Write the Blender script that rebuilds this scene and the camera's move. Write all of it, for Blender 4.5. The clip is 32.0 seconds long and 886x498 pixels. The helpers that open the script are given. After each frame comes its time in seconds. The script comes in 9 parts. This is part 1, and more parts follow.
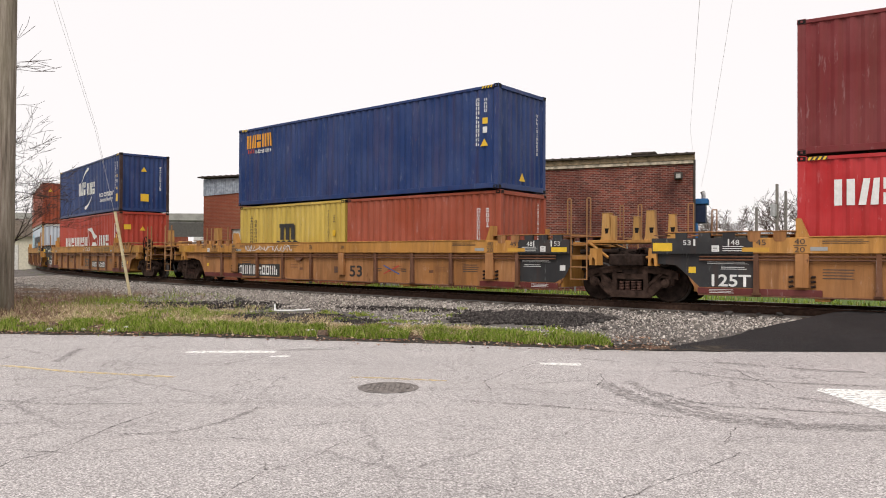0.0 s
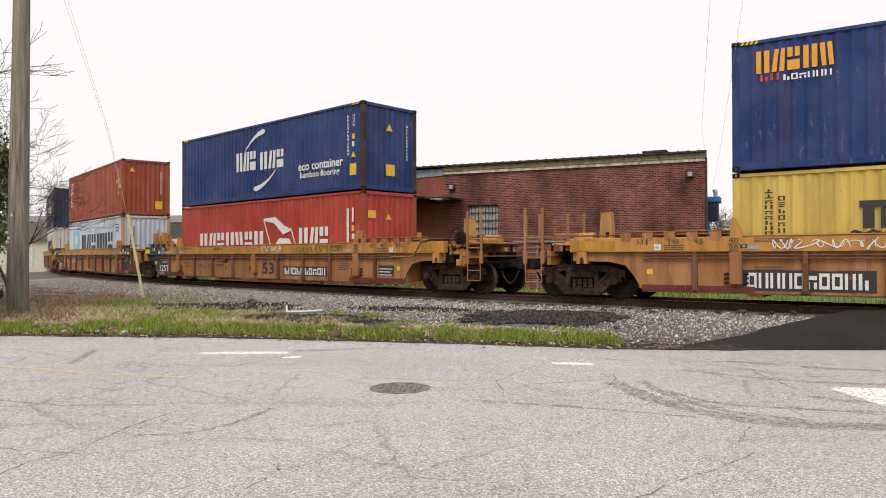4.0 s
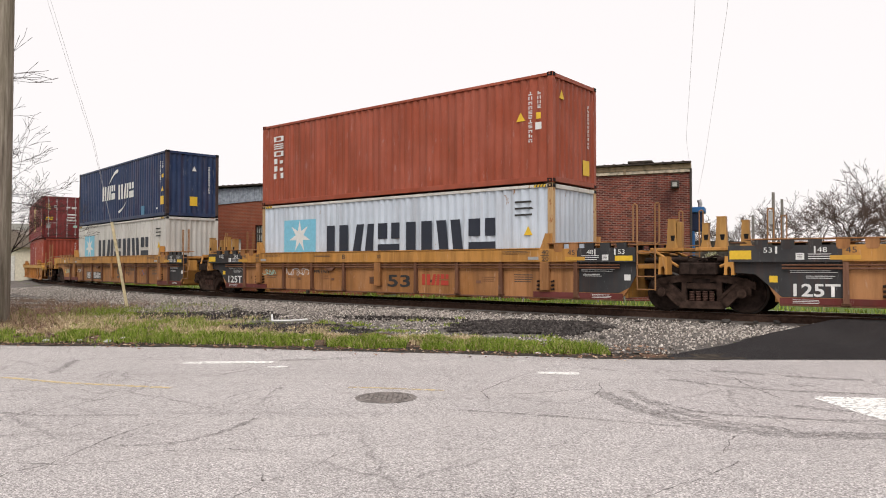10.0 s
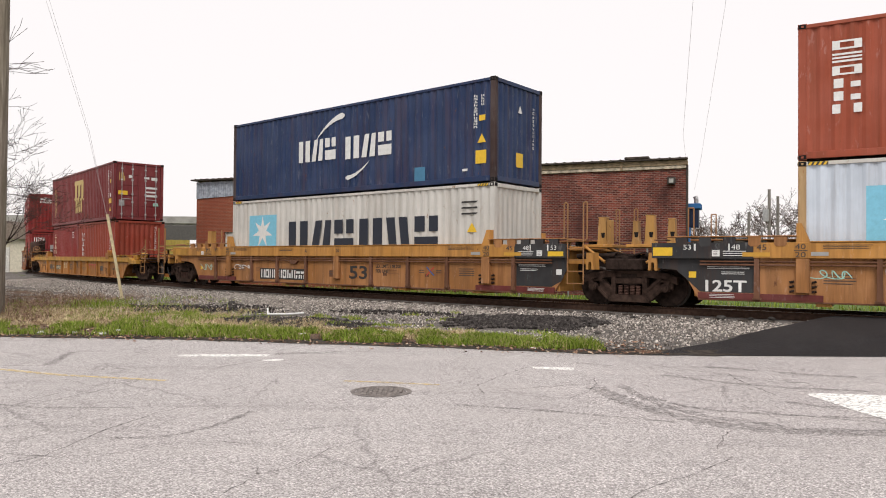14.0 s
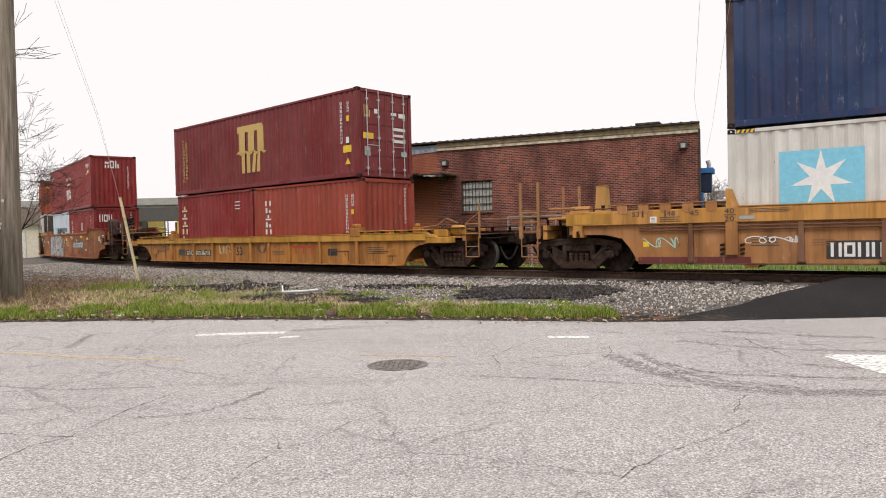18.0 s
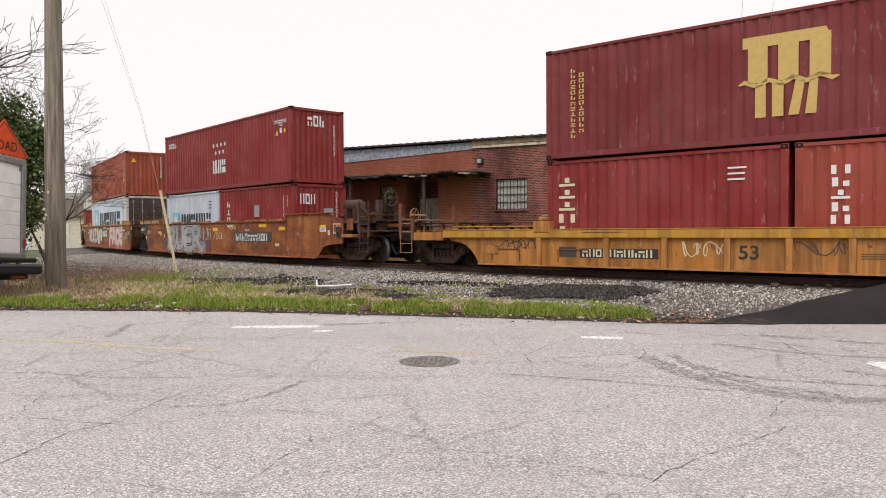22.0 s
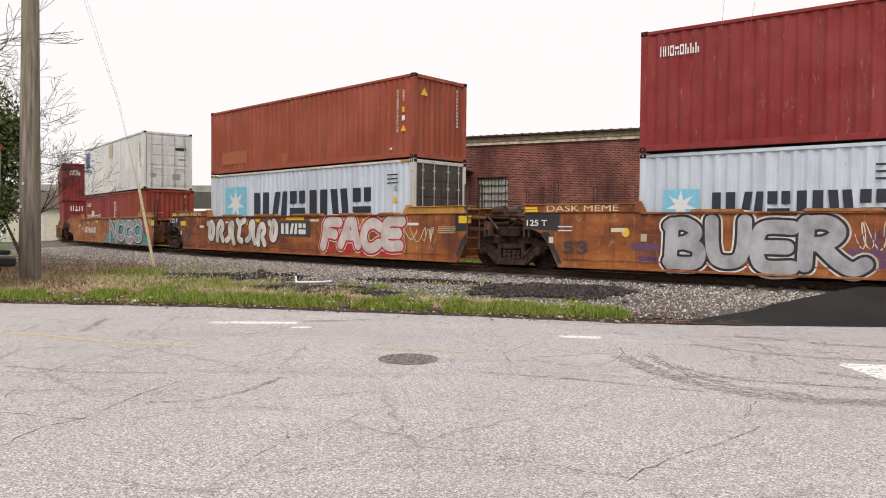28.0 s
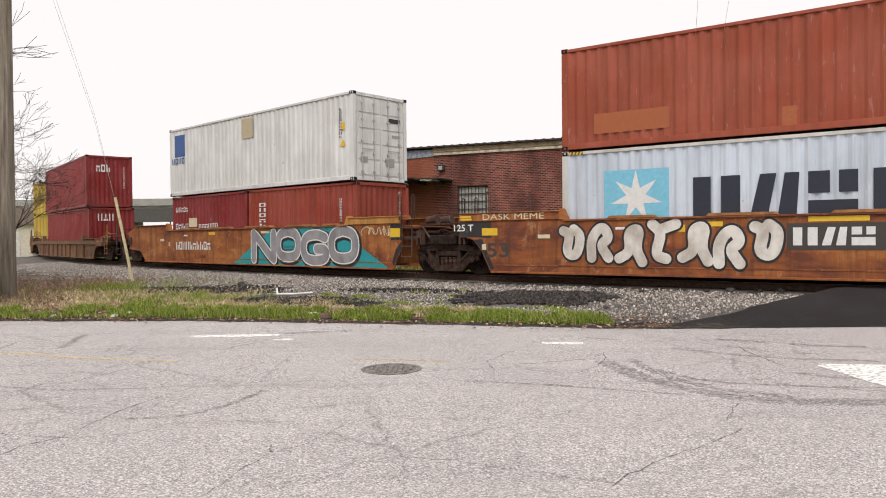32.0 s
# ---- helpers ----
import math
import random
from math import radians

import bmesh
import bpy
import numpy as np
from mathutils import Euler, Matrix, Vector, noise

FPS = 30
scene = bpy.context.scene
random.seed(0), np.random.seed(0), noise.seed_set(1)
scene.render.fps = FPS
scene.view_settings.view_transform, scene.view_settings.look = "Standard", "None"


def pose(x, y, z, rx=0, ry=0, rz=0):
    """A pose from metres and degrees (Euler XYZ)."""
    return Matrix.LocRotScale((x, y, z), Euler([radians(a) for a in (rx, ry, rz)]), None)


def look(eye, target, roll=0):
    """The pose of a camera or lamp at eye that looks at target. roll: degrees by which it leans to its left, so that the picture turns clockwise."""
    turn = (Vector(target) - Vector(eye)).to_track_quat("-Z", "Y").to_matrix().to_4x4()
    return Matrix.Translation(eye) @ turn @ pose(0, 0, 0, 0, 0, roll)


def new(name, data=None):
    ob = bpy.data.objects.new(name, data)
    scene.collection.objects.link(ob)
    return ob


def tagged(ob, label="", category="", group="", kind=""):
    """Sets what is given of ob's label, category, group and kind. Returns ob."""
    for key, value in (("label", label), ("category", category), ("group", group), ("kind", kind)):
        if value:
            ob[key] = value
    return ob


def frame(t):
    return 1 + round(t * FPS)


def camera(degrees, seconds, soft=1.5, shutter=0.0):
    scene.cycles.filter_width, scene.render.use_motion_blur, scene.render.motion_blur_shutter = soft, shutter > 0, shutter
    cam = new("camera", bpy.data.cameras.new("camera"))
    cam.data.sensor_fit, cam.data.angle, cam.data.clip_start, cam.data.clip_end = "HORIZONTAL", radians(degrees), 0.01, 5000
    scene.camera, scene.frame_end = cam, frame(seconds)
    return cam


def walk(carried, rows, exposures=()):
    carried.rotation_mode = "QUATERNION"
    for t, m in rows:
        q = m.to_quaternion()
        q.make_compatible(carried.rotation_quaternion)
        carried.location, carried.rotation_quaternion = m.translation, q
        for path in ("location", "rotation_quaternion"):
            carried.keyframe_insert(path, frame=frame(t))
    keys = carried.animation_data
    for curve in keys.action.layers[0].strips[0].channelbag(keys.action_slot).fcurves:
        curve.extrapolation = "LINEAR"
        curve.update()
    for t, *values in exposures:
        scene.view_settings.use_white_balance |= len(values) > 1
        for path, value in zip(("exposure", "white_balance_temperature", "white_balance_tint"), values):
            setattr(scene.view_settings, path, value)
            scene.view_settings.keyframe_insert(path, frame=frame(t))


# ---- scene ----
# camera: stands at eye height on the road, turned a little by hand; rows are seconds, pitch, lean, yaw in degrees
EYE = 1.6
cam = camera(63.0, 32.0, soft=1.0)
PATH = [
    (0.0, 0.57, -0.29, -0.00), (0.5, 0.51, -0.23, 0.02), (1.0, 0.45, -0.25, 0.07), (1.5, 0.51, -0.27, 0.15), (2.0, 0.66, -0.24, 0.42),
    (2.5, 0.76, -0.20, 0.63), (3.0, 0.63, -0.04, 0.74), (3.5, 0.34, 0.05, 0.90), (5.5, 1.92, 0.26, 0.63), (6.0, 1.94, 0.23, 0.48),
    (6.5, 1.90, 0.12, 0.04), (7.0, 1.93, -0.01, -0.20), (7.5, 1.85, -0.07, -0.31), (8.0, 1.61, -0.12, -0.20), (8.5, 1.36, -0.02, -0.05),
    (9.0, 1.27, 0.07, -0.11), (9.5, 1.22, 0.04, -0.15), (10.0, 1.31, -0.06, -0.21), (10.5, 1.41, -0.13, -0.32), (11.0, 1.55, -0.16, -0.39),
    (11.5, 1.56, -0.31, -0.51), (12.0, 1.38, -0.53, -0.63), (12.5, 1.15, -0.64, -0.76), (13.0, 1.10, -0.60, -0.91), (13.5, 0.99, -0.47, -0.52),
    (15.5, 0.64, -0.44, -0.53), (16.0, 0.49, -0.56, -0.51), (16.5, 0.12, -0.36, -0.31), (17.0, -0.35, 0.03, -0.16), (17.5, -1.21, 0.69, -0.22),
    (18.0, -1.27, 1.29, 0.44), (18.5, -0.90, 1.48, 2.36), (19.0, -0.64, 1.52, 3.76), (19.5, 0.03, 1.31, 4.05), (20.0, -0.11, 1.03, 3.14),
    (20.5, -1.09, 0.45, 2.92), (21.0, -1.46, 0.12, 2.89), (21.5, -1.56, 0.29, 2.93), (22.0, -1.45, 0.36, 3.12), (22.5, -0.78, 0.34, 3.03),
    (23.0, 0.03, 0.35, 2.92), (23.5, -0.32, 0.08, 2.44), (24.0, -0.99, -0.06, 2.20), (24.5, -1.50, -0.17, 2.10), (25.0, -1.76, -0.30, 2.07),
    (25.5, -1.89, -0.39, 2.09), (26.0, -1.96, -0.39, 2.14), (26.5, -2.03, -0.38, 2.36), (28.5, -1.05, -0.39, 1.19), (29.0, -0.16, -0.20, 0.86),
    (29.5, 0.16, -0.05, 0.67), (30.0, 0.16, -0.00, 0.47), (30.5, 0.08, 0.09, 0.20), (31.0, -0.07, 0.11, 0.09), (31.5, -0.54, 0.41, 0.07),
    (32.0, -0.92, 0.54, 0.09),
]

walk(cam, [(t, pose(0, 0, EYE, 90 + p, r, y)) for t, p, r, y in PATH])

# light: a bright overcast sky
world = bpy.data.worlds.new("overcast_sky")
scene.world = world
world.use_nodes = True
wn = world.node_tree
wn.nodes.clear()
w_out = wn.nodes.new("ShaderNodeOutputWorld")
w_bg = wn.nodes.new("ShaderNodeBackground")
w_sky = wn.nodes.new("ShaderNodeTexSky")
w_sky.sky_type = "NISHITA"
w_sky.sun_disc = False
w_sky.sun_elevation = radians(53)
w_sky.sun_rotation = radians(192)
w_sky.dust_density = 4.0
w_sky.air_density = 1.0
w_mix = wn.nodes.new("ShaderNodeMix")
w_mix.data_type = "RGBA"
w_mix.inputs[0].default_value = 0.9
w_mix.inputs[7].default_value = (10.95, 10.4, 10.3, 1)
wn.links.new(w_sky.outputs[0], w_mix.inputs[6])
w_bg.inputs[1].default_value = 0.1
wn.links.new(w_mix.outputs[2], w_bg.inputs[0])
wn.links.new(w_bg.outputs[0], w_out.inputs[0])
sun = new("sun", bpy.data.lights.new("sun", "SUN"))
sun.data.energy = 2.0
sun.data.angle = radians(30)
sun.data.color = (1.0, 0.95, 0.91)
sun.matrix_world = look((-8, -37, 50), (0, 0, 0))
scene.view_settings.exposure = 0.0


# ---- materials ----
def shade(name, rough=0.7, metal=0.0, bump=0.0, bump_scale=40.0, spec=0.4):
    """A material with its Principled node, and its node tree."""
    m = bpy.data.materials.new(name)
    m.use_nodes = True
    nt = m.node_tree
    b = nt.nodes["Principled BSDF"]
    b.inputs["Roughness"].default_value = rough
    b.inputs["Metallic"].default_value = metal
    b.inputs["Specular IOR Level"].default_value = spec
    if bump:
        n = nt.nodes.new("ShaderNodeTexNoise")
        n.inputs["Scale"].default_value = bump_scale
        n.inputs["Detail"].default_value = 6
        co = nt.nodes.new("ShaderNodeTexCoord")
        nt.links.new(co.outputs["Object"], n.inputs["Vector"])
        bp = nt.nodes.new("ShaderNodeBump")
        bp.inputs["Strength"].default_value = bump
        bp.inputs["Distance"].default_value = 0.02
        nt.links.new(n.outputs[0], bp.inputs["Height"])
        nt.links.new(bp.outputs[0], b.inputs["Normal"])
    return m, nt, b


def noise_node(nt, scale, detail=5, rough=0.6, stretch=None, dist=0.0, rand=False):
    """A noise over the object's own space, in metres; rand shifts it from object to object."""
    co = nt.nodes.new("ShaderNodeTexCoord")
    mp = nt.nodes.new("ShaderNodeMapping")
    nt.links.new(co.outputs["Object"], mp.inputs[0])
    if stretch:
        mp.inputs["Scale"].default_value = stretch
    if rand:
        info = nt.nodes.new("ShaderNodeObjectInfo")
        mul = nt.nodes.new("ShaderNodeMath")
        mul.operation = "MULTIPLY"
        mul.inputs[1].default_value = 91.0
        nt.links.new(info.outputs["Random"], mul.inputs[0])
        nt.links.new(mul.outputs[0], mp.inputs["Location"])
    n = nt.nodes.new("ShaderNodeTexNoise")
    n.inputs["Scale"].default_value = scale
    n.inputs["Detail"].default_value = detail
    n.inputs["Roughness"].default_value = rough
    n.inputs["Distortion"].default_value = dist
    nt.links.new(mp.outputs[0], n.inputs["Vector"])
    return n.outputs[0]


def ramp(nt, src, stops):
    r = nt.nodes.new("ShaderNodeValToRGB")
    el = r.color_ramp.elements
    while len(el) < len(stops):
        el.new(0.5)
    for e, (p, c) in zip(el, stops):
        e.position = p
        e.color = (*c, 1) if len(c) == 3 else c
    nt.links.new(src, r.inputs[0])
    return r.outputs[0]


def mix(nt, fac, a, b, mode="MIX"):
    n = nt.nodes.new("ShaderNodeMix")
    n.data_type = "RGBA"
    n.blend_type = mode
    for sock, v in ((n.inputs[0], fac), (n.inputs[6], a), (n.inputs[7], b)):
        if isinstance(v, (int, float)):
            sock.default_value = v
        elif isinstance(v, tuple):
            sock.default_value = (*v, 1) if len(v) == 3 else v
        else:
            nt.links.new(v, sock)
    return n.outputs[2]


def plain(name, color, rough=0.6, metal=0.0, vary=0.12, scale=6.0, bump=0.0, spec=0.28):
    """A simple surface with a soft variation of its colour."""
    m, nt, b = shade(name, rough, metal, bump, spec=spec)
    n = noise_node(nt, scale, rand=True)
    dark = tuple(c * (1 - 2 * vary) for c in color)
    light = tuple(min(1, c * (1 + vary)) for c in color)
    nt.links.new(ramp(nt, n, ((0.3, dark), (0.7, light))), b.inputs["Base Color"])
    return m


def painted(name, color, rust=0.35, grime=0.5, rough=0.45, rust_col=(0.16, 0.065, 0.03), fade=0.15, streak=3.0):
    """Painted steel: faded in broad patches, streaked with grime from above, and rusted in spots."""
    m, nt, b = shade(name, rough, 0.0, 0.12, 30.0, spec=0.22)
    broad = noise_node(nt, 0.7, 4, 0.6, rand=True)
    pale = tuple(c * (1 - 0.4 * fade) + 0.12 * fade for c in color)
    deep = tuple(c * (1 - fade) for c in color)
    base = ramp(nt, broad, ((0.4, deep), (0.6, pale)))
    runs = noise_node(nt, streak, 6, 0.65, (1.0, 1.0, 0.12), rand=True)
    base = mix(nt, ramp(nt, runs, ((0.44, (0, 0, 0)), (0.64, (grime, grime, grime)))), base, tuple(c * 0.45 + 0.012 for c in color))
    spots = noise_node(nt, 5.0, 8, 0.7, (1.0, 1.0, 0.45), 0.6, rand=True)
    k = 0.69 - 0.16 * rust
    fac = ramp(nt, spots, ((k, (0, 0, 0)), (min(0.99, k + 0.05), (1, 1, 1))))
    base = mix(nt, fac, base, rust_col)
    scuff = noise_node(nt, 9.0, 7, 0.7, (1.0, 1.0, 0.22), 0.3, rand=True)
    base = mix(nt, ramp(nt, scuff, ((0.6, (0, 0, 0)), (0.66, (0.55, 0.55, 0.55)))), base, tuple(c * 0.75 + 0.14 for c in color))
    weep = noise_node(nt, 2.2, 7, 0.72, (1.6, 1.6, 0.09), 0.2, rand=True)
    base = mix(nt, ramp(nt, weep, ((0.5, (0, 0, 0)), (0.62, (0.75 * grime + 0.3 * rust,) * 3))), base, tuple(0.4 * a + 0.6 * b for a, b in zip(rust_col, (c * 0.5 for c in color))))
    nt.links.new(base, b.inputs["Base Color"])
    rr = ramp(nt, spots, ((k, (rough, rough, rough)), (min(0.99, k + 0.05), (0.85, 0.85, 0.85))))
    nt.links.new(rr, b.inputs["Roughness"])
    return m


# ---- mesh helpers ----
def mesh_of(bm, name, material=None, smooth=False):
    me = bpy.data.meshes.new(name)
    bm.normal_update()
    bm.to_mesh(me)
    bm.free()
    if material:
        for mm in material if isinstance(material, (list, tuple)) else (material,):
            me.materials.append(mm)
    if smooth:
        me.shade_smooth()
    return me


def part(name, bm, material, parent=None, label="", m=None, smooth=False):
    """Links a bmesh, or a mesh, as one object under a thing or a part."""
    me = bm if isinstance(bm, bpy.types.Mesh) else mesh_of(bm, name, material, smooth)
    ob = new(name, me)
    if parent:
        ob.parent = parent
    if m is not None:
        ob.matrix_basis = m
    if label:
        ob["label"] = label
    return ob


def box(bm, x0, x1, y0, y1, z0, z1, bev=0.0, m=None):
    """A box between the given bounds, its edges bevelled by bev."""
    r = bmesh.ops.create_cube(bm, size=1)
    vs = r["verts"]
    for v in vs:
        v.co = Vector(((x0 + x1) / 2 + v.co.x * (x1 - x0), (y0 + y1) / 2 + v.co.y * (y1 - y0), (z0 + z1) / 2 + v.co.z * (z1 - z0)))
    if bev:
        es = list({e for v in vs for e in v.link_edges})
        g = bmesh.ops.bevel(bm, geom=es, offset=bev, segments=1, affect="EDGES")
        vs = g["verts"]
    if m is not None:
        bmesh.ops.transform(bm, matrix=m, verts=list({v for v in vs}))
    return vs


def boxes(*specs, bev=0.0):
    bm = bmesh.new()
    for s in specs:
        box(bm, *s, bev=bev)
    return bm


def rod(bm, a, b, r, n=8, r2=None):
    """A round bar from a to b."""
    a, b = Vector(a), Vector(b)
    d = b - a
    g = bmesh.ops.create_cone(bm, cap_ends=True, segments=n, radius1=r, radius2=r if r2 is None else r2, depth=d.length)
    m = Matrix.Translation((a + b) / 2) @ d.to_track_quat("Z", "Y").to_matrix().to_4x4()
    bmesh.ops.transform(bm, matrix=m, verts=g["verts"])
    return g["verts"]


def rods(pts, r, n=8, bm=None):
    """A bent round bar through the points."""
    bm = bm or bmesh.new()
    for a, b in zip(pts, pts[1:]):
        rod(bm, a, b, r, n)
    return bm


def extrude_profile(bm, pts, axis, lo, hi):
    """A prism: pts are (u, v) pairs; axis x: (y, z), axis y: (x, z), axis z: (x, y)."""
    place = {"x": lambda w, p: (w, p[0], p[1]), "y": lambda w, p: (p[0], w, p[1]), "z": lambda w, p: (p[0], p[1], w)}[axis]
    a = [bm.verts.new(place(lo, p)) for p in pts]
    b = [bm.verts.new(place(hi, p)) for p in pts]
    n = len(pts)
    for i in range(n):
        bm.faces.new((a[i], a[(i + 1) % n], b[(i + 1) % n], b[i]))
    bm.faces.new(list(reversed(a)))
    bm.faces.new(b)
    bmesh.ops.recalc_face_normals(bm, faces=bm.faces[:])


def text_mesh(txt, size, material, name="lettering", stretch=1.0, bold=0.0, depth=0.003, space=1.0):
    """Writing in the built-in font as a thin mesh, centred, standing in the x-z plane and read from -y."""
    cu = bpy.data.curves.new(name, "FONT")
    cu.body = txt
    cu.size = size
    cu.align_x, cu.align_y = "CENTER", "CENTER"
    cu.extrude = depth
    cu.offset = bold
    cu.space_character = space
    cu.resolution_u = 3
    ob = bpy.data.objects.new(name, cu)
    me = ob.to_mesh().copy()
    ob.to_mesh_clear()
    bpy.data.objects.remove(ob)
    me.transform(pose(0, 0, 0, 90) @ Matrix.Diagonal((stretch, 1, 1, 1)))
    me.materials.clear()
    me.materials.append(material)
    return me


# ---- the plan ----
# the track is a wide curve; s runs along it in the direction of travel, RAIL is the height of its running surface
CX, CY, RAD = 88.42, 132.48, 141.25
TH0 = math.atan2(20 - CY, -CX)
RAIL = 0.53


def on_track(s, off=0.0, z=0.0):
    """A place on the track: off metres out from its middle, towards the road, and z above the rails."""
    a = TH0 + s / RAD
    return Vector((CX + (RAD + off) * math.cos(a), CY + (RAD + off) * math.sin(a), RAIL + z))


def track_pose(s, off=0.0, z=0.0):
    """x forward along the track, y away from the road."""
    return Matrix.Translation(on_track(s, off, z)) @ pose(0, 0, 0, 0, 0, math.degrees(TH0 + s / RAD) + 90)


def from_track(x, y):
    return math.hypot(x - CX, y - CY) - RAD


def smooth(a, b, v):
    u = min(1.0, max(0.0, (v - a) / (b - a)))
    return u * u * (3 - 2 * u)


KERB = [(-60, 15.9), (-30, 15.4), (-9, 14.7), (-5, 14.45), (-3, 14.05), (0, 13.45), (2.7, 12.75), (3.6, 12.6), (6, 12.55), (9, 12.5), (60, 12.0)]


def kerb_y(x):
    for (x0, y0), (x1, y1) in zip(KERB, KERB[1:]):
        if x0 <= x <= x1:
            return y0 + (y1 - y0) * (x - x0) / (x1 - x0)
    return KERB[0][1] if x < 0 else KERB[-1][1]


def ramp_in(x, y):
    """How far a place lies inside the paved ramp up to the crossing, 0 to 1."""
    edge = 3.8 + (y - 12.55) * 1.62
    return smooth(-0.5, 0.9, x - edge)


def lay(x, y):
    """Height of the ground."""
    k = y - kerb_y(x)
    d = from_track(x, y)
    if k < 0:
        return 0.0
    bank = 0.24 + 0.09 * (1 - smooth(0.9, 1.7, d)) - 0.2 * smooth(1.7, 6.5, d) if d > 0 else 0.33 * (1 - smooth(1.6, 4.5, -d)) + 0.12 * smooth(1.6, 4.5, -d)
    z = max(bank, 0.07 * smooth(0.0, 0.5, k) + 0.02)
    up = ramp_in(x, y)
    if up > 0 and d > -6:
        flat = 0.50 * (1 - smooth(0.9, 5.2, d)) if d > 0 else 0.5 * (1 - smooth(1.0, 6, -d)) + 0.12 * smooth(1.0, 6, -d)
        z = z * (1 - up) + max(flat, 0.0) * up
    return z * smooth(0.0, 0.25, k)


def sheet(name, inside, x0, x1, y0, y1, step, lift, material, jitter=0.0, uv=None):
    """A ground sheet: the cells of a grid for which inside(x, y) holds, laid on the ground."""
    nx, ny = int((x1 - x0) / step), int((y1 - y0) / step)
    ids, verts, faces = {}, [], []

    def vert(i, j):
        if (i, j) not in ids:
            x, y = x0 + i * step, y0 + j * step
            x += (random.random() - 0.5) * jitter
            y += (random.random() - 0.5) * jitter
            ids[i, j] = len(verts)
            verts.append((x, y, lay(x, y) + lift))
        return ids[i, j]

    for i in range(nx):
        for j in range(ny):
            if inside(x0 + (i + 0.5) * step, y0 + (j + 0.5) * step):
                faces.append((vert(i, j), vert(i + 1, j), vert(i + 1, j + 1), vert(i, j + 1)))
    me = bpy.data.meshes.new(name)
    me.from_pydata(verts, [], faces)
    me.materials.append(material)
    me.shade_smooth()
    return new(name, me)


# ---- ground materials ----
def asphalt_material():
    m, nt, b = shade("worn_asphalt", 0.9, spec=0.25)
    co = nt.nodes.new("ShaderNodeTexCoord")
    # stones of the wearing course: pale chips in a darker binder, in two sizes
    chip = nt.nodes.new("ShaderNodeTexVoronoi")
    chip.inputs["Scale"].default_value = 100
    nt.links.new(co.outputs["Object"], chip.inputs["Vector"])
    sep = nt.nodes.new("ShaderNodeSeparateColor")
    nt.links.new(chip.outputs["Color"], sep.inputs[0])
    grain = ramp(nt, sep.outputs[0], ((0.0, (0.19, 0.175, 0.17)), (0.3, (0.34, 0.318, 0.31)), (0.65, (0.45, 0.423, 0.413)), (1.0, (0.74, 0.705, 0.69))))
    fine = noise_node(nt, 44, 5, 0.7)
    col = mix(nt, 0.75, grain, ramp(nt, fine, ((0.33, (0.58, 0.575, 0.575)), (0.5, (1.02, 1.02, 1.02)), (0.66, (1.36, 1.35, 1.35)))), "MULTIPLY")
    broad = noise_node(nt, 0.35, 5, 0.6)
    col = mix(nt, ramp(nt, broad, ((0.35, (0, 0, 0)), (0.7, (0.28, 0.28, 0.28)))), col, (0.2, 0.183, 0.178))
    lanes = noise_node(nt, 0.8, 4, 0.55, (0.08, 1.3, 1))
    col = mix(nt, ramp(nt, lanes, ((0.5, (0, 0, 0)), (0.75, (0.35, 0.35, 0.35)))), col, (0.47, 0.437, 0.42))
    smears = noise_node(nt, 1.1, 6, 0.65, (0.12, 1.8, 1), 0.4)
    col = mix(nt, ramp(nt, smears, ((0.57, (0, 0, 0)), (0.72, (0.3, 0.3, 0.3)))), col, (0.16, 0.147, 0.142))
    # hairline cracks between broken plates, here and there
    wob = nt.nodes.new("ShaderNodeTexNoise")
    wob.inputs["Scale"].default_value = 3.2
    wob.inputs["Detail"].default_value = 8
    wob.inputs["Roughness"].default_value = 0.7
    nt.links.new(co.outputs["Object"], wob.inputs["Vector"])
    add = nt.nodes.new("ShaderNodeVectorMath")
    add.operation = "MULTIPLY_ADD"
    add.inputs[1].default_value = (0.4, 0.4, 0)
    nt.links.new(wob.outputs["Color"], add.inputs[0])
    nt.links.new(co.outputs["Object"], add.inputs[2])
    gate = noise_node(nt, 0.3, 3)
    for scale, wide, amount in ((0.55, 0.004, 0.6), (1.3, 0.006, 0.48)):
        vo = nt.nodes.new("ShaderNodeTexVoronoi")
        vo.feature = "DISTANCE_TO_EDGE"
        vo.inputs["Scale"].default_value = scale
        nt.links.new(add.outputs[0], vo.inputs["Vector"])
        line = ramp(nt, vo.outputs["Distance"], ((0.0, (amount,) * 3), (wide, (amount * 0.6,) * 3), (wide * 2.4, (0, 0, 0))))
        line = mix(nt, ramp(nt, gate, ((0.4, (0, 0, 0)), (0.6, (1, 1, 1)))), (0, 0, 0), line)
        col = mix(nt, line, col, (0.08, 0.073, 0.07))
    nt.links.new(col, b.inputs["Base Color"])
    bp = nt.nodes.new("ShaderNodeBump")
    bp.inputs["Strength"].default_value = 0.6
    bp.inputs["Distance"].default_value = 0.012
    nt.links.new(fine, bp.inputs["Height"])
    nt.links.new(bp.outputs[0], b.inputs["Normal"])
    return m


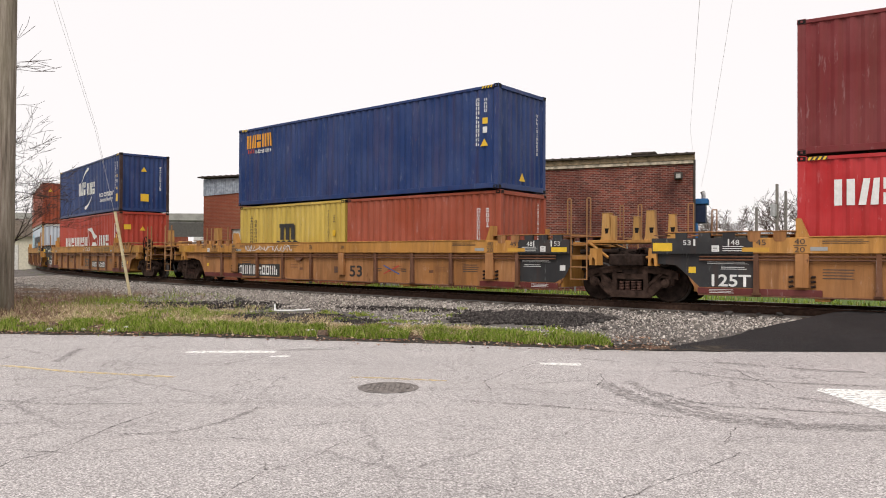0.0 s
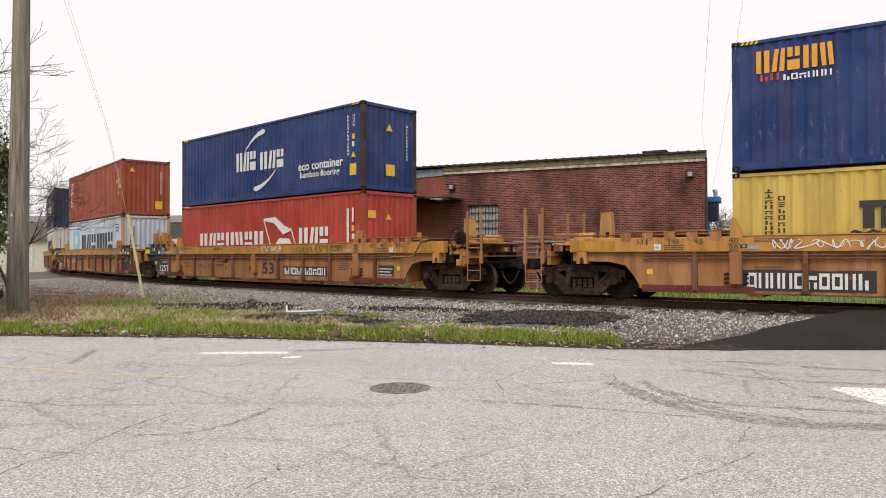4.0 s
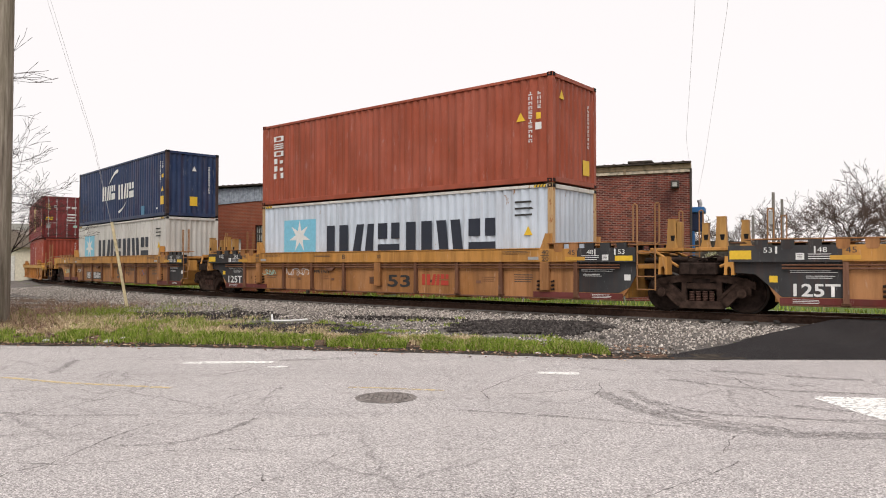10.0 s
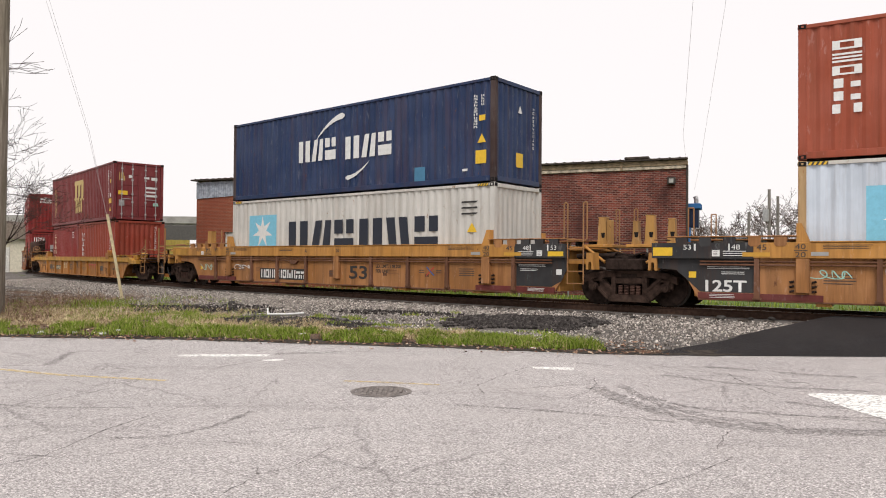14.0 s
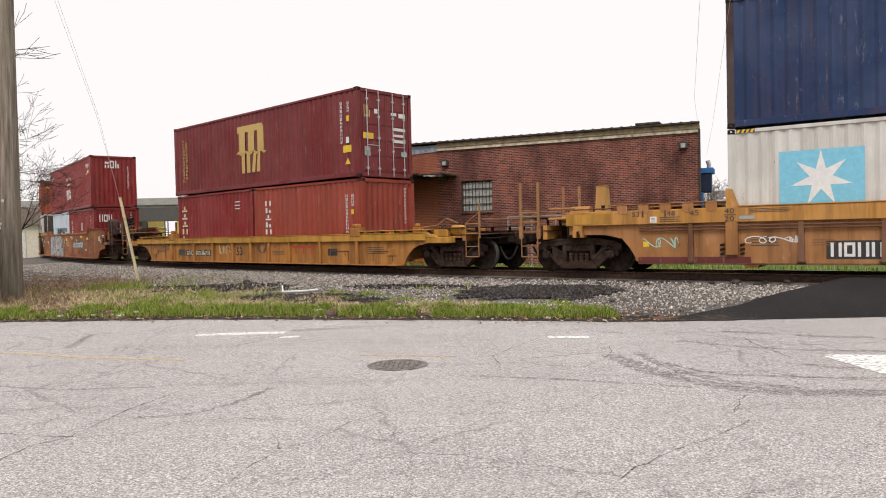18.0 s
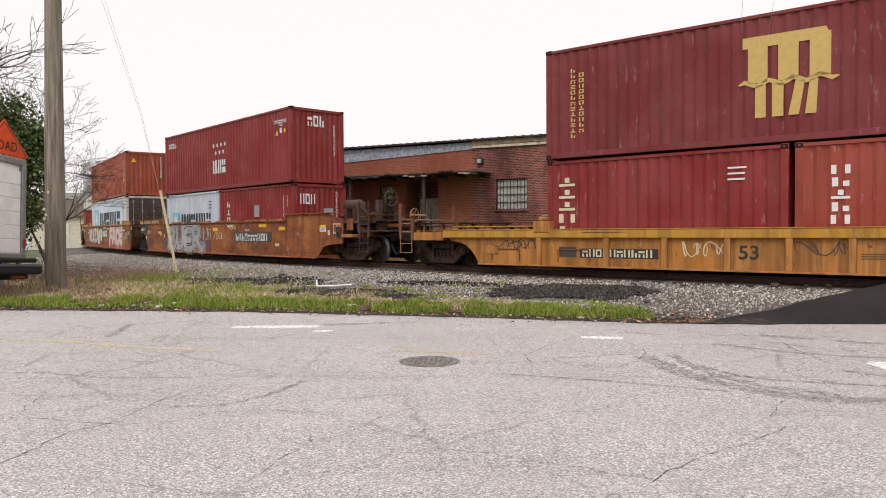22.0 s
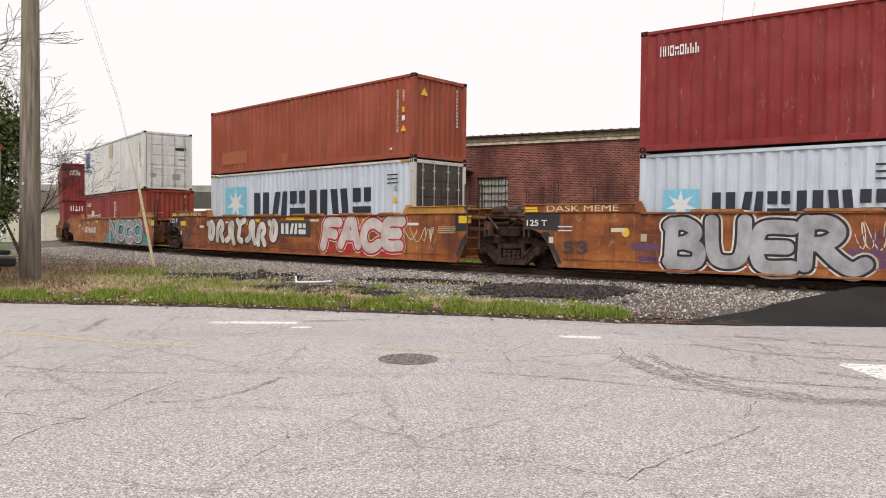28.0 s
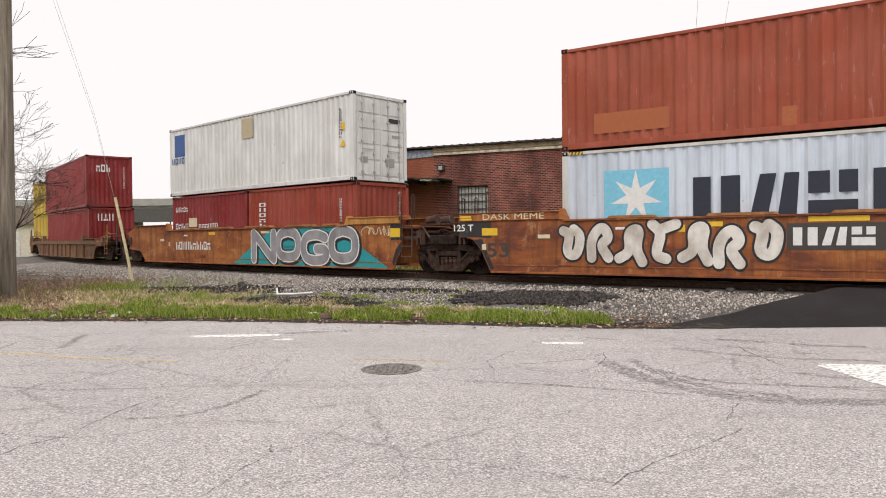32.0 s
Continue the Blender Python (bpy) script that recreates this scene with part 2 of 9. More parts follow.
def speckled(name, c0, c1, c2, scale, bump=0.8, rough=0.95, broad=0.6):
    m, nt, b = shade(name, rough, spec=0.2)
    f = noise_node(nt, scale, 5, 0.75)
    col = ramp(nt, f, ((0.32, c0), (0.5, c1), (0.7, c2)))
    g = noise_node(nt, broad, 5, 0.6)
    col = mix(nt, ramp(nt, g, ((0.4, (0, 0, 0)), (0.7, (0.55, 0.55, 0.55)))), col, c0)
    nt.links.new(col, b.inputs["Base Color"])
    bp = nt.nodes.new("ShaderNodeBump")
    bp.inputs["Strength"].default_value = bump
    bp.inputs["Distance"].default_value = 0.03
    nt.links.new(f, bp.inputs["Height"])
    nt.links.new(bp.outputs[0], b.inputs["Normal"])
    return m


ASPHALT = asphalt_material()
TAR = speckled("fresh_asphalt", (0.013, 0.012, 0.013), (0.03, 0.027, 0.028), (0.09, 0.083, 0.08), 55, 0.9, 0.85)
GRAVEL = speckled("ballast_gravel", (0.06, 0.053, 0.048), (0.15, 0.136, 0.125), (0.36, 0.335, 0.31), 42, 1.0)
SOIL = speckled("verge_soil", (0.05, 0.033, 0.024), (0.15, 0.1, 0.07), (0.32, 0.24, 0.17), 26, 0.9)
LAWN = speckled("rough_lawn", (0.045, 0.07, 0.015), (0.1, 0.15, 0.03), (0.19, 0.24, 0.07), 12, 0.8)
RAILSTEEL = plain("rail_steel", (0.075, 0.046, 0.034), 0.8, 0.0, 0.25, 12, 0.2, 0.1)
RAILTOP = plain("polished_rail_head", (0.45, 0.44, 0.43), 0.3, 1.0, 0.1, 8)
TIEWOOD = plain("creosoted_wood", (0.06, 0.048, 0.038), 0.9, vary=0.3, scale=9, bump=0.4)

# ground: one sheet out to the horizon, fine near the camera
gx = [-900, -400, -200, -120, -80, -60] + [-50 + i for i in range(101)] + [60, 80, 120, 200, 400, 900]
gy = [-600, -200, -80, -40, -20, -8, 0, 8, 10, 11] + [12 + 0.5 * i for i in range(70)] + [48 + 2 * i for i in range(16)] + [90, 120, 200, 400, 900, 2000]
bm = bmesh.new()
grid = [[bm.verts.new((x, y, lay(x, y) - (0.03 if y < kerb_y(x) + 0.6 else 0.0))) for y in gy] for x in gx]
for i in range(len(gx) - 1):
    for j in range(len(gy) - 1):
        bm.faces.new((grid[i][j], grid[i + 1][j], grid[i + 1][j + 1], grid[i][j + 1]))
ground = part("ground", bm, LAWN, smooth=True)
tagged(ground, "rough green grassland reaching to the horizon", "ground", kind="structure")

bm = bmesh.new()
near = [-60 + 1.5 * i for i in range(81)]
top = [bm.verts.new((x, kerb_y(x) + 0.06 * math.sin(x * 3.1) + 0.04 * math.sin(x * 7.7), 0.004)) for x in near]
low = [bm.verts.new((x, -40, 0.004)) for x in near]
for i in range(len(near) - 1):
    bm.faces.new((low[i], low[i + 1], top[i + 1], top[i]))
road = part("road", bm, ASPHALT)
tagged(road, "wide worn light grey asphalt road with fine cracks", "road", kind="structure")

verge = sheet("verge", lambda x, y: y > kerb_y(x) + 0.02 and from_track(x, y) > 3.4 - 0.25 * math.sin(x * 1.3) and ramp_in(x, y) < 0.35, -34, 12, 12, 34, 0.25, 0.012, SOIL, 0.1)
tagged(verge, "dry soil verge with dead grass beside the road", "verge", kind="structure")
ballast = sheet("ballast", lambda x, y: -3.2 < from_track(x, y) < 6.6 + 0.5 * math.sin(x * 0.9 + 1) + 0.3 * math.sin(x * 2.7) - 1.6 * (1 - smooth(-9, -4, x)) and y > kerb_y(x) + (0.7 if x < 2.4 else 0.08) and ramp_in(x, y) < 0.75, -46, 20, 10, 70, 0.25, 0.03, GRAVEL, 0.1)
tagged(ballast, "grey crushed stone ballast bed under the railway", "ballast", kind="structure")
bm = bmesh.new()
prev = None
for j in range(100):
    y = 12.3 + 0.2 * j
    x_in = 3.85 + (y - 12.55) * 1.62 + 0.07 * math.sin(y * 5.3) + 0.05 * math.sin(y * 13.7) if y < 24 else 3.85 + 11.45 * 1.62 + (y - 24) * 0.6
    row = []
    for i in range(48):
        x = x_in + (0.0 if i == 0 else 0.12 * i + 0.008 * i * i)
        z = lay(x, y) if y > kerb_y(x) else 0.0
        row.append(bm.verts.new((x, y, (0.02 if i == 0 else min(z, 0.46) + 0.04) if y > kerb_y(x) else 0.012)))
        if i == 0:
            row[0].co.z = z + 0.0
    if prev:
        for i in range(47):
            bm.faces.new((prev[i], prev[i + 1], row[i + 1], row[i]))
    prev = row
crossing = part("crossing_ramp", bm, TAR, smooth=True)
tagged(crossing, "fresh black asphalt ramp up to the level crossing", "ramp", kind="structure")

# the track
track = tagged(new("railway_track"), "curved single railway track on wooden sleepers", "railway track", kind="structure")
prof = [(-0.07, 0.0), (-0.07, 0.012), (-0.012, 0.03), (-0.012, 0.13), (-0.036, 0.145), (-0.036, 0.178), (0.036, 0.178), (0.036, 0.145), (0.012, 0.13), (0.012, 0.03), (0.07, 0.012), (0.07, 0.0)]
for side in (0.755, -0.755):
    bm = bmesh.new()
    rings = []
    for i in range(0, 181):
        s = -150 + i * 1.6
        rings.append([bm.verts.new(on_track(s, side + u, w - 0.178)) for u, w in prof])
    for a, b in zip(rings, rings[1:]):
        for k in range(12):
            f = bm.faces.new((a[k], a[(k + 1) % 12], b[(k + 1) % 12], b[k]))
            f.material_index = 1 if k == 5 else 0
    bmesh.ops.recalc_face_normals(bm, faces=bm.faces[:])
    part("rail", bm, [RAILSTEEL, RAILTOP], track)
tie_me = mesh_of(boxes((-0.115, 0.115, -1.3, 1.3, -0.16, 0.0), bev=0.012), "sleeper", TIEWOOD)
s = -40.0
while s < 16:
    ob = part("sleeper", tie_me, None, track)
    ob.matrix_basis = track_pose(s, random.uniform(-0.04, 0.04), -0.182) @ pose(0, 0, 0, 0, 0, random.uniform(-1.5, 1.5))
    s += 0.52


# ---- the train ----
V0, ACC = 4.4849, -0.000369


def at_time(q, t):
    return q + V0 * t + ACC * t * t


MOVING = []          # things carried along the track: thing, place in the train, height, half a turn or not


def ride(ob, q, z=0.0, off=-0.25, turned=False):
    MOVING.append((ob, q, z, off, turned))


Q = {"a": 14.77, "b": -4.73, "c": -28.30, "d": -47.78, "e": -67.36, "f": -90.85, "g": -114.51, "h": -133.85, "i": -153.46, "j": -177.0, "k": -200.6, "l": -224.2}
FLOOR = 0.33

TAN = painted("mustard_paint", (0.5, 0.24, 0.056), 0.25, 0.6, 0.6, (0.15, 0.062, 0.028), 0.12)
SHEETTAN = painted("dull_tan_paint", (0.4, 0.178, 0.058), 0.3, 0.7, 0.65, (0.13, 0.055, 0.027), 0.22)
POSTBROWN = painted("rusted_brown_post_paint", (0.17, 0.072, 0.035), 0.5, 0.6, 0.7, (0.09, 0.04, 0.024), 0.2)
def rust_car_paint():
    """Old brown paint: patches of purple-brown and orange, dark runs, bleached scrapes."""
    m, nt, b = shade("rusty_brown_paint", 0.65, 0.0, 0.15, 25.0, spec=0.2)
    broad = noise_node(nt, 0.9, 6, 0.65, (0.6, 1, 1.4), 0.3, rand=True)
    col = ramp(nt, broad, ((0.38, (0.14, 0.047, 0.028)), (0.45, (0.235, 0.076, 0.028)), (0.53, (0.285, 0.096, 0.03)), (0.61, (0.36, 0.138, 0.042))))
    runs = noise_node(nt, 3.0, 7, 0.7, (1.3, 1, 0.1), 0.2, rand=True)
    col = mix(nt, ramp(nt, runs, ((0.47, (0, 0, 0)), (0.64, (0.65,) * 3))), col, (0.085, 0.034, 0.022))
    pale = noise_node(nt, 4.0, 7, 0.72, (0.9, 1, 0.5), 0.5, rand=True)
    col = mix(nt, ramp(nt, pale, ((0.57, (0, 0, 0)), (0.65, (0.5,) * 3))), col, (0.42, 0.26, 0.16))
    lines = noise_node(nt, 5.0, 5, 0.6, (0.06, 1, 3.0), 0.1, rand=True)
    col = mix(nt, ramp(nt, lines, ((0.6, (0, 0, 0)), (0.72, (0.4,) * 3))), col, (0.33, 0.13, 0.045))
    nt.links.new(col, b.inputs["Base Color"])
    return m


RUSTY = rust_car_paint()
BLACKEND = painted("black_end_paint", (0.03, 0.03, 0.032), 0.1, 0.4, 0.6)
WHEELSTEEL = plain("worn_wheel_steel", (0.09, 0.08, 0.073), 0.55, 0.3, 0.2, 9)
HOLE = plain("dark_casting_hole", (0.008, 0.007, 0.007), 0.9)
POSTDARK = painted("rust_darkened_post_paint", (0.05, 0.027, 0.024), 0.5, 0.5, 0.7, (0.09, 0.04, 0.025), 0.3)


def corrugated(bm, a, b, z0, z1, inward, period=0.278, depth=0.038):
    """A corrugated wall from a to b (x, y), its outer faces on that line."""
    a, b, inward = Vector(a), Vector(b), Vector(inward)
    d = b - a
    n = max(2, round(d.length / period))
    st = d / n
    pts = []
    for i in range(n):
        p = a + st * i
        for u, w in ((0.0, 0), (0.22, 0), (0.5, 1), (0.72, 1)):
            pts.append(p + st * u + inward * depth * w)
    pts.append(b)
    lo = [bm.verts.new((p.x, p.y, z0)) for p in pts]
    hi = [bm.verts.new((p.x, p.y, z1)) for p in pts]
    for i in range(len(pts) - 1):
        bm.faces.new((lo[i], lo[i + 1], hi[i + 1], hi[i]))


def container(name_label, L, H, paint, q, z, frame_paint=None, doors=False, end_paint=None, post=None):
    """A shipping container: x forward, its base at z = 0."""
    W = 2.438
    root = tagged(new("shipping_container"), name_label, "shipping container", "containers on the train")
    x, y = L / 2, W / 2
    fp = frame_paint or paint
    bm = bmesh.new()
    corrugated(bm, (-x + 0.15, -y + 0.02), (x - 0.15, -y + 0.02), 0.15, H - 0.09, (0, 1))
    part("side_panel", bm, paint, root)
    bm = bmesh.new()
    corrugated(bm, (x - 0.15, y - 0.02), (-x + 0.15, y - 0.02), 0.15, H - 0.09, (0, -1))
    part("side_panel", bm, paint, root)
    bm = bmesh.new()
    corrugated(bm, (-x + 0.03, y - 0.14), (-x + 0.03, -y + 0.14), 0.15, H - 0.1, (1, 0), 0.25)
    part("end_panel", bm, paint, root)
    if not doors:
        bm = bmesh.new()
        corrugated(bm, (x - 0.03, -y + 0.14), (x - 0.03, y - 0.14), 0.15, H - 0.1, (-1, 0), 0.25)
        part("end_panel", bm, end_paint or paint, root)
    bm = boxes((-x + 0.1, x - 0.1, -y + 0.03, y - 0.03, H - 0.05, H - 0.025))
    part("roof", bm, paint, root)
    bm = boxes((-x + 0.1, x - 0.1, -y + 0.03, y - 0.03, 0.1, 0.15))
    part("floor", bm, fp, root)
    for yy in (-1, 1):
        bm = boxes((-x + 0.16, x - 0.16, yy * (y - 0.03) - 0.03, yy * (y - 0.03) + 0.03, H - 0.1, H - 0.02), bev=0.008)
        part("top_rail", bm, fp, root)
        bm = boxes((-x + 0.16, x - 0.16, yy * (y - 0.03) - 0.03, yy * (y - 0.03) + 0.03, 0.025, 0.17), bev=0.008)
        part("bottom_rail", bm, fp, root)
    for xx in (-1, 1):
        bm = boxes((xx * (x - 0.05) - 0.05, xx * (x - 0.05) + 0.05, -y + 0.15, y - 0.15, H - 0.13, H - 0.02), bev=0.008)
        part("header", bm, fp, root)
        bm = boxes((xx * (x - 0.05) - 0.05, xx * (x - 0.05) + 0.05, -y + 0.15, y - 0.15, 0.02, 0.16), bev=0.008)
        part("end_sill", bm, fp, root)
        for yy in (-1, 1):
            bm = boxes((xx * (x - 0.085) - 0.08, xx * (x - 0.085) + 0.08, yy * (y - 0.075) - 0.07, yy * (y - 0.075) + 0.07, 0.118, H - 0.118), bev=0.01)
            part("corner_post", bm, post or fp, root)
            for z0 in (0.0, H - 0.118):
                bm = boxes((xx * (x - 0.089) - 0.089, xx * (x - 0.089) + 0.089, yy * (y - 0.081) - 0.081, yy * (y - 0.081) + 0.081, z0, z0 + 0.118), bev=0.012)
                bm.faces.ensure_lookup_table()
                solid = len(bm.faces)
                box(bm, xx * (x - 0.089) - 0.022, xx * (x - 0.089) + 0.022, yy * y - 0.01, yy * y + 0.002, z0 + 0.038, z0 + 0.08)
                box(bm, xx * x - 0.01, xx * x + 0.002, yy * (y - 0.081) - 0.02, yy * (y - 0.081) + 0.02, z0 + 0.038, z0 + 0.08)
                for f in bm.faces[solid:]:
                    f.material_index = 1
                part("corner_casting", bm, [post or fp, HOLE], root)
    if doors:
        for yy in (-1, 1):
            bm = bmesh.new()
            box(bm, x - 0.07, x - 0.03, min(0, yy * (y - 0.16)) + 0.005, max(0, yy * (y - 0.16)) - 0.005, 0.17, H - 0.14)
            for i in range(5):
                h = (H - 0.35) / 5
                box(bm, x - 0.03, x - 0.012, min(0, yy * (y - 0.16)) + 0.08, max(0, yy * (y - 0.16)) - 0.08, 0.21 + i * h, 0.13 + (i + 1) * h, 0.008)
            leaf = part("door_leaf", bm, end_paint or paint, root)
            for f in (0.3, 0.78):
                bm = bmesh.new()
                yl = yy * (y - 0.16) * f
                rod(bm, (x + 0.012, yl, 0.06), (x + 0.012, yl, H - 0.06), 0.017, 8)
                for zz in (0.3, 0.9, 1.3, 2.0, H - 0.35):
                    box(bm, x - 0.03, x + 0.03, yl - 0.05, yl + 0.05, zz - 0.03, zz + 0.03)
                part("lock_rod", bm, GALV, leaf)
            bm = bmesh.new()
            rod(bm, (x + 0.03, yy * 0.3, 1.05), (x + 0.03, yy * 0.85, 1.05), 0.014, 6)
            part("handle", bm, GALV, leaf)
    ride(root, q, z)
    return root


GALV = plain("galvanised_steel", (0.5, 0.5, 0.5), 0.45, 0.7, 0.15, 12)
C_NAVY = painted("navy_container_paint", (0.012, 0.038, 0.145), 0.12, 0.35, 0.42)
C_BLUE = painted("dark_blue_container_paint", (0.014, 0.034, 0.10), 0.22, 0.4, 0.42)
C_CORAL = painted("coral_red_container_paint", (0.42, 0.052, 0.03), 0.12, 0.3, 0.42)
C_RUST = painted("oxide_red_container_paint", (0.33, 0.072, 0.035), 0.22, 0.4, 0.5)
C_MAROON = painted("maroon_container_paint", (0.178, 0.022, 0.024), 0.12, 0.35, 0.45)
C_RED = painted("dark_red_container_paint", (0.24, 0.023, 0.022), 0.15, 0.35, 0.45)
C_BRICK = painted("brick_red_container_paint", (0.3, 0.05, 0.028), 0.15, 0.35, 0.48)
C_YELLOW = painted("yellow_container_paint", (0.58, 0.42, 0.085), 0.2, 0.3, 0.45)
C_GREY = painted("light_grey_container_paint", (0.575, 0.64, 0.72), 0.18, 0.25, 0.45, (0.25, 0.13, 0.05))
C_PALE = painted("pale_grey_container_paint", (0.6, 0.585, 0.545), 0.35, 0.3, 0.45, (0.25, 0.13, 0.05))
C_WHITE = painted("white_container_paint", (0.72, 0.72, 0.7), 0.12, 0.3, 0.4, (0.3, 0.17, 0.07))
C_SCARLET = painted("scarlet_container_paint", (0.44, 0.022, 0.025), 0.08, 0.25, 0.4)
C_DARKEND = painted("grey_brown_end_paint", (0.06, 0.048, 0.04), 0.4, 0.5, 0.6)
C_TANPOST = painted("rust_streaked_tan_paint", (0.5, 0.33, 0.16), 0.8, 0.6, 0.6, (0.26, 0.1, 0.035))
FORTY, TWENTY, HIGH, STD = 12.192, 6.058, 2.896, 2.591
GAP = 0.02


def stack(key, low, upper, z=FLOOR):
    """Loads a car: low is a list of containers from front to rear, upper the one on top."""
    made = []
    h = low[0][2]
    if len(low) == 1:
        made.append(container(*low[0][:4], Q[key], z, **low[0][4]))
    else:
        made.append(container(*low[0][:4], Q[key] + 3.067, z, **low[0][4]))
        made.append(container(*low[1][:4], Q[key] - 3.067, z, **low[1][4]))
    made.append(container(*upper[:4], Q[key], z + h + GAP, **upper[4]))
    return made


LOADS = {
    "a": ([("scarlet forty-foot shipping container with white letters", FORTY, HIGH, C_SCARLET, {})], ("maroon forty-foot shipping container", FORTY, HIGH, C_MAROON, {})),
    "b": ([("brown-red twenty-foot shipping container in the well", TWENTY, STD, C_RUST, {}), ("yellow twenty-foot shipping container in the well", TWENTY, STD, C_YELLOW, {})], ("navy blue forty-foot shipping container on top", FORTY, HIGH, C_NAVY, {})),
    "c": ([("coral red forty-foot shipping container in the well", FORTY, HIGH, C_CORAL, {"post": C_RUST})], ("navy blue forty-foot shipping container with rusty corner posts", FORTY, HIGH, C_NAVY, {"post": POSTDARK})),
    "d": ([("light grey forty-foot shipping container in the well", FORTY, HIGH, C_GREY, {"frame_paint": C_PALE, "post": C_TANPOST})], ("oxide red forty-foot shipping container on top", FORTY, HIGH, C_RUST, {})),
    "e": ([("pale grey forty-foot shipping container in the well", FORTY, HIGH, C_PALE, {})], ("dark blue forty-foot shipping container with rusty corner posts", FORTY, HIGH, C_BLUE, {"post": POSTDARK})),
    "f": ([("brick red twenty-foot shipping container in the well", TWENTY, STD, C_BRICK, {}), ("dark red twenty-foot shipping container in the well", TWENTY, STD, C_RED, {})], ("maroon forty-foot shipping container with closed doors", FORTY, HIGH, C_MAROON, {"doors": True})),
    "g": ([("dark red twenty-foot shipping container in the well", TWENTY, STD, C_RED, {}), ("light grey twenty-foot shipping container in the well", TWENTY, STD, C_GREY, {})], ("dark red forty-foot shipping container on top", FORTY, HIGH, C_RED, {})),
    "h": ([("light grey forty-foot shipping container with a dark end", FORTY, HIGH, C_GREY, {"end_paint": C_DARKEND, "doors": True, "frame_paint": C_PALE})], ("oxide red forty-foot shipping container on top", FORTY, STD, C_RUST, {})),
    "i": ([("brick red twenty-foot shipping container in the well", TWENTY, STD, C_BRICK, {}), ("dark red twenty-foot shipping container in the well", TWENTY, STD, C_RED, {})], ("white forty-foot shipping container with closed doors", FORTY, HIGH, C_WHITE, {"doors": True})),
    "j": ([("dark red twenty-foot shipping container in the well", TWENTY, STD, C_RED, {}), ("dark red twenty-foot shipping container in the well", TWENTY, STD, C_RED, {})], ("dark red forty-foot shipping container on top", FORTY, HIGH, C_RED, {})),
    "k": ([("yellow forty-foot shipping container in the well", FORTY, HIGH, C_YELLOW, {})], ("yellow forty-foot shipping container on top", FORTY, STD, C_YELLOW, {})),
    "l": ([("yellow forty-foot shipping container in the well", FORTY, HIGH, C_YELLOW, {})], ("yellow forty-foot shipping container on top", FORTY, STD, C_YELLOW, {})),
}
BOXES = {k: stack(k, low, up) for k, (low, up) in LOADS.items()}


# ---- wagons ----
TAN2 = painted("orange_tan_paint", (0.46, 0.195, 0.042), 0.45, 0.9, 0.6, (0.15, 0.062, 0.03), 0.15)
CHORDYELLOW = painted("bright_yellow_chord_paint", (0.52, 0.265, 0.036), 0.35, 0.6, 0.55, (0.15, 0.062, 0.03), 0.15)
DULL = painted("dull_brown_paint", (0.2, 0.1, 0.05), 0.4, 0.6, 0.7, (0.12, 0.05, 0.025), 0.12)
MAROONSTRIP = painted("maroon_sill_paint", (0.13, 0.022, 0.018), 0.2, 0.4, 0.6)
POSTYELLOW = painted("bleached_yellow_paint", (0.47, 0.26, 0.075), 0.3, 0.6, 0.6)
PIPE = painted("tan_pipe_paint", (0.33, 0.165, 0.062), 0.4, 0.4, 0.6)
TRUCKSTEEL = plain("sooty_cast_steel", (0.034, 0.023, 0.019), 0.85, 0.0, 0.35, 7, 0.4, 0.08)
GEARBROWN = painted("rust_brown_gear_paint", (0.068, 0.032, 0.023), 0.6, 0.6, 0.75, (0.14, 0.052, 0.025), 0.3)
RUBBER = plain("black_rubber_hose", (0.02, 0.02, 0.02), 0.7)
CARS = {}


def prism(name, pts, y0, y1, mat, root, label=""):
    bm = bmesh.new()
    extrude_profile(bm, pts, "y", y0, y1)
    return part(name, bm, mat, root, label)


def wheel_ring(x, y, z, r, axis):
    """A spoked brake wheel; axis is the way that its shaft points."""
    bm = bmesh.new()
    n = 22

    def at(k, q):
        u, w = q * math.cos(k), q * math.sin(k)
        return (x + u, y, z + w) if axis == "y" else (x, y + u, z + w)
    rods([at(i * 2 * math.pi / n, r) for i in range(n + 1)], 0.02, 6, bm)
    for i in range(6):
        rod(bm, (x, y, z), at(i * math.pi / 3 + 0.2, r), 0.013, 5)
    rod(bm, at(0, 0), (x, y + 0.14, z) if axis == "y" else (x - 0.14, y, z), 0.05, 8)
    return bm


def brake_stand(root, x, y, z, mat):
    """The round housing of a hand brake with its wheel, chain and bracket."""
    bm = bmesh.new()
    rod(bm, (x, y + 0.1, z + 0.02), (x, y + 0.26, z + 0.02), 0.2, 18, 0.17)
    box(bm, x - 0.15, x + 0.15, y + 0.1, y + 0.26, z - 0.3, z, 0.03)
    hb = part("hand_brake", bm, TRUCKSTEEL, root)
    part("brake_wheel", wheel_ring(x, y, z + 0.02, 0.29, "y"), TRUCKSTEEL, hb)
    part("chain_guard", boxes((x + 0.02, x + 0.2, y + 0.06, y + 0.2, 0.78, z - 0.28), bev=0.012), mat, hb)
    part("bell_crank", boxes((x - 0.2, x + 0.02, y + 0.04, y + 0.18, 1.12, 1.22), (x - 0.1, x - 0.02, y + 0.05, y + 0.17, 1.2, 1.38), bev=0.012), mat, hb)
    part("foot_bracket", boxes((x - 0.06, x + 0.16, y, y + 0.12, 0.8, 0.98), bev=0.012), mat, hb)


